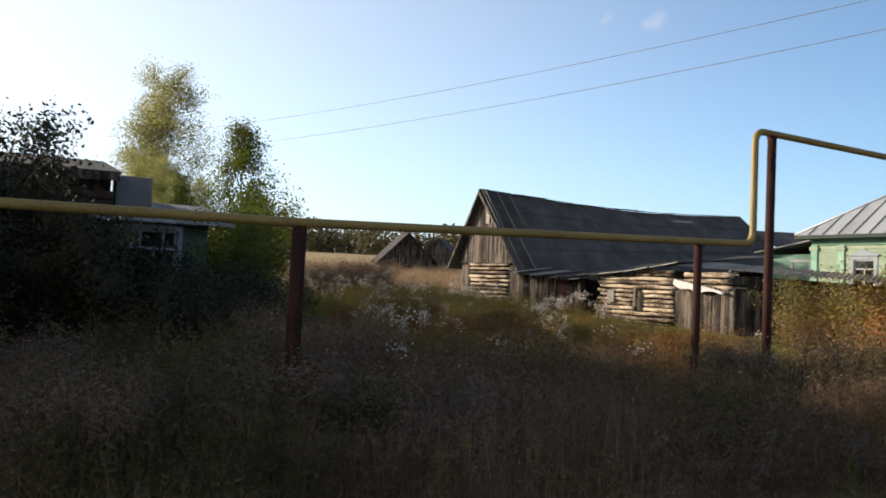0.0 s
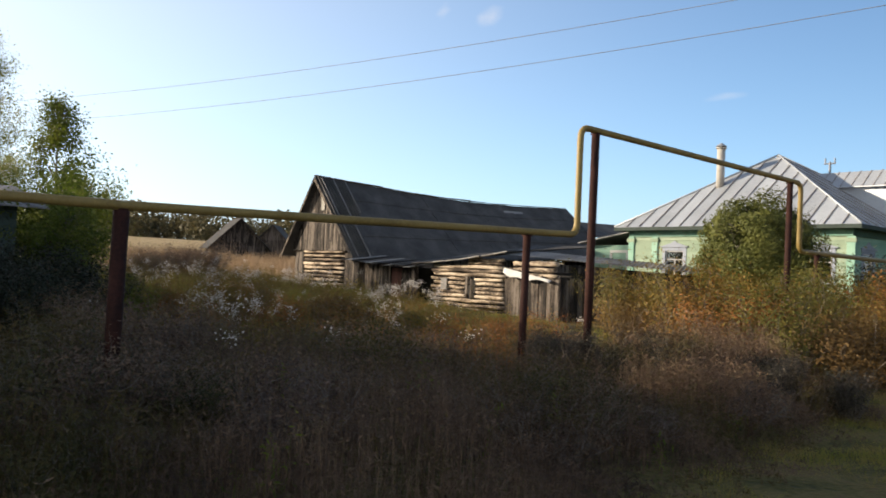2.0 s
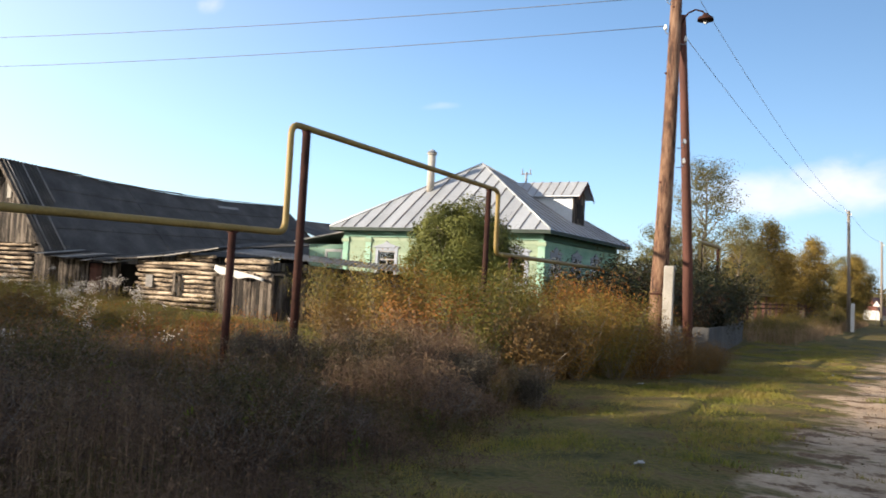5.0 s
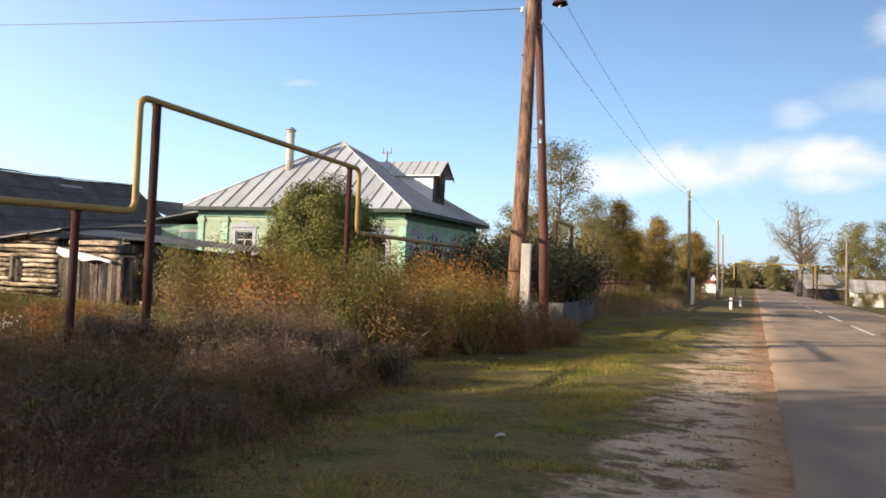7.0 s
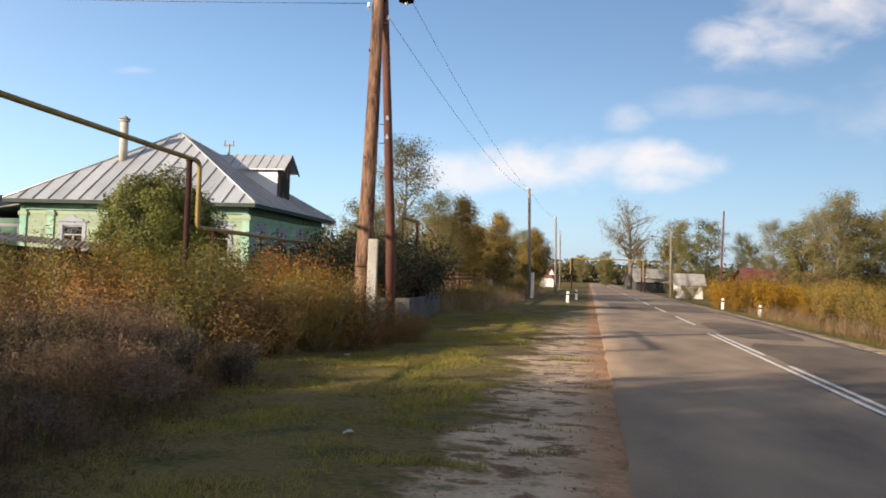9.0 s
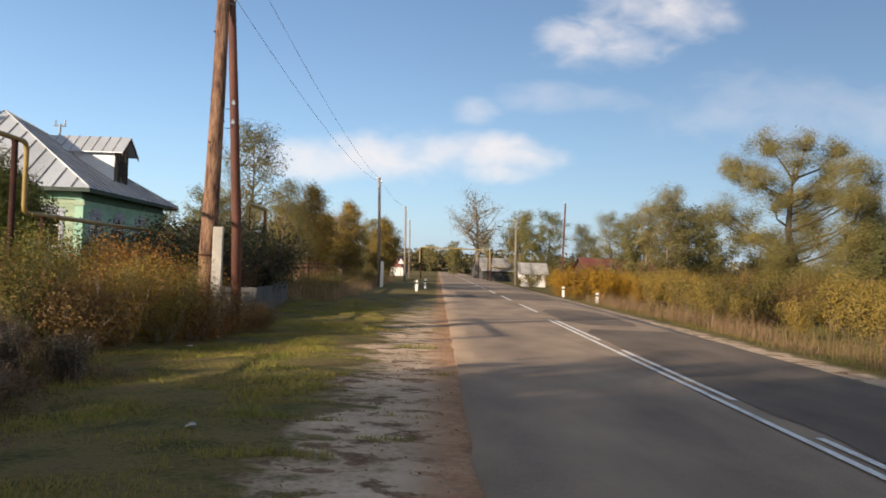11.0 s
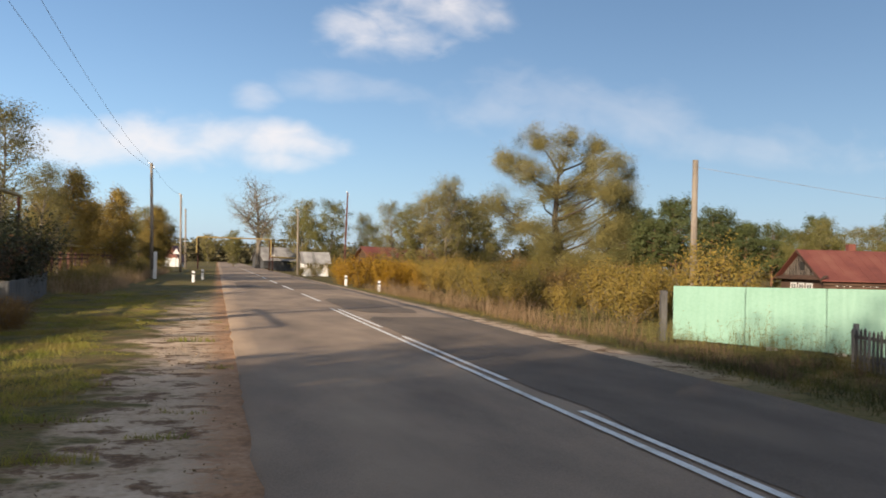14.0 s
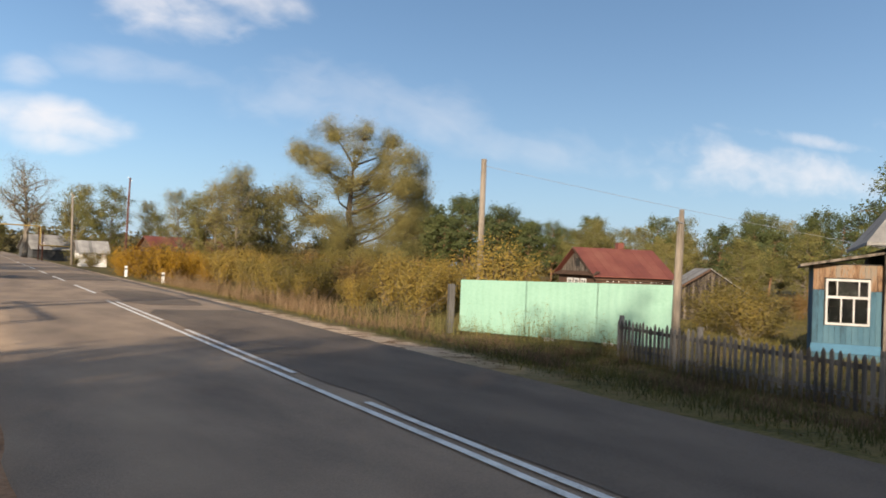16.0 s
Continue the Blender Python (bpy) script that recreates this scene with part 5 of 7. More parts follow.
def gable_house(name, label, c, right, wid, dep, eave, ridge, wall_mat, roof_mat, ground, wins=(), gable_mat=None, sheets=10, over=0.4, white=M_white):
    """A plain gabled house; 'right' runs along the ridge, and the long wall with windows faces the camera side."""
    c, r = Vector((*c, ground)), Vector((*right, 0)).normalized()
    n = Vector((r.y, -r.x, 0))
    if n.dot(-c) < 0:
        n = -n
    ho = thing(name, tuple(c), label, "house")

    def P(u, v, z):
        return c + r * u + n * v + Vector((0, 0, z))

    w, d = wid / 2, dep / 2
    wall = Shape().add([P(-w, d, -0.3), P(w, d, -0.3), P(w, -d, -0.3), P(-w, -d, -0.3), P(-w, d, eave), P(w, d, eave), P(w, -d, eave), P(-w, -d, eave)], ((3, 2, 1, 0), (4, 5, 6, 7), (0, 1, 5, 4), (1, 2, 6, 5), (2, 3, 7, 6), (3, 0, 4, 7)))
    part("wall", wall, wall_mat, ho)
    for s in (-1, 1):
        part("gable", Shape().add([P(s * w, d, eave), P(s * w, -d, eave), P(s * w, 0, ridge - 0.05), P(s * (w - 0.1), d, eave), P(s * (w - 0.1), -d, eave), P(s * (w - 0.1), 0, ridge - 0.05)], ((0, 1, 2), (5, 4, 3), (0, 2, 5, 3), (1, 4, 5, 2))), gable_mat or wall_mat, ho)
        for i in range(sheets):
            u0, u1 = -w - over + (wid + 2 * over) * i / sheets, -w - over + (wid + 2 * over) * (i + 1) / sheets - 0.015
            k = (ridge - eave) / d
            part("roof_sheet", Shape().slab([P(u0, 0, ridge), P(u1, 0, ridge), P(u1, s * (d + over), eave - over * k), P(u0, s * (d + over), eave - over * k)], 0.05, (0, 0, -1)), roof_mat, ho)
        part("barge_board", Shape().slab([P(s * (w + over + 0.01), 0, ridge), P(s * (w + over + 0.01), d + over, eave - over * k), P(s * (w + over + 0.01), d + over, eave - over * k - 0.16), P(s * (w + over + 0.01), 0, ridge - 0.16)], 0.03, -r * s), white if white is not M_white else M_brownlog, ho)
    for u, z, ww, hh in wins:
        win = part("window", Shape().slab([P(u - ww / 2, d + 0.02, z), P(u + ww / 2, d + 0.02, z), P(u + ww / 2, d + 0.02, z + hh), P(u - ww / 2, d + 0.02, z + hh)], 0.03, -n), M_dark, ho)
        f = Shape()
        for a0, a1, b0, b1 in ((-ww / 2 - 0.1, -ww / 2, z - 0.1, z + hh + 0.1), (ww / 2, ww / 2 + 0.1, z - 0.1, z + hh + 0.1), (-ww / 2, ww / 2, z + hh, z + hh + 0.1), (-ww / 2, ww / 2, z - 0.1, z), (-0.03, 0.03, z, z + hh)):
            f.slab([P(u + a0, d + 0.05, b0), P(u + a1, d + 0.05, b0), P(u + a1, d + 0.05, b1), P(u + a0, d + 0.05, b1)], 0.03, -n)
        part("window_frame", f, white, win)
    return ho, P


h, P = gable_house("red_roofed_house", "low dark log house with a red sheet roof", (38.7, 45.0), (0.97, -0.236), 5.3, 6.1, 2.92, 4.62, M_brownlog, M_red, -1.5, gable_mat=M_plank, wins=((-1.5, 1.25, 0.7, 1.15), (0.1, 1.25, 0.7, 1.15), (1.7, 1.25, 0.7, 1.15)))
for i in range(3):
    v = -1.1 + 1.1 * i
    q = [P(-2.67, v - 0.3, 1.25), P(-2.67, v + 0.3, 1.25), P(-2.67, v + 0.3, 2.4), P(-2.67, v - 0.3, 2.4)]
    win = part("gable_window", Shape().slab(q, 0.03, (0.97, -0.236, 0)), M_dark, h)
    f = Shape()
    for a0, a1, b0, b1 in ((-0.42, -0.3, 1.15, 2.5), (0.3, 0.42, 1.15, 2.5), (-0.3, 0.3, 2.4, 2.5), (-0.3, 0.3, 1.15, 1.25), (-0.03, 0.03, 1.25, 2.4)):
        f.slab([P(-2.7, v + a0, b0), P(-2.7, v + a1, b0), P(-2.7, v + a1, b1), P(-2.7, v + a0, b1)], 0.03, (0.97, -0.236, 0))
    part("window_frame", f, M_white, win)
part("gable_eave", Shape().slab([P(-3.05, 3.45, 2.78), P(-3.05, -3.45, 2.78), P(-2.64, -3.45, 3.0), P(-2.64, 3.45, 3.0)], 0.06, (0, 0, -1)), M_brownlog, h, "narrow eave across the gable")
part("attic_hatch", Shape().slab([P(-2.67, -0.3, 3.3), P(-2.67, 0.3, 3.3), P(-2.67, 0.3, 3.85), P(-2.67, -0.3, 3.85)], 0.03, (0.97, -0.236, 0)), M_dark, h)
part("chimney", Shape().add([P(u, v, z) for z in (4.2, 5.05) for u, v in ((0.5, -0.7), (0.95, -0.7), (0.95, -0.25), (0.5, -0.25))], ((3, 2, 1, 0), (4, 5, 6, 7), (0, 1, 5, 4), (1, 2, 6, 5), (2, 3, 7, 6), (3, 0, 4, 7))), M_red, h, "short brick chimney")
for k in range(12):
    z = 0.1 + 0.24 * k
    part("log", Shape().tube([P(-2.8, 3.06, z), P(2.8, 3.06, z)], 0.115, 8), M_brownlog, h, smooth=True)
gable_house("garden_shed", "grey plank shed with a slate roof", (44.8, 42.6), (0.6, 0.8), 6.0, 5.0, 1.9, 3.5, M_plank, M_slate, -1.5)
gable_house("white_cottage", "small whitewashed cottage with a grey roof far along the road", (13.0, 116.0), (1.0, 0.04), 3.3, 3.6, 2.0, 3.3, M_whitewall, M_slate, -0.5, wins=((-0.9, 1.0, 0.6, 0.8), (0.7, 1.0, 0.6, 0.8)))
gable_house("far_house", "distant brown house with a dull red roof", (20.2, 96.0), (1.0, 0.2), 8.0, 6.0, 2.6, 4.3, M_brownlog, M_red, -0.9)
gable_house("far_house", "distant white house with a bright red roof", (-7.0, 150.0), (0.15, 1.0), 5.0, 2.4, 1.5, 3.6, M_whitewall, M_red, 0.0, gable_mat=M_red)
gable_house("far_house", "distant grey house beyond the pipe arch", (11.2, 158.0), (1.0, 0.3), 8.0, 6.0, 2.2, 4.4, M_slab, M_slate, -0.5)
gable_house("far_house", "distant timber house behind autumn trees", (-12.5, 92.0), (0.1, 1.0), 8.0, 6.0, 2.6, 5.0, M_plank, M_slate, 0.0)


def blue_house():
    # corner nearest the road, wall facing the camera, and a porch wing with bare upper boards
    D = 26.0
    def at(az, z):
        return Vector((D * math.sin(radians(az)), D * math.cos(radians(az)), z))
    a = at(53.05, 0)
    r = Vector((0.62, -0.78, 0)).normalized()
    n = Vector((-r.y, r.x, 0))
    if n.dot(-a) < 0:
        n = -n
    gnd = -0.75
    ho = thing("blue_house", (a.x, a.y, gnd), "worn blue timber house with bare orange upper boards", "house")

    def P(u, v, z):
        return a + r * u + n * v + Vector((0, 0, z))

    ru = lambda u0, u1, v0, v1, z0, z1: Shape().add([P(u0, v0, z0), P(u1, v0, z0), P(u1, v1, z0), P(u0, v1, z0), P(u0, v0, z1), P(u1, v0, z1), P(u1, v1, z1), P(u0, v1, z1)], ((3, 2, 1, 0), (4, 5, 6, 7), (0, 1, 5, 4), (1, 2, 6, 5), (2, 3, 7, 6), (3, 0, 4, 7)))
    W, wz0, wz1, w0, w1 = 1.75, 0.37, 1.58, 0.36, 1.42
    for u0, u1, z0, z1 in ((0, W, gnd - 0.3, wz0), (0, w0, wz0, wz1), (w1, W, wz0, wz1), (0, W, wz1, 2.05)):
        # near-black backing stands in for shade between the boards
        part("wall", ru(u0, u1, -0.2, -0.05, z0, z1), M_dark, ho)
    part("side_wall", ru(-0.0, 0.12, -5, -0.2, gnd - 0.3, 2.05), M_blue, ho)
    nb = 12
    for i in range(nb):
        u0, u1 = W * i / nb, W * (i + 1) / nb - 0.006
        mid = (u0 + u1) / 2
        spans = [(gnd - 0.1, 1.3, M_blue), (1.3, 2.02, M_rawwood)]
        if w0 - 0.08 < mid < w1 + 0.08:
            spans = [(gnd - 0.1, wz0 - 0.06, M_blue), (wz1 + 0.06, 2.02, M_rawwood)]
        for z0, z1, m in spans:
            k = rng.uniform(0, 0.015)
            part("board", ru(u0, u1, -0.045, -0.02 + k, z0 + rng.uniform(0, 0.02), z1), m, ho)
    part("plinth_board", ru(-0.03, W, -0.015, 0.05, -0.45, -0.2), M_blueband, ho, "brighter blue plinth board")
    win = part("window", ru(w0, w1, -0.35, -0.3, wz0, wz1), M_dark, ho, "white-framed casement window")
    part("window_pane", ru(w0 + 0.03, w1 - 0.03, -0.07, -0.065, wz0 + 0.03, wz1 - 0.03), M_glass, win)
    f = Shape()
    t = 0.024
    ww, hh = w1 - w0, wz1 - wz0
    for u0, u1, z0, z1 in ((w0 - 0.03, w0 + t, wz0 - 0.04, wz1 + 0.04), (w1 - t, w1 + 0.03, wz0 - 0.04, wz1 + 0.04), (w0 + t, w1 - t, wz0 - 0.04, wz0 + t), (w0 + t, w1 - t, wz1 - t, wz1 + 0.04), (w0 + t, w1 - t, wz0 + hh * 0.58, wz0 + hh * 0.64),
                           (w0 + ww * 0.33, w0 + ww * 0.365, wz0 + t, wz0 + hh * 0.58), (w0 + ww * 0.63, w0 + ww * 0.67, wz0 + t, wz0 + hh * 0.58), (w0 + ww * 0.23, w0 + ww * 0.26, wz0 + hh * 0.64, wz1 - t), (w0 + ww * 0.75, w0 + ww * 0.78, wz0 + hh * 0.64, wz1 - t)):
        p = ru(u0, u1, -0.03, 0.02, z0, z1)
        f.add(p.v, p.f)
    part("window_frame", f, M_frame, win)
    # porch roof and the main block behind it
    part("porch_roof", Shape().slab([P(-0.35, 0.45, 2.0), P(W + 0.1, 0.45, 2.42), P(W + 0.1, -5, 2.42), P(-0.35, -5, 2.0)], 0.07, (0, 0, -1)), M_plank, ho)
    part("main_wall", ru(W + 0.01, W + 8, -6, 0.25, gnd - 0.3, 2.5), M_plank, ho)
    part("door_frame", ru(W + 0.02, W + 0.14, 0.26, 0.31, gnd, 2.3), M_plank, ho)
    part("eaves_board", ru(W - 0.35, W + 8, 0.4, 0.9, 2.52, 2.62), M_white, ho)
    part("main_roof", Shape().slab([P(W - 0.5, 1.0, 2.63), P(W + 9, 1.0, 2.63), P(W + 9, -3, 5.4), P(W + 1.6, -3, 5.4)], 0.08, (0, 0, -1)), M_slate, ho)
    part("main_roof", Shape().slab([P(W - 0.5, 1.0, 2.63), P(W + 1.6, -3, 5.4), P(W + 1.6, -3.1, 5.4), P(W - 0.5, -7, 2.63)], 0.08, (0, 0, -1)), M_slate, ho)


blue_house()

# ---- verge furniture ----


def marker_post(x, y, label="white roadside marker post with a dark band"):
    z = gz(x, y)
    mp = thing("marker_post", (x, y, z), label, "marker post", "roadside marker posts")
    part("post", Shape().box((x - 0.09, y - 0.06, z - 0.1), (x + 0.09, y + 0.06, z + 0.75)), M_white, mp, bevel=0.01)
    part("band", Shape().box((x - 0.093, y - 0.063, z + 0.5), (x + 0.093, y + 0.063, z + 0.6)), M_dark, mp)


for x, y in ((-1.45, 57.5), (-1.0, 66.0), (9.1, 60.5), (10.7, 56.0)):
    marker_post(x, y)


def low_fence():
    fe = thing("low_fence", (-6.0, 30, 0), "low grey slab fence in front of the hedge", "fence")
    a, b = Vector((-5.45, 25.3, 0)), Vector((-6.7, 37.5, 0))
    n = 7
    for i in range(n):
        p, q = a.lerp(b, i / n), a.lerp(b, (i + 0.96) / n)
        h = 0.84 + rng.uniform(-0.04, 0.04)
        part("slab", Shape().slab([p + Vector((0, 0, h)), q + Vector((0, 0, h)), q + Vector((0, 0, -0.2)), p + Vector((0, 0, -0.2))], 0.06, (-1, -0.1, 0)), M_slab, fe, bevel=0.008)
    part("end_slab", Shape().slab([a + Vector((-0.06, 0, 0.86)), a + Vector((-1.8, 0.2, 0.86)), a + Vector((-1.8, 0.2, -0.2)), a + Vector((-0.06, 0, -0.2))], 0.06, (0, 1, 0)), M_slab, fe)


low_fence()


def lattice_fence():
    fe = thing("lattice_fence", (-8.3, 55, 0), "rusty openwork metal fence among shrubs", "fence")
    for z in (0.45, 1.35, 1.6):
        part("rail", Shape().box((-8.33, 45, z), (-8.27, 80, z + 0.06)), M_post, fe)
    for y in np.arange(45, 80.1, 2.5):
        part("post", Shape().box((-8.35, y - 0.04, -0.1), (-8.25, y + 0.04, 1.75)), M_strut, fe)
    for y in np.arange(45.3, 80, 0.8):
        part("bar", Shape().box((-8.31, y - 0.014, 0.45), (-8.29, y + 0.014, 1.6)), M_post, fe)


lattice_fence()


def road_sign(x, y, h, label):
    z = gz(x, y)
    s = thing("road_sign", (x, y, z), label, "road sign")
    part("pole", Shape().rod((x, y, z - 0.2), (x, y, z + h), 0.035, n=8), M_polegrey, s)
    c = [(x - 0.4, y - 0.05, z + h - 0.65), (x + 0.4, y - 0.05, z + h - 0.65), (x, y - 0.05, z + h + 0.05)]
    part("plate", Shape().slab(c, 0.02, (0, 1, 0)), M_white, s)
    part("border", Shape().tube([*c, c[0]], 0.035, 6), M_red, s)


road_sign(-4.4, 98, 2.6, "small triangular warning sign on a pole")
road_sign(8.4, 132, 2.6, "small triangular warning sign on a pole")
for i, (x, y) in enumerate(((-2.42, 8.32), (-4.85, 16.6), (-1.83, 22.1), (11.1, 6.4))):
    z = gz(x, y) + 0.04
    sh = Shape()
    for k in range(3):
        q = pose(x + rng.uniform(-.04, .04), y + rng.uniform(-.04, .04), z, rng.uniform(-30, 30), rng.uniform(-30, 30), rng.uniform(0, 180))
        sh.box((-0.03, -0.022, -0.005), (0.03, 0.022, 0.005), q)
    single("litter", sh, M_litter, (x, y, z), "crumpled white scrap lying in the grass", "litter", "scraps on the verge")

# ---- plants ----


def unit(v):
    return v / np.maximum(np.linalg.norm(v, axis=1), 1e-9)[:, None]


def leaf_quads(c, size, droop=0.0, slim=0.55, out=None):
    """A diamond leaf at each centre; with 'out' the leaves turn their faces mostly that way, as on the outside of a clump."""
    n = len(c)
    u = rng.normal(size=(n, 3))
    u[:, 2] -= droop
    u = unit(u)
    if out is None:
        v = unit(np.cross(u, rng.normal(size=(n, 3))))
    else:
        face = unit(out + rng.normal(size=(n, 3)) * 0.42)
        u = unit(u - face * np.sum(u * face, axis=1)[:, None])
        v = np.cross(face, u)
    s = (size * rng.uniform(0.6, 1.35, n))[:, None]
    verts = np.stack([c - u * s, c + v * s * slim, c + u * s, c - v * s * slim], 1).reshape(-1, 3)
    return verts, np.arange(4 * n).reshape(-1, 4)


def crooked(a, d, length, n, bend, up):
    """Points of a limb that starts at a in direction d, wavering and turning up."""
    pts, p, d = [np.array(a, float)], np.array(a, float), np.array(d, float)
    for _ in range(n):
        d = d + rng.normal(size=3) * bend + np.array((0, 0, up))
        d /= np.linalg.norm(d)
        p = p + d * length / n
        pts.append(p.copy())
    return pts


def grow_tree(h, r, start, reach, leaves, leaf_size, limbs=16, rise=0.5, bend=0.12, up=0.03, spread=0.35, top=0.25, droop=0.3, profile=None, twigs=5, trunk_bend=0.03, fork=0, slim=0.55):
    """Trunk with limbs and twigs, and leaves in clumps about the twigs. Returns a Shape for the wood, leaf verts and faces."""
    wood = Shape()
    tr = crooked((0, 0, -0.4), (0, 0, 1), h * 0.96 + 0.4, 10, trunk_bend, 0.05)
    rad = [r * (1 - 0.88 * i / 10) for i in range(11)]
    wood.tube(tr, rad, 10)
    tips = []
    stems = [(tr, rad)]
    for k in range(fork):
        j = 3 + k
        ang = rng.uniform(0, 6.28)
        br = crooked(tr[j], (math.cos(ang) * 0.7, math.sin(ang) * 0.7, 0.7), h * 0.46, 8, trunk_bend * 1.5, 0.06)
        rr = [rad[j] * 0.75 * (1 - 0.85 * i / 8) for i in range(9)]
        wood.tube(br, rr, 8)
        stems.append((br, rr))
    for st, rr in stems:
        m = len(st) - 1
        for i in range(limbs if st is tr else limbs // 2):
            f = start + (1 - start) * (i + rng.uniform(0, 0.9)) / limbs if st is tr else rng.uniform(0.3, 1)
            f = min(f, 0.98)
            k = int(f * m)
            p = st[k] + (st[min(k + 1, m)] - st[k]) * (f * m - k)
            hf = min(1, p[2] / h)
            g = (hf - start) / max(1e-3, 1 - start)
            shape = profile(g) if profile else math.sin(math.pi * min(1, max(0.08, g * (1 - top) + top * 0.5)))
            L_ = reach * max(0.12, shape) * rng.uniform(0.7, 1.15)
            ang = i * 2.4 + rng.uniform(-0.5, 0.5)
            e = rise * (0.6 + 0.8 * g)
            limb = crooked(p, (math.cos(ang), math.sin(ang), e), L_, 5, bend, up)
            r0 = min(rr[k] * 0.55, 0.03 + 0.03 * L_)
            wood.tube(limb, [r0 * (1 - 0.8 * q / 5) for q in range(6)], 6)
            for t in range(twigs):
                q = limb[rng.integers(2, 6)]
                tw = crooked(q, unit(rng.normal(size=(1, 3)) + np.array((math.cos(ang), math.sin(ang), 0.3)))[0], L_ * 0.38, 3, bend * 1.5, up)
                wood.tube(tw, [r0 * 0.3, r0 * 0.22, r0 * 0.15, r0 * 0.08], 4)
                tips += [tw[1], tw[2], tw[3], tw[3]]
            tips.append(limb[-1])
    tips.append(tr[-1])
    tips = np.array(tips)
    which = rng.integers(0, len(tips), leaves)
    c = tips[which] + rng.normal(size=(leaves, 3)) * spread * np.array((1, 1, 0.75))
    c[:, 2] = np.maximum(c[:, 2] - rng.uniform(0, droop, leaves), 0.15)
    mid = np.array((0, 0, h * (0.5 + start * 0.4)))
    out = unit((c - mid) / np.array((reach, reach, h * 0.5)) + 0.5 * (c - tips[which]) / spread + np.array((0, 0, 0.15)))
    v, f = leaf_quads(c, leaf_size, droop, slim, out)
    return wood, v, f


def plant(name, wood, wood_mat, v, f, leaf_mat, label, category, wood_name="trunk", leaf_name="crown"):
    ob = thing(name, (0, 0, 0), label, category)
    if wood is not None:
        part(wood_name, wood, wood_mat, ob, smooth=True)
    if len(v):
        lo = new(leaf_name, raw_mesh(v, f, leaf_mat))
        lo.parent = ob
    return ob


def put(ob, x, y, scale=1.0, turn=None, tall=1.0, label="", copy=True):
    z = gz(x, y)
    m = pose(x, y, z, 0, 0, rng.uniform(0, 360) if turn is None else turn)
    if copy:
        ob = copy_thing(ob, m)
    else:
        ob.matrix_basis = m
    ob.scale = (scale, scale, scale * tall)
    if label:
        tagged(ob, label)
    return ob


# masters stand at their own first place
birch = plant("birch_tree", *(lambda t: (t[0], M_birchbark, t[1], t[2]))(grow_tree(11.6, 0.16, 0.16, 2.3, 26000, 0.058, limbs=38, rise=1.3, bend=0.1, up=-0.02, spread=0.3, droop=0.7, profile=lambda g: 0.55 + 0.75 * math.sin(math.pi * min(1, 0.25 + 0.6 * g)))), M_birchleaf, "slender birch with thin yellowing leaves", "tree")
put(birch, -46.6, 9.1, 0.94, copy=False)
put(birch, -48.2, 8.6, 0.8)
for x, y, sc in ((-41.4, 6.9, 0.5), (-38.2, 6.9, 0.42), (-44.0, 8.6, 0.5), (-36.2, 8.4, 0.4), (-46.5, 7.4, 0.55)):
    put(birch, x, y, sc, label="young birch with yellow-green leaves")
sapling = plant("young_tree", *(lambda t: (t[0], M_bark, t[1], t[2]))(grow_tree(6.6, 0.09, 0.1, 1.9, 12000, 0.052, limbs=32, rise=0.9, spread=0.24, profile=lambda g: 1.12 - g)), M_green, "young pointed green tree beside the derelict house", "tree")
put(sapling, -32.3, 8.9, 1.07, copy=False)
put(sapling, -29.0, 8.6, 0.62), put(sapling, -34, 7.2, 0.7)
garden = plant("garden_tree", *(lambda t: (t[0], M_bark, t[1], t[2]))(grow_tree(4.3, 0.08, 0.12, 1.5, 11000, 0.048, limbs=22, rise=0.7, spread=0.2, fork=2)), M_green, "leafy young tree over the old garden", "tree")
put(garden, -22.6, 6.3, 0.85, copy=False)
put(garden, -21.2, 5.9, 0.62), put(garden, -24.5, 7.5, 0.8), put(garden, -19.2, 7.0, 0.3)
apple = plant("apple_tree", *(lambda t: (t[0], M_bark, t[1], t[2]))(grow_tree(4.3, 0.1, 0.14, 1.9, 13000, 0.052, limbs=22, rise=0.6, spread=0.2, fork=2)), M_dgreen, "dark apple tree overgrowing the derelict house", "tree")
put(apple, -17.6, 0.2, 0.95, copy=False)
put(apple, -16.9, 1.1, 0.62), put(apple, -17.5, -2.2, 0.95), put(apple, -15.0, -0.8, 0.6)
# tall trees behind the derelict house, out of sight, whose shade lies over the verge
linden = plant("linden_tree", *(lambda t: (t[0], M_bark, t[1], t[2]))(grow_tree(15.5, 0.3, 0.12, 4.2, 6000, 0.2, limbs=34, rise=0.6, spread=0.65, fork=2)), M_olive, "tall linden behind the derelict house", "tree")
put(linden, -31.5, -13.6, 0.5, copy=False)
for x, y, s in ((-27.6, -11.6, 0.52), (-23.4, -9.8, 0.54), (-19.2, -7.8, 0.64), (-36, -15.5, 0.5), (-16.5, -10.2, 0.66), (-13, -13, 0.64), (-9.4, -15.6, 0.62), (-20.5, -13, 0.7), (-6, -19, 0.62), (-25, -16, 0.7), (-17.5, -14.6, 0.86), (-20, -21, 0.84), (-14.5, -20, 0.8), (-11, -23, 0.8)):
    put(linden, x, y, s)

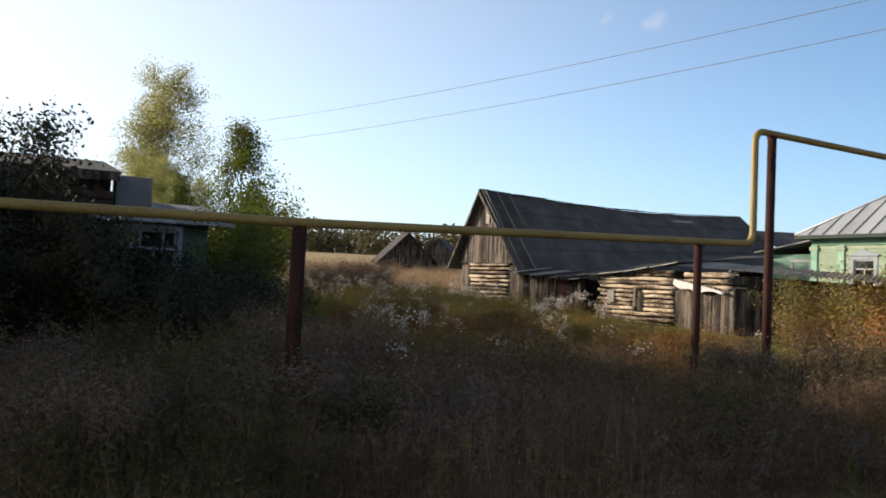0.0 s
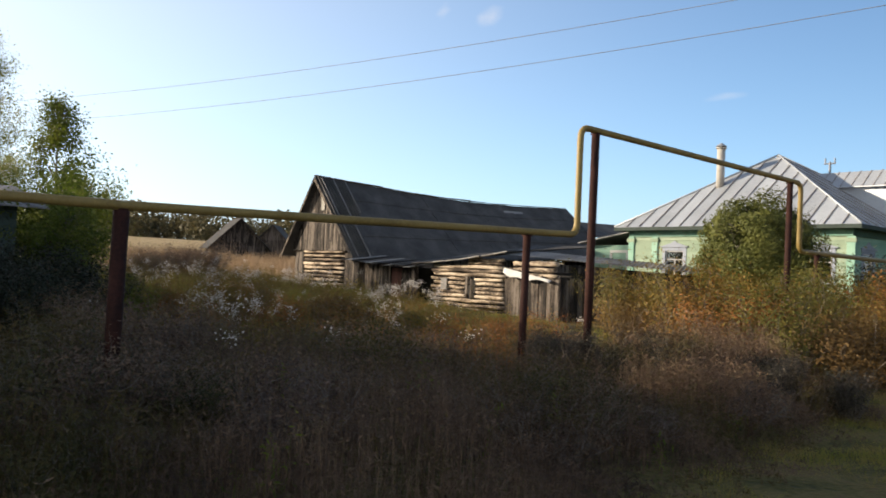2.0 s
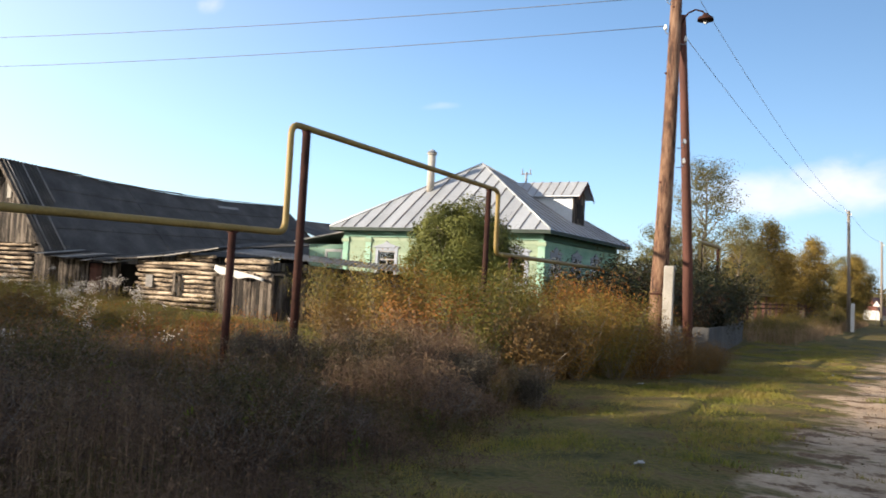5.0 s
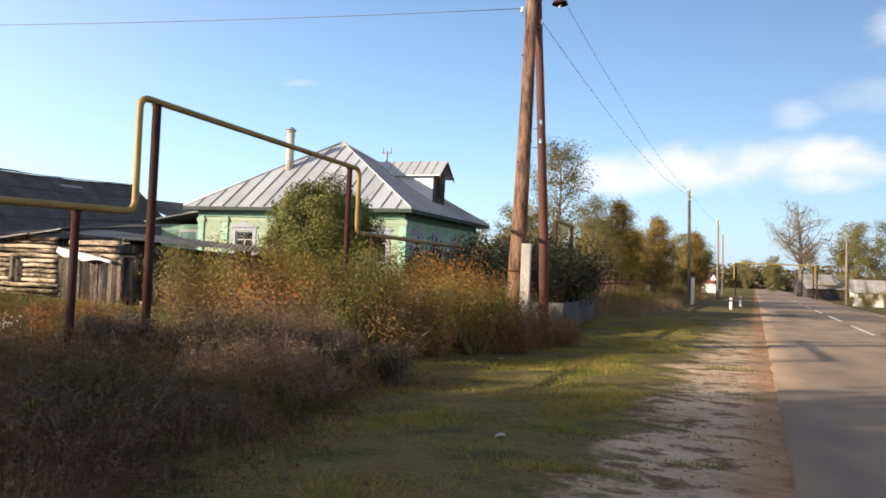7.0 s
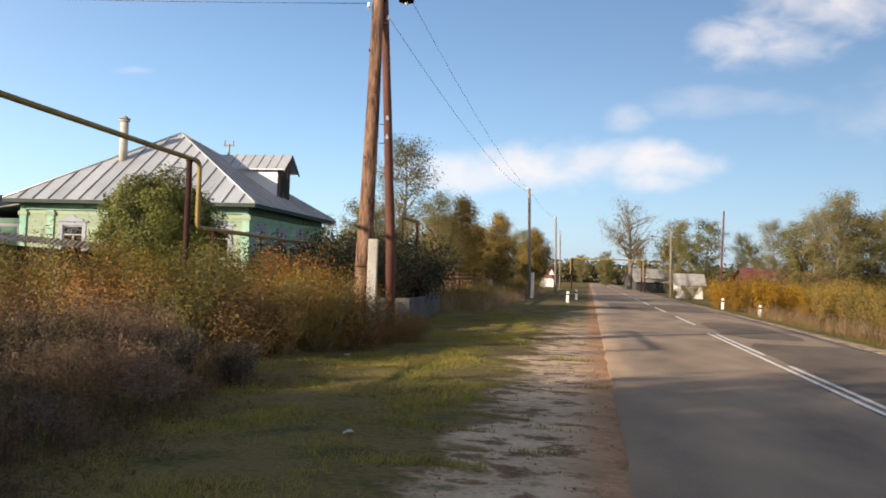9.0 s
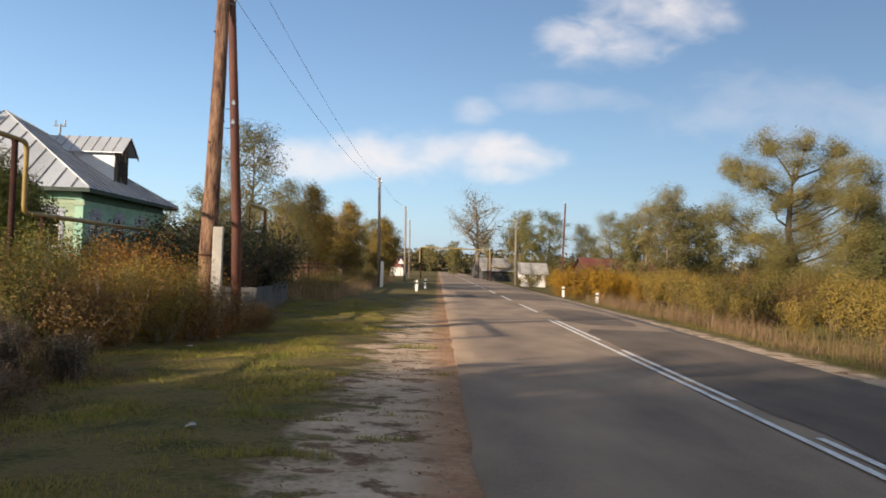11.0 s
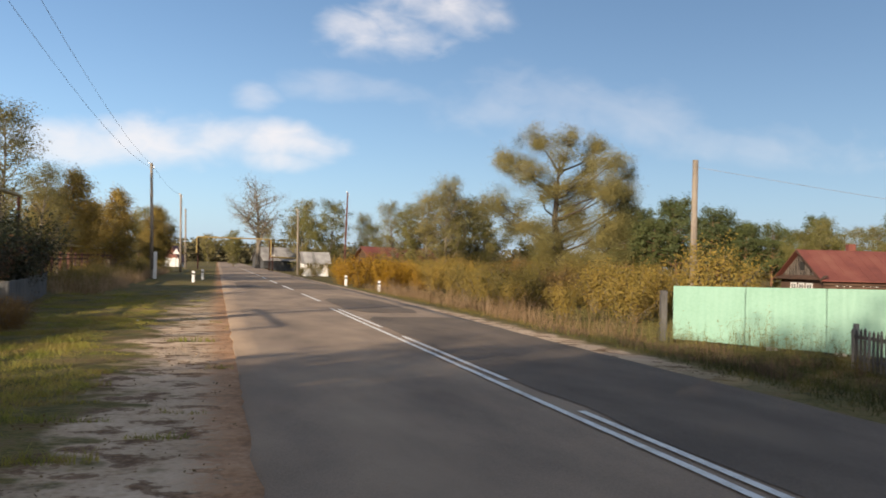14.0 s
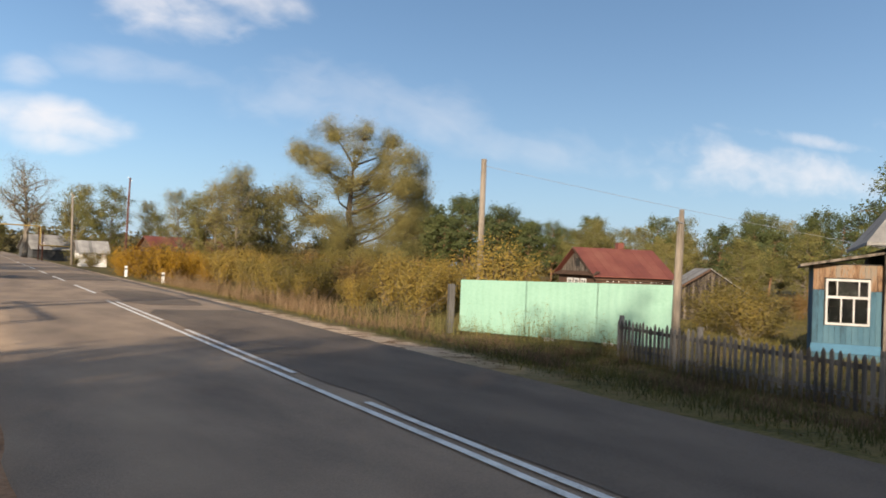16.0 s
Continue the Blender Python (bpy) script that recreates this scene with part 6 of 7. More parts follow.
def clumped_tree(clumps, leaves, size, seed):
    """A leaning trunk whose limbs each carry one airy clump of leaves: along, up, half width, half height."""
    r = np.random.default_rng(seed)
    wood = Shape()
    trunk = [np.array(p) for p in ((0.3, 0, -0.4), (0.2, 0, 2.0), (0.1, 0.1, 4.5), (-0.45, 0.1, 7.0), (-0.3, 0.0, 9.6), (-0.1, 0.1, 12.5))]
    wood.tube([Vector(p) for p in trunk], [0.5, 0.42, 0.36, 0.28, 0.18, 0.06], 10)
    cs, outs = [], []
    area = sum(c[2] ** 1.5 * c[3] for c in clumps)
    for a, z, w, h in clumps:
        mid = np.array((a, r.uniform(-2.2, 2.2), z))
        root_z = max(1.5, min(11.5, z - 0.5 * math.hypot(mid[0], mid[1]) - 0.5))
        k = int(np.searchsorted([p[2] for p in trunk], root_z)) - 1
        f = (root_z - trunk[k][2]) / (trunk[k + 1][2] - trunk[k][2])
        root = trunk[k] * (1 - f) + trunk[k + 1] * f
        bow = (root + mid) / 2 + np.array((r.uniform(-0.3, 0.3), r.uniform(-0.3, 0.3), -0.35))
        wood.tube([Vector(p) for p in (root, bow, mid)], [0.11, 0.07, 0.03], 6)
        for _ in range(16):
            tip = mid + unit(r.normal(size=(1, 3)))[0] * np.array((w, w, h)) * r.uniform(0.5, 0.95)
            wood.tube([Vector(p) for p in (mid * 0.7 + bow * 0.3, (mid + tip) / 2 + r.normal(size=3) * 0.12, tip)], [0.035, 0.022, 0.008], 4)
        n = int(leaves * w ** 1.5 * h / area)
        h = h * 1.2
        sub = mid + unit(r.normal(size=(14, 3))) * np.array((w, w, h)) * r.uniform(0.35, 1.2, 14)[:, None]
        c = sub[r.integers(0, 14, n)] + r.normal(size=(n, 3)) * np.array((w, w, h)) * 0.26
        cs.append(c)
        outs.append(unit((c - mid) / np.array((w, w, h)) + np.array((0, 0, 0.25))))
    v, f = leaf_quads(np.concatenate(cs), size, 0.4, 0.4, np.concatenate(outs))
    return wood, v, f


WILLOW = ((-2.1, 14.3, 1.7, 1.1), (-5.0, 12.8, 1.4, 1.1), (-2.7, 11.2, 1.9, 1.2), (0.7, 14.3, 1.3, 1.0), (3.4, 14.1, 1.5, 1.0), (4.8, 12.4, 1.7, 1.2), (6.3, 11.6, 1.1, 1.0), (2.4, 11.9, 1.5, 1.3), (3.8, 9.7, 2.0, 1.5), (-5.5, 8.5, 2.0, 1.3), (-3.4, 6.9, 2.0, 1.2),
          (-7.2, 8.7, 1.0, 0.9), (1.0, 8.2, 1.7, 1.6), (2.0, 6.1, 2.3, 1.7), (4.5, 6.8, 1.7, 1.4), (5.1, 5.0, 1.7, 1.5), (-1.0, 5.4, 2.0, 1.4), (-0.3, 10.2, 1.3, 1.1), (0.2, 12.6, 1.2, 1.1), (0.0, 3.4, 2.4, 1.4), (3.4, 3.6, 2.4, 1.5), (2.7, 10.6, 1.3, 1.1), (5.4, 10.2, 1.5, 1.3), (-1.7, 9.2, 1.1, 0.9), (6.3, 9.3, 1.1, 1.0), (1.2, 10.2, 1.3, 1.2), (5.3, 8.2, 1.5, 1.2), (-4.2, 12.0, 1.2, 0.9))
willow = plant("willow_tree", *(lambda t: (t[0], M_willowbark, t[1], t[2]))(clumped_tree(WILLOW, 215000, 0.06, 8)), M_willow, "big spreading willow with dull gold leaves", "tree")
put(willow, 29.3, 69.0, 0.965, turn=-23, copy=False)
mixed = plant("autumn_tree", *(lambda t: (t[0], M_bark, t[1], t[2]))(grow_tree(10.5, 0.2, 0.1, 3.0, 13000, 0.097, limbs=30, rise=0.9, spread=0.34, fork=1)), M_olive, "rounded autumn tree with olive leaves", "tree")
put(mixed, 24.6, 84.0, 0.86, copy=False)
for x, y, s, l in ((19.5, 84, 0.75, ""), (27, 85, 0.8, ""), (14.7, 149, 1.15, ""), (17.9, 139, 1.1, ""), (25.4, 138, 0.8, ""), (36, 90, 0.7, ""), (-16.5, 58, 0.6, "olive tree behind the green house"), (-15.2, 61, 0.62, ""), (3.2, 170, 0.65, ""), (-9, 135, 0.8, ""), (-12, 150, 0.9, ""), (-2.5, 260, 0.8, ""), (6, 300, 0.8, "")):
    put(mixed, x, y, s, label=l)
sparse = plant("thinning_tree", *(lambda t: (t[0], M_bark, t[1], t[2]))(grow_tree(10.2, 0.17, 0.1, 2.6, 15000, 0.058, limbs=34, rise=1.1, spread=0.3, twigs=7)), M_willow, "half-bare tree losing its leaves", "tree")
put(sparse, -12.9, 56.5, 1.05, copy=False, turn=10)
for x, y, s in ((22.4, 82.0, 1.05), (20.6, 83.0, 0.9), (18.0, 86, 0.8), (23.6, 83.2, 0.95), (25.3, 147, 1.05), (-10.3, 54.0, 0.66), (-9.6, 57, 0.55), (31, 95, 0.85), (9.5, 165, 0.8), (-27.5, 47, 0.72)):
    put(sparse, x, y, s)
cone = plant("garden_conifer", *(lambda t: (t[0], M_bark, t[1], t[2]))(grow_tree(7.2, 0.12, 0.05, 2.3, 26000, 0.064, limbs=30, rise=0.8, spread=0.3, fork=1, profile=lambda g: 1.0 - 0.7 * g)), M_goldtree, "dense pointed tree turning golden brown by the road", "tree")
put(cone, -9.7, 61.2, 1.0, copy=False)
for x, y, s in ((-8.4, 74.5, 0.98), (-10.2, 76, 0.85), (-6.95, 99.8, 1.0), (-11.5, 66, 0.8), (-7.8, 110, 0.8), (-13, 68, 0.85)):
    put(cone, x, y, s)
bare = plant("bare_tree", *(lambda t: (t[0], M_bark, t[1], t[2]))(grow_tree(14.8, 0.5, 0.34, 4.7, 3600, 0.085, limbs=34, rise=0.75, bend=0.17, spread=0.55, twigs=14, fork=2)), M_willow, "large nearly bare tree far down the road", "tree")
put(bare, 6.9, 149.8, 0.97, copy=False)
pine = plant("pine_tree", *(lambda t: (t[0], M_pinebark, t[1], t[2]))(grow_tree(11.3, 0.2, 0.3, 2.5, 7500, 0.16, limbs=26, rise=0.4, spread=0.36, twigs=6, droop=0.05, slim=0.35, profile=lambda g: 0.45 + 0.75 * math.sin(math.pi * min(1, 0.3 + 0.65 * g)))), M_pine, "dark green pine at the edge of the wood", "tree")
put(pine, 60.2, 115.2, 0.97, copy=False)
for x, y, t in ((63.2, 113.6, 9.3), (66.6, 111.6, 10.2), (70.2, 109.4, 9.8), (74.2, 106.7, 9.8), (77.5, 104.4, 7.6), (61.8, 116, 9.5), (64.8, 117, 9.9), (68.2, 113, 10), (72, 110, 9.4), (76, 108, 9), (98.9, 84.4, 8.8), (100.4, 82.6, 8.9), (103.6, 78.5, 9.1), (105.8, 75.6, 9.8), (101.5, 86, 9.5), (107, 79, 9.5), (108.5, 73, 10), (110, 68, 10.2), (112, 64, 10.2), (96, 88, 8.4)):
    put(pine, x, y, (t + 1.5) / 11.5 * rng.uniform(0.86, 1.1), tall=rng.uniform(0.95, 1.12))
for i in range(30):
    az = rng.uniform(26, 62)
    D = rng.uniform(138, 165)
    put(mixed if az > 36 and rng.random() < 0.7 else pine, D * math.sin(radians(az)), D * math.cos(radians(az)), rng.uniform(0.7, 1.1) * D / 140)
for x, y, t in ((51.6, 31.0, 8.7), (55.2, 30.4, 9.6), (58.4, 31.2, 8.2)):
    put(pine, x, y, (t + 1.5) / 11.5, label="old broad pine behind the blue house")
for x, y, t, ob in ((82.9, 100.2, 8.7, mixed), (88.3, 95.4, 7.8, mixed), (92, 92, 7.2, mixed), (79, 100, 7, mixed), (60, 52, 4.6, mixed), (70, 60, 4.5, mixed), (63, 48, 5.2, mixed), (66, 44, 5.6, mixed), (58, 60, 4.0, mixed)):
    put(ob, x, y, (t + 1.5) / 10.5)


def grow_bush(w, h, leaves, size, stems=14, mat=None, up=0.9, spread=0.16, droop=0.0, hollow=0.25):
    wood = Shape()
    tips = []
    for i in range(stems):
        a = i * 2.4
        k = math.sqrt((i + 0.5) / stems)
        st = crooked((0.12 * math.cos(a), 0.12 * math.sin(a), -0.1), (k * math.cos(a) * w / h, k * math.sin(a) * w / h, up), math.hypot(h, k * w * 0.5) * rng.uniform(0.75, 1.05), 5, 0.12, 0.06)
        wood.tube(st, [0.016, 0.013, 0.01, 0.008, 0.005, 0.003], 4)
        tips += st[1:] + [st[4], st[5]]
        for q in st[2:]:
            tw = crooked(q, unit(rng.normal(size=(1, 3)) + np.array((0, 0, 0.3)))[0], w * 0.2, 2, 0.2, 0.1)
            wood.tube(tw, [0.006, 0.004, 0.002], 3)
            tips += tw[1:]
    tips = np.array(tips)
    c = tips[rng.integers(0, len(tips), leaves)] + rng.normal(size=(leaves, 3)) * spread
    c[:, 2] = np.abs(c[:, 2]) + 0.02
    out = unit((c - np.array((0, 0, h * 0.35))) / np.array((w * 0.6, w * 0.6, h * 0.6)) + np.array((0, 0, 0.1)))
    v, f = leaf_quads(c, size, droop, 0.38, out)
    return wood, v, f


def bush_master(label, w, h, leaves, size, mat, **k):
    wood, v, f = grow_bush(w, h, leaves, size, **k)
    return plant("shrub", wood, M_bark, v, f, mat, label, "shrub", "stem", "foliage")


def round_bush(label, w, h, leaves, size, mat):
    """A dense ball of small leaves with lobes and gaps, on bare stems."""
    wood, _, _ = grow_bush(w * 0.6, h * 0.9, 10, 0.01, stems=20)
    d = unit(rng.normal(size=(leaves, 3)))
    lobes = np.array([noise.noise((a * 2.2, b * 2.2, c * 2.2)) for a, b, c in d.tolist()])
    r = rng.uniform(0.3, 1.0, leaves) ** 0.45 * (0.92 + 0.32 * lobes)
    c = d * r[:, None] * np.array((w / 2, w / 2, h * 0.43)) + np.array((0, 0, h * 0.56))
    gaps = np.array([noise.noise((a * 1.7, b * 1.7, c_ * 1.7 + 9)) for a, b, c_ in c.tolist()])
    d, c = d[gaps > -0.34], c[gaps > -0.34]
    v, f = leaf_quads(c, size, out=d)
    return plant("shrub", wood, M_bark, v, f, mat, label, "shrub", "stem", "foliage")


house_bush = round_bush("rounded olive-green bush in front of the green house", 3.7, 4.4, 62000, 0.042, M_bushgreen)
put(house_bush, -13.1, 23.9, 1.07, copy=False)
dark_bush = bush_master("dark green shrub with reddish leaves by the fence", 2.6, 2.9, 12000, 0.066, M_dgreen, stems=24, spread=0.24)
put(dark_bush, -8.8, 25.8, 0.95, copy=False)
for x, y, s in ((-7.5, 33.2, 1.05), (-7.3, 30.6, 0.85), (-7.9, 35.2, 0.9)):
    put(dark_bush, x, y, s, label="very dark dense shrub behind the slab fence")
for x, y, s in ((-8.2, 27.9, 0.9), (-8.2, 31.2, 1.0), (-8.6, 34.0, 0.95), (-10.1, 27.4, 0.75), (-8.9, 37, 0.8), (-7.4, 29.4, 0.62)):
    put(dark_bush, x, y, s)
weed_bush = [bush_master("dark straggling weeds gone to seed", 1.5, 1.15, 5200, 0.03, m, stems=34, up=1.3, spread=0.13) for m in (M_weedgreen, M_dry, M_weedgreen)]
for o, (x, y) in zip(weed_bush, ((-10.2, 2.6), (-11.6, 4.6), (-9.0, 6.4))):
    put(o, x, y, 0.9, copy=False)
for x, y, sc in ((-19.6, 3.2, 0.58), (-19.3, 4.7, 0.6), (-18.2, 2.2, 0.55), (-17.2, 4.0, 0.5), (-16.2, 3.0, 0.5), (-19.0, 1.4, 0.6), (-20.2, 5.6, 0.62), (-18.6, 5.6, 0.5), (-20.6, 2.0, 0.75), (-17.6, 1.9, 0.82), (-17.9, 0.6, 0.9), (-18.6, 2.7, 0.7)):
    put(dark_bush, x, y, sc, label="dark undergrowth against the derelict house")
for x, y, sc in ((-41.5, 17.2, 1.3), (-40.6, 18.9, 1.5), (-43.5, 16.4, 1.2), (-38.5, 15.2, 1.0), (-45.0, 19.6, 1.3)):
    put(weed_bush[1], x, y, sc, label="dead brown scrub in the dry field")
for x, y, sc in ((-9.6, 1.6, 0.42), (-10.6, 3.6, 0.46), (-11.8, 2.2, 0.52), (-13.0, 4.4, 0.5), (-12.0, 0.3, 0.5), (-14.2, 1.8, 0.55), (-10.4, -0.6, 0.45), (-15.0, 3.9, 0.55), (-14.5, -0.4, 0.6), (-16.6, 4.6, 0.6), (-12.4, 5.6, 0.42), (-17.8, 5.6, 0.55), (-18.5, 4.2, 0.5), (-9.4, -2.4, 0.45), (-8.2, 2.7, 0.45), (-8.7, 3.7, 0.46), (-8.1, 4.4, 0.4), (-8.5, 1.5, 0.48), (-7.6, 3.5, 0.34), (-9.3, 5.2, 0.38), (-8.3, 5.6, 0.3), (-7.4, 0.6, 0.42), (-7.0, -0.8, 0.4), (-11.4, 6.6, 0.36)):
    put(weed_bush[int(rng.integers(0, 3))], x + rng.uniform(-0.3, 0.3), y + rng.uniform(-0.3, 0.3), sc * rng.uniform(1.2, 2.0), tall=rng.uniform(0.7, 1.25), label="low dark undergrowth in front of the derelict house")
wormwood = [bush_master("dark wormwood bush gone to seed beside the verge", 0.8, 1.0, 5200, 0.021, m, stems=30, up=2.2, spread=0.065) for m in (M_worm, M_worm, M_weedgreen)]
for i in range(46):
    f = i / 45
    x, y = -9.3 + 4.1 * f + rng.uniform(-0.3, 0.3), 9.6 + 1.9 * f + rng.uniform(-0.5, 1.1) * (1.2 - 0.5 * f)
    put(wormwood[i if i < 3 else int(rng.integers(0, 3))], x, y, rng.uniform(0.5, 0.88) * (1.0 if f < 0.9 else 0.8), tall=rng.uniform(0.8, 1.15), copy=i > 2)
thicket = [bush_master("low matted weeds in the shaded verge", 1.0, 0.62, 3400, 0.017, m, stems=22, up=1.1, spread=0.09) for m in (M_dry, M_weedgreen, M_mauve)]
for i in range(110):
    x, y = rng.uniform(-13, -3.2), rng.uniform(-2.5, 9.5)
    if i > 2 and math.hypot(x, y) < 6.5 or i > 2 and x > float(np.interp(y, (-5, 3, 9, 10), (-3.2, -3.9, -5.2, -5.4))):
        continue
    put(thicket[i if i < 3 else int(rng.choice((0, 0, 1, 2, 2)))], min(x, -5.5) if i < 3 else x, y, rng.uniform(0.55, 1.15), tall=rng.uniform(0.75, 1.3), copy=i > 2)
orange = [bush_master("autumn shrub with orange and olive leaves", 1.5, 1.55, 10500, 0.033, M_orange, stems=26, spread=0.17), bush_master("shrub turning from green to gold", 1.3, 1.8, 9000, 0.03, M_mixed, stems=24, spread=0.18), bush_master("russet shrub with thin brown leaves", 1.4, 1.5, 9000, 0.03, M_scrubrust, stems=24, spread=0.18)]
spots = [(-8.3, 14.5), (-7.3, 14.3), (-6.6, 14.9), (-6.0, 15.9), (-5.6, 17.0), (-5.3, 18.2), (-6.4, 16.2), (-7.4, 15.4), (-8.7, 15.7), (-10.0, 15.2), (-6.2, 18.0), (-7.6, 17.2), (-9.2, 17.3), (-10.8, 16.8), (-12.2, 16.6),
         (-5.9, 20.0), (-7.1, 19.2), (-8.8, 19.2), (-10.5, 18.9), (-12.2, 18.6), (-13.6, 18.0), (-6.2, 21.8), (-7.8, 21.4), (-9.6, 21.2), (-11.5, 21.0), (-13.2, 20.2), (-7.6, 23.6), (-8.1, 18.4), (-8.6, 20.2), (-9.4, 22.4), (-14.6, 19.6), (-15.2, 21.6), (-11, 23)]
for i, (x, y) in enumerate(spots):
    put(orange[i if i < 3 else int(rng.choice((0, 0, 1, 1, 2) if x > -9.8 else (1, 1, 2, 0)))], x + rng.uniform(-0.2, 0.2), y + rng.uniform(-0.2, 0.2), rng.uniform(0.72, 1.08) * (0.78 if x > -6.6 else 1.0), tall=rng.uniform(0.88, 1.2), copy=i > 2)
for x, y, sc, k in ((-19.4, 10.2, 0.72, 1), (-20.6, 10.0, 0.75, 1), (-18.4, 9.6, 0.6, 2), (-22.0, 11.4, 0.68, 0), (-17.0, 9.6, 0.55, 0), (-15.4, 10.4, 0.6, 0), (-19.0, 12.4, 0.7, 2), (-14.0, 11.4, 0.55, 1), (-21.5, 8.8, 0.6, 0), (-12.6, 12.4, 0.5, 0), (-17.6, 11.4, 0.6, 0)):
    put(orange[k], x, y, sc, label="straggling rust and green scrub before the barn")
for x, y, sc in ((-4.75, 20.1, 0.5), (-4.4, 20.9, 0.48), (-4.6, 21.9, 0.45), (-5.0, 18.6, 0.4), (-5.7, 19.0, 0.6)):
    put(orange[2 if y > 20 else 0], x, y, sc, label="low russet shrub round the foot of the pole")
yellow = bush_master("bright yellow autumn shrub on the verge", 1.9, 2.4, 7000, 0.06, M_yellow, stems=22, spread=0.25)
put(yellow, 10.6, 62.5, 1.0, copy=False)
for x, y, s in ((12.2, 63, 0.98), (13.8, 64, 0.9), (9.6, 64.5, 0.8), (15.0, 62.5, 0.72), (44, 62, 0.9), (33, 60, 0.8), (47, 58, 0.9), (50, 60, 0.8), (30, 56, 0.7)):
    put(yellow, x, y, s)
olive = [bush_master("olive and rust scrub on the rough meadow", 2.0, 2.0, 6500, 0.05, M_scruboli, stems=26, spread=0.18), bush_master("rust-tinted scrub on the rough meadow", 1.8, 2.1, 6500, 0.05, M_scrubrust, stems=26, spread=0.18), bush_master("dull gold scrub on the rough meadow", 1.6, 1.9, 6000, 0.048, M_scrubgold, stems=30, up=1.5, spread=0.16), bush_master("golden scrub on the rough meadow", 1.7, 2.2, 6000, 0.048, M_scrubgold, stems=26, spread=0.18)]
for X in np.arange(11.5, 62, 2.4):
    for Y in np.arange(22, 84, 3.4):
        x, y = X + rng.uniform(-1.1, 1.1), Y + rng.uniform(-1.6, 1.6)
        edge = np.interp(y, (22, 30, 45, 60), (17.5, 12.3, 11.8, 13.5))
        if x < edge or x > 0.6 * y + 2 or rng.random() < 0.12 + 0.006 * max(0, y - 30):
            continue
        put(olive[int(rng.choice((0, 0, 0, 1, 2, 2, 2, 3, 3)))], x, y, rng.uniform(0.75, 1.1) * (0.75 if x < edge + 1.5 else 1.12), tall=rng.uniform(0.9, 1.2))
for x, y in ((36, 52), (40, 54), (44, 52), (48, 50), (46, 56), (52, 50), (34, 49), (55, 47), (58, 50), (50, 44), (53, 41), (56, 38), (36, 31), (33, 27)):
    put(olive[int(rng.choice((0, 1, 3)))], x, y, rng.uniform(0.8, 1.1))
for i, o in enumerate(olive):
    put(o, 18 + 3 * i, 44 + 2 * i, 1.0, copy=False)
for x, y, s, o in ((27.6, 23.6, 1.0, 0), (30, 28, 1.0, 0), (34, 30, 1.3, 0), (-6.9, 46, 0.5, 2), (-7.2, 50, 0.5, 2), (-6.6, 53, 0.5, 0), (-6.2, 49, 0.45, 2), (-7.4, 57, 0.55, 0), (-6.3, 61, 0.5, 2), (-6.0, 68, 0.6, 0), (-6.3, 78, 0.6, 2), (-5.8, 88, 0.7, 2), (-6.6, 41.5, 0.55, 2), (12.4, 109, 0.9, 0), (14.8, 108, 1.0, 0), (17, 108, 1.0, 1), (10.9, 112.5, 0.6, 0), (19, 80, 1.3, 0), (22, 78, 1.4, 1), (17.5, 90, 1.2, 0), (25, 76, 1.3, 0)):
    put(olive[o], x, y, s)


def blades(n, xy, h0, h1, w, lean, mat, name, label, bend=0.35, edge=False):
    """Bent tapering blades as one mesh."""
    x, y = xy[:, 0], xy[:, 1]
    n = len(x)
    z = height(x, y) - 0.03
    hgt = rng.uniform(h0, h1, n) * (1 + 1.2 * clump(x, y, 0.9, 2)) * (taper(x, y) if edge else 1)
    a = rng.uniform(0, 2 * math.pi, n)
    ln = rng.normal(0, lean, n) * hgt
    la = rng.uniform(0, 2 * math.pi, n)
    dx, dy = np.cos(a) * w / 2, np.sin(a) * w / 2
    ox, oy = np.cos(la) * ln, np.sin(la) * ln
    b0 = np.stack([x - dx, y - dy, z], -1)
    b1 = np.stack([x + dx, y + dy, z], -1)
    m0 = np.stack([x - dx * 0.7 + ox * bend, y - dy * 0.7 + oy * bend, z + hgt * 0.55], -1)
    m1 = np.stack([x + dx * 0.7 + ox * bend, y + dy * 0.7 + oy * bend, z + hgt * 0.55], -1)
    tp = np.stack([x + ox, y + oy, z + hgt], -1)
    verts = np.stack([b0, b1, m1, m0, tp], 1).reshape(-1, 3)
    k = np.arange(n) * 5
    faces = [(int(i), int(i + 1), int(i + 2), int(i + 3)) for i in k] + [(int(i + 3), int(i + 2), int(i + 4)) for i in k]
    return tagged(new(name, raw_mesh(verts, faces, mat)), label, "grass", kind="stuff")


def scatter(n, x0, x1, y0, y1, keep):
    p = np.stack([rng.uniform(x0, x1, n), rng.uniform(y0, y1, n)], -1)
    return p[keep(p[:, 0], p[:, 1])]


def clump(x, y, s, seed):
    return np.array([noise.noise((a * s, b * s, seed)) for a, b in zip(x, y)])


def verge_edge(y):
    """Where the mown verge ends and the tall weeds begin."""
    return np.interp(y, (-5, 1, 3, 5, 9, 12.6, 13.4, 16, 20, 25, 40), (-2.4, -2.5, -3.1, -3.8, -4.5, -5.3, -6.2, -4.6, -4.3, -4.9, -6.2))


def taper(x, y):
    """Weeds grow lower towards the mown verge."""
    return np.where((x > -9) & (x < 0.5) & (y < 14), 0.22 + 0.78 * smoothstep(0.5, -1.5, x - verge_edge(y)), 1.0)


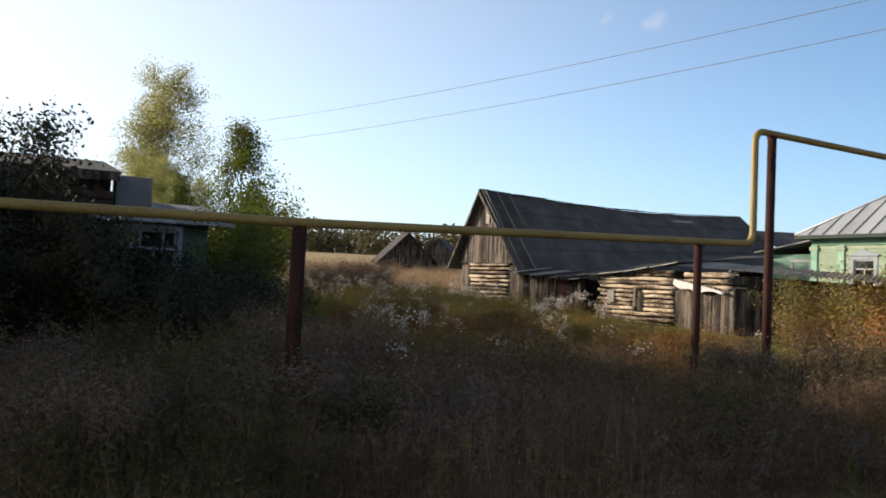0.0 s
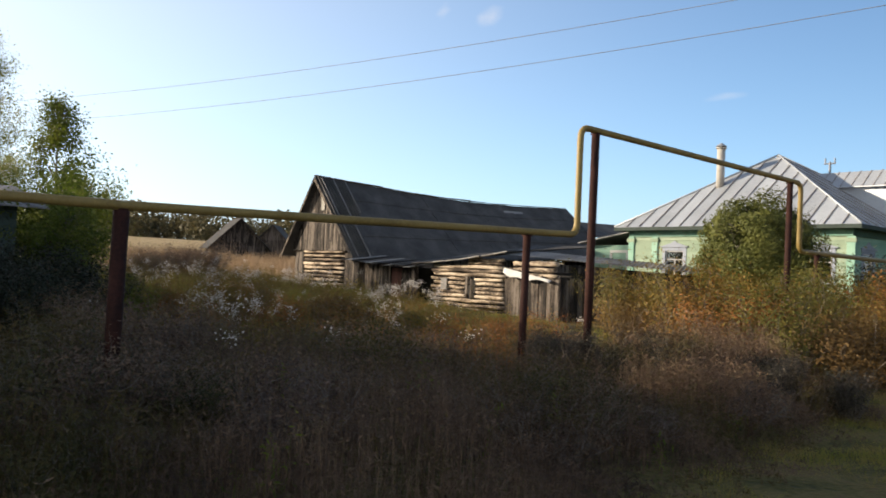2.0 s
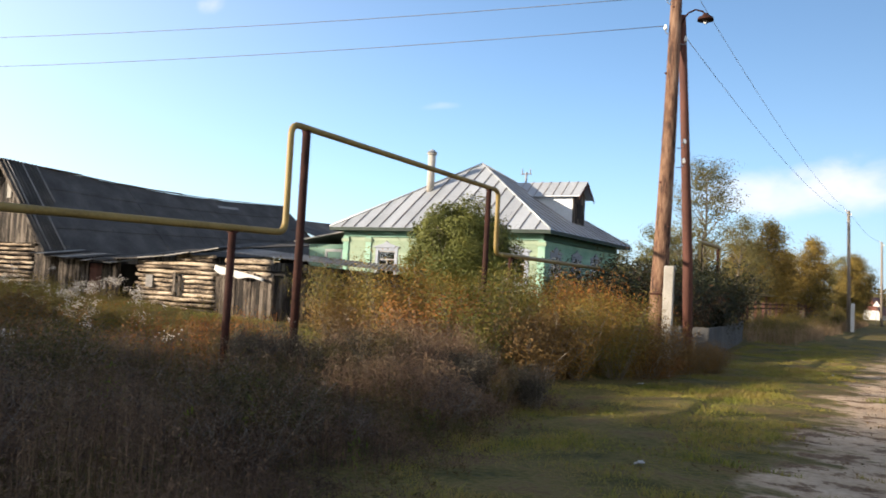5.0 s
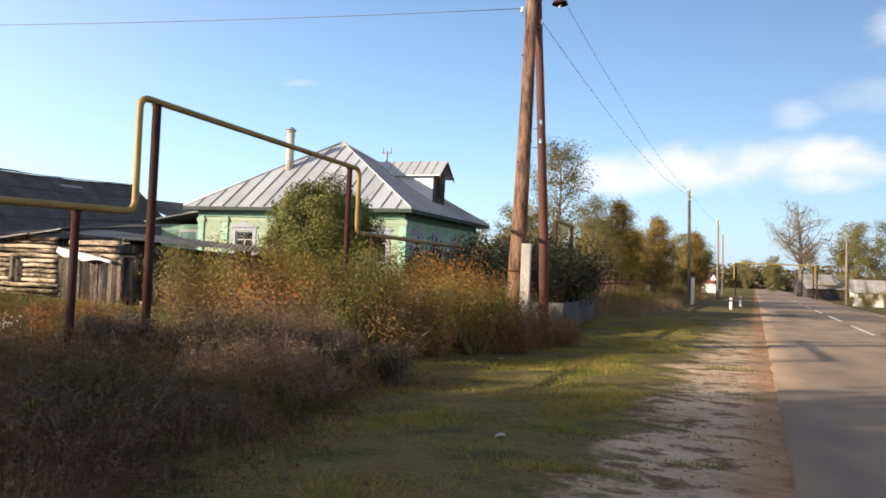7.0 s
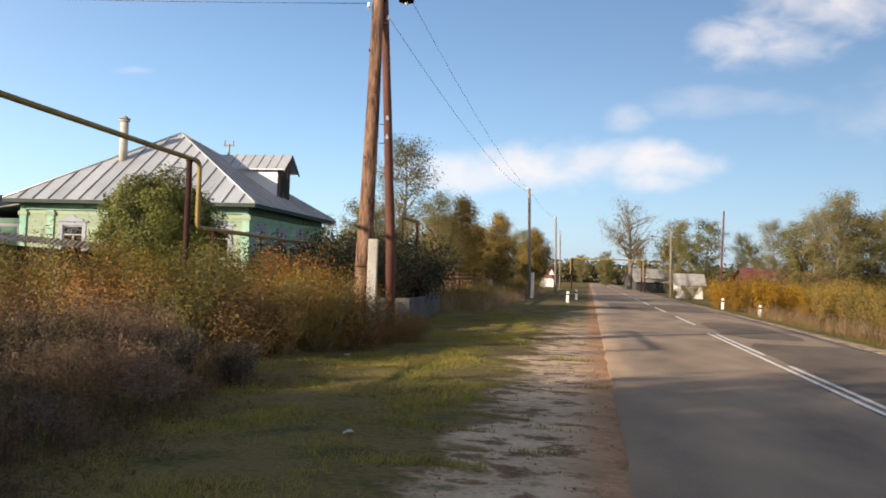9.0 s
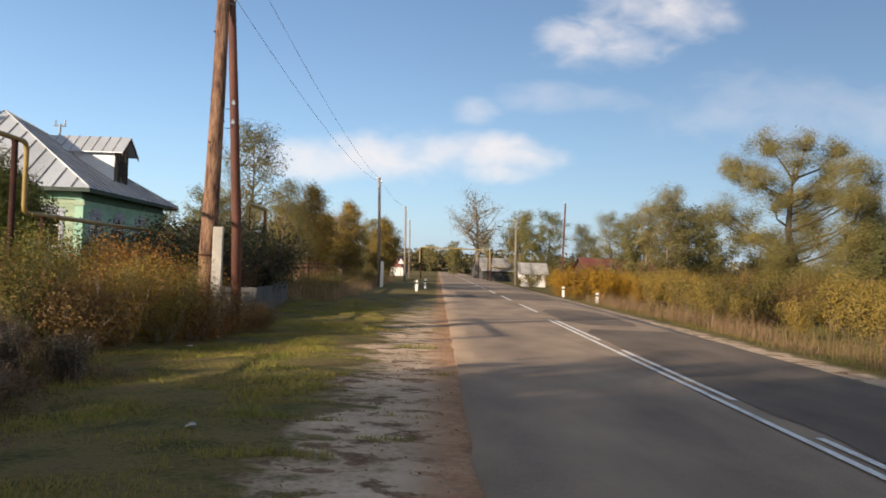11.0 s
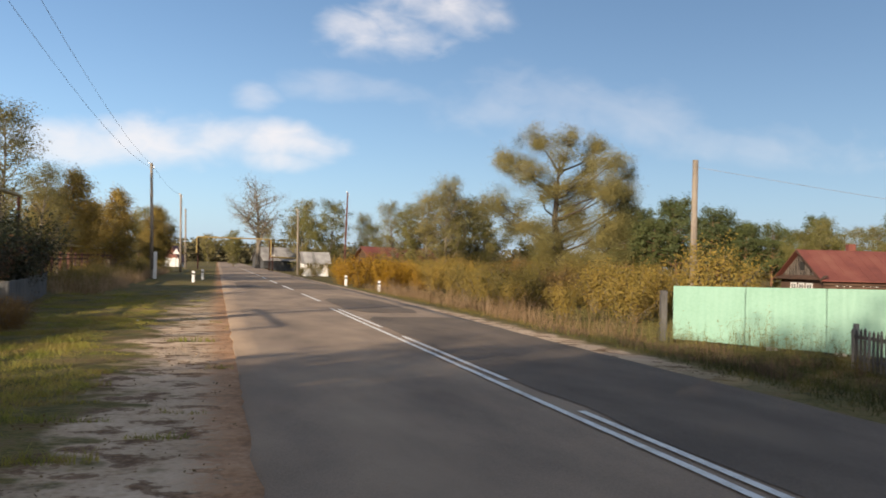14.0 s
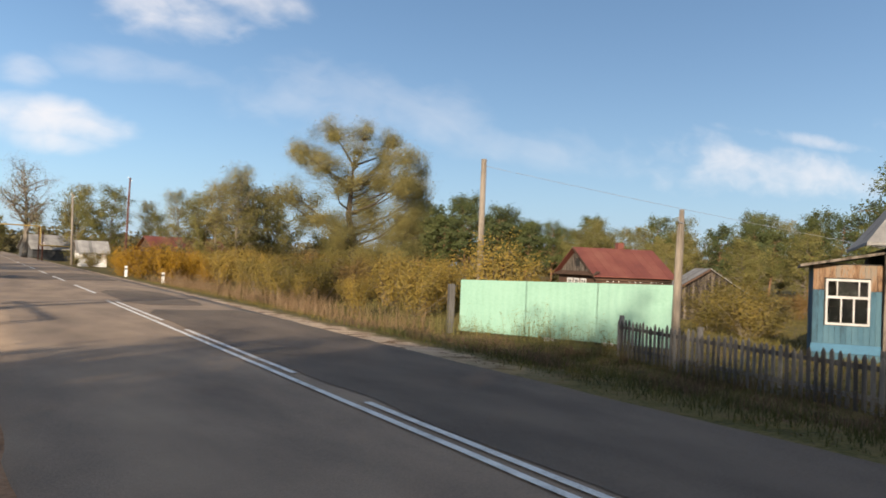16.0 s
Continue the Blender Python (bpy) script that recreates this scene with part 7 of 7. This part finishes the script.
p = scatter(290000, -7, 0.3, 2.0, 42, lambda x, y: (x > verge_edge(y) - 0.3) & (rng.random(len(x)) < np.clip(1.15 - y / 48, 0, 1)))
tufty = np.array([noise.noise((a * 0.8, b * 2.4, 4)) for a, b in p])
keep = (tufty > np.interp(p[:, 0], (-2.6, -1.9, -1.2, 0.3), (-0.9, -0.1, 0.42, 0.62))) & (clump(p[:, 0], p[:, 1], 0.45, 14) > np.interp(p[:, 1], (8, 16), (-0.32, -0.6)))
blades(0, p[keep], 0.025, 0.095, 0.011, 0.85, M_grass, "verge_grass", "short green and browning grass on the verge")


def tall_weeds(name, pts, h0, h1, stem_mat, leaf_mat, label, leaves=9, leaf_size=0.035, heads=None, head_mat=None):
    n = len(pts)
    z = height(pts[:, 0], pts[:, 1])
    hh = rng.uniform(h0, h1, n) * (1 + 1.1 * clump(pts[:, 0], pts[:, 1], 0.8, 5)) * taper(pts[:, 0], pts[:, 1])
    lean = rng.normal(0, 0.1, (n, 2)) * hh[:, None]
    base = np.column_stack([pts, z - 0.05])
    tip = np.column_stack([pts + lean, z + hh])
    a = rng.uniform(0, 6.28, n)
    side = np.column_stack([np.cos(a), np.sin(a), np.zeros(n)]) * 0.006
    verts = np.stack([base - side, base + side, tip], 1).reshape(-1, 3)
    faces = [(3 * i, 3 * i + 1, 3 * i + 2) for i in range(n)]
    t = rng.uniform(0.15, 1.0, (n, leaves))
    c = base[:, None] + (tip - base)[:, None] * t[..., None]
    c = c + rng.normal(size=c.shape) * (0.09 * (1.25 - t))[..., None] * np.array((1, 1, 0.4))
    lv, lf = leaf_quads(c.reshape(-1, 3), leaf_size, 0.0, 0.22)
    k = len(verts)
    verts = np.concatenate([verts, lv])
    tagged(new(name, raw_mesh(verts, faces + (lf + k).tolist(), leaf_mat)), label, "weeds", kind="stuff")
    if heads:
        sel = tip[rng.random(n) < heads]
        c = sel[:, None] + rng.normal(size=(len(sel), 34, 3)) * np.array((0.07, 0.07, 0.06))
        v, f = leaf_quads(c.reshape(-1, 3), 0.018, 0.0, 0.8)
        tagged(new("seed_heads", raw_mesh(v, f, head_mat)), "pale fluffy seed heads above the weeds", "weeds", kind="stuff")


near = scatter(26000, -13, -1.6, -3.5, 13.8, lambda x, y: rng.random(len(x)) < smoothstep(0.9, -0.9, x - verge_edge(y) + 0.9 * clump(x, y, 0.7, 21)))
pick = clump(near[:, 0], near[:, 1], 0.55, 31) + rng.normal(0, 0.12, len(near))
tall_weeds("dry_weeds", near[pick < 0.08], 0.25, 0.68, M_dry, M_dry, "tall dry brown weeds in front of the pipe", leaves=18, leaf_size=0.022)
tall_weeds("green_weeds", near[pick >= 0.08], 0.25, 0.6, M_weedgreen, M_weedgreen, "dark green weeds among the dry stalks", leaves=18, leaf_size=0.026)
tall_weeds("bright_weeds", scatter(260, -8, -3.5, 2.5, 10, lambda x, y: (x < verge_edge(y) - 0.5) & (clump(x, y, 1.3, 41) > 0.33)), 0.35, 0.6, M_green, M_green, "small fresh green plants among the dry weeds", leaves=22, leaf_size=0.035)
tall_weeds("wormwood", scatter(4200, -9.5, -5.0, 9.0, 13.3, lambda x, y: (x < verge_edge(y) - 0.15) & (x > -0.76 * y)), 0.5, 0.85, M_dry, M_dry, "dark bushy wormwood at the edge of the verge", leaves=22, leaf_size=0.028)
blades(0, scatter(36000, -13, -1.4, -3.5, 14, lambda x, y: rng.random(len(x)) < smoothstep(1.3, -0.8, x - verge_edge(y) + 0.9 * clump(x, y, 0.7, 21))), 0.12, 0.46, 0.008, 0.5, M_dry, "dry_grass", "dense dry brown grass among the weeds", edge=True)
mid = scatter(15000, -44, -9, 4.5, 23, lambda x, y: (rng.random(len(x)) < np.interp(np.degrees(np.arctan2(-x, y)), (38, 46, 54, 70), (0.06, 0.1, 0.8, 1.0))))
tall_weeds("meadow_weeds", mid, 0.3, 0.8, M_straw, M_scruboli, "sunlit weeds in front of the barn", leaves=8, leaf_size=0.045, heads=0.008, head_mat=M_fluff)
tall_weeds("rusty_weeds", scatter(5200, -24, -8.5, 7, 15.5, lambda x, y: (clump(x, y, 0.35, 51) > -0.12) & (np.degrees(np.arctan2(-x, y)) > 40)), 0.35, 0.8, M_scrubrust, M_orange, "rusty sunlit weeds before the barn", leaves=9, leaf_size=0.03)
blades(0, scatter(60000, -40, -8.5, 4, 23.4, lambda x, y: (x < -1.35 * y) | (y < 12)), 0.12, 0.42, 0.016, 0.35, M_grass, "meadow_grass", "green and straw grass in front of the barn")
blades(0, scatter(26000, -32, -8.5, 12, 23.5, lambda x, y: x > -1.4 * y), 0.05, 0.18, 0.014, 0.4, M_grass, "barn_sward", "short bright grass in front of the log shed")
blades(0, scatter(40000, -80, -40, 3, 50, lambda x, y: ((x < -42) | (y < 22)) & (y < -x * 0.62 + 6)), 0.3, 0.8, 0.03, 0.3, M_straw, "field_grass", "pale dry grass on the field")
tall_weeds("fluffy_weeds", scatter(4000, -36, -13, 6.5, 20, lambda x, y: (clump(x, y, 0.5, 11) > 0.27) & (np.degrees(np.arctan2(-x, y)) > 47.5) & (np.degrees(np.arctan2(-x, y)) < 70) & (np.hypot(x, y) > 17)), 0.55, 1.05, M_straw, M_straw, "tall pale weeds with white fluff", leaves=10, leaf_size=0.04, heads=0.75, head_mat=M_fluff)
blades(0, scatter(21000, 9.3, 14.5, 22, 58, lambda x, y: (x > 8.9 + 0.02 * y) & (x < 11.6 + 0.03 * y) & (rng.random(len(x)) < 0.32 + 1.5 * clump(x, y, 0.3, 8))), 0.25, 0.85, 0.013, 0.45, M_straw, "reed_grass", "tall straw-coloured reed grass by the road")
blades(0, scatter(16000, 7.3, 13.8, 20, 60, lambda x, y: (x > np.interp(y, (8, 15), (7.4, 8.1)) + 0.9 * rng.random(len(x)) ** 2) & (rng.random(len(x)) < np.clip(1.2 - y / 60, 0.2, 1))), 0.05, 0.2, 0.012, 0.5, M_scruboli, "roadside_grass", "olive grass on the far verge")
# the nearer stretch takes the grass colour that is darkened for shade
blades(0, scatter(24000, 7.3, 13.8, 1, 20, lambda x, y: (x > np.interp(y, (8, 15), (7.4, 8.1)) + 0.9 * rng.random(len(x)) ** 2) & (rng.random(len(x)) < np.clip(1.2 - y / 60, 0.2, 1))), 0.05, 0.2, 0.012, 0.5, M_shadegrass, "roadside_grass", "green grass, darkened for shade, on the far verge before the picket fence")
tall_weeds("verge_scrub", scatter(3600, -8.1, -4.6, 39, 100, lambda x, y: (x < -5.1 + 0.5 * clump(x, y, 0.3, 61)) & (rng.random(len(x)) < np.clip(1.3 - y / 110, 0.3, 1))), 0.4, 1.05, M_straw, M_scruboli, "ragged dry weeds between the fence and the verge", leaves=12, leaf_size=0.055)
blades(0, scatter(9000, -8.2, -4.4, 38, 95, lambda x, y: x < -4.7 + 0.6 * clump(x, y, 0.3, 62)), 0.3, 0.8, 0.022, 0.4, M_straw, "verge_straw", "pale dry grass along the openwork fence")
tall_weeds("roadside_weeds", scatter(1700, 10.8, 15.2, 15.5, 26, lambda x, y: (np.abs((x - 13.15) * 0.866 + (y - 22.25) * 0.5) < 1.5) & ((x - 13.15) * 0.866 + (y - 22.25) * 0.5 < -0.1)), 0.4, 0.95, M_straw, M_olive, "straggling weeds in front of the mint fence", leaves=9, leaf_size=0.03)
tall_weeds("fence_weeds", scatter(2600, 10.2, 14.6, 0.5, 16.5, lambda x, y: (np.abs(x - np.interp(y, (-1.5, 3.5, 8.1, 12.6, 15.85), (10.8, 11.6, 12.35, 13.1, 13.85))) < 0.55)), 0.2, 0.5, M_weedgreen, M_weedgreen, "low dark weeds along the foot of the picket fence", leaves=14, leaf_size=0.028)
blades(0, scatter(15000, 8.6, 13.6, 1, 22, lambda x, y: clump(x, y, 0.7, 71) > 0.05), 0.1, 0.3, 0.012, 0.55, M_dry, "rank_grass", "rank browning grass on the far verge")
blades(0, scatter(40000, 14, 60, 8, 60, lambda x, y: (x > 14.2) & (y > 4)), 0.1, 0.3, 0.025, 0.4, M_scruboli, "garden_grass", "unmown olive and straw grass in the gardens")


def fallen_leaves(n, x0, x1, y0, y1, mat, label, seed):
    q = scatter(n, x0, x1, y0, y1, lambda x, y: clump(x, y, 1.1, seed) > 0.02)
    c = np.column_stack([q, height(q[:, 0], q[:, 1]) + rng.uniform(0.0, 0.035, len(q)) - 0.005])
    v, f = leaf_quads(c, 0.017, 0.0, 0.6, np.tile((0.0, 0.0, 1.0), (len(c), 1)))
    tagged(new("fallen_leaves", raw_mesh(v, f, mat)), label, "leaves", kind="stuff")


fallen_leaves(3400, -3.4, 0.25, 3, 24, M_scrubrust, "brown fallen leaves drifted over the sandy verge", 81)
fallen_leaves(2600, 7.3, 9.0, 3, 26, M_scrubrust, "brown fallen leaves along the far edge of the road", 82)


def far_woods():
    c = []
    for i in range(900):
        az = rng.uniform(-100, 75)
        D = rng.uniform(330, 460)
        x, y = D * math.sin(radians(az)), D * math.cos(radians(az))
        h = rng.uniform(13, 19) if az < -45 else rng.uniform(7, 12) if az < 20 else rng.uniform(8, 15)
        n = 230
        p = np.clip(rng.normal(size=(n, 3)), -1.7, 1.7) * np.array((2.8, 2.8, h * 0.24)) + np.array((x, y, gz(x, y) + h * 0.46))
        c.append(p)
    c = np.concatenate(c)
    v, f = leaf_quads(c, 0.75, 0, 0.7)
    tagged(new("far_woods", raw_mesh(v, f, M_farwood)), "hazy line of distant autumn woods", "woods", kind="stuff")


far_woods()
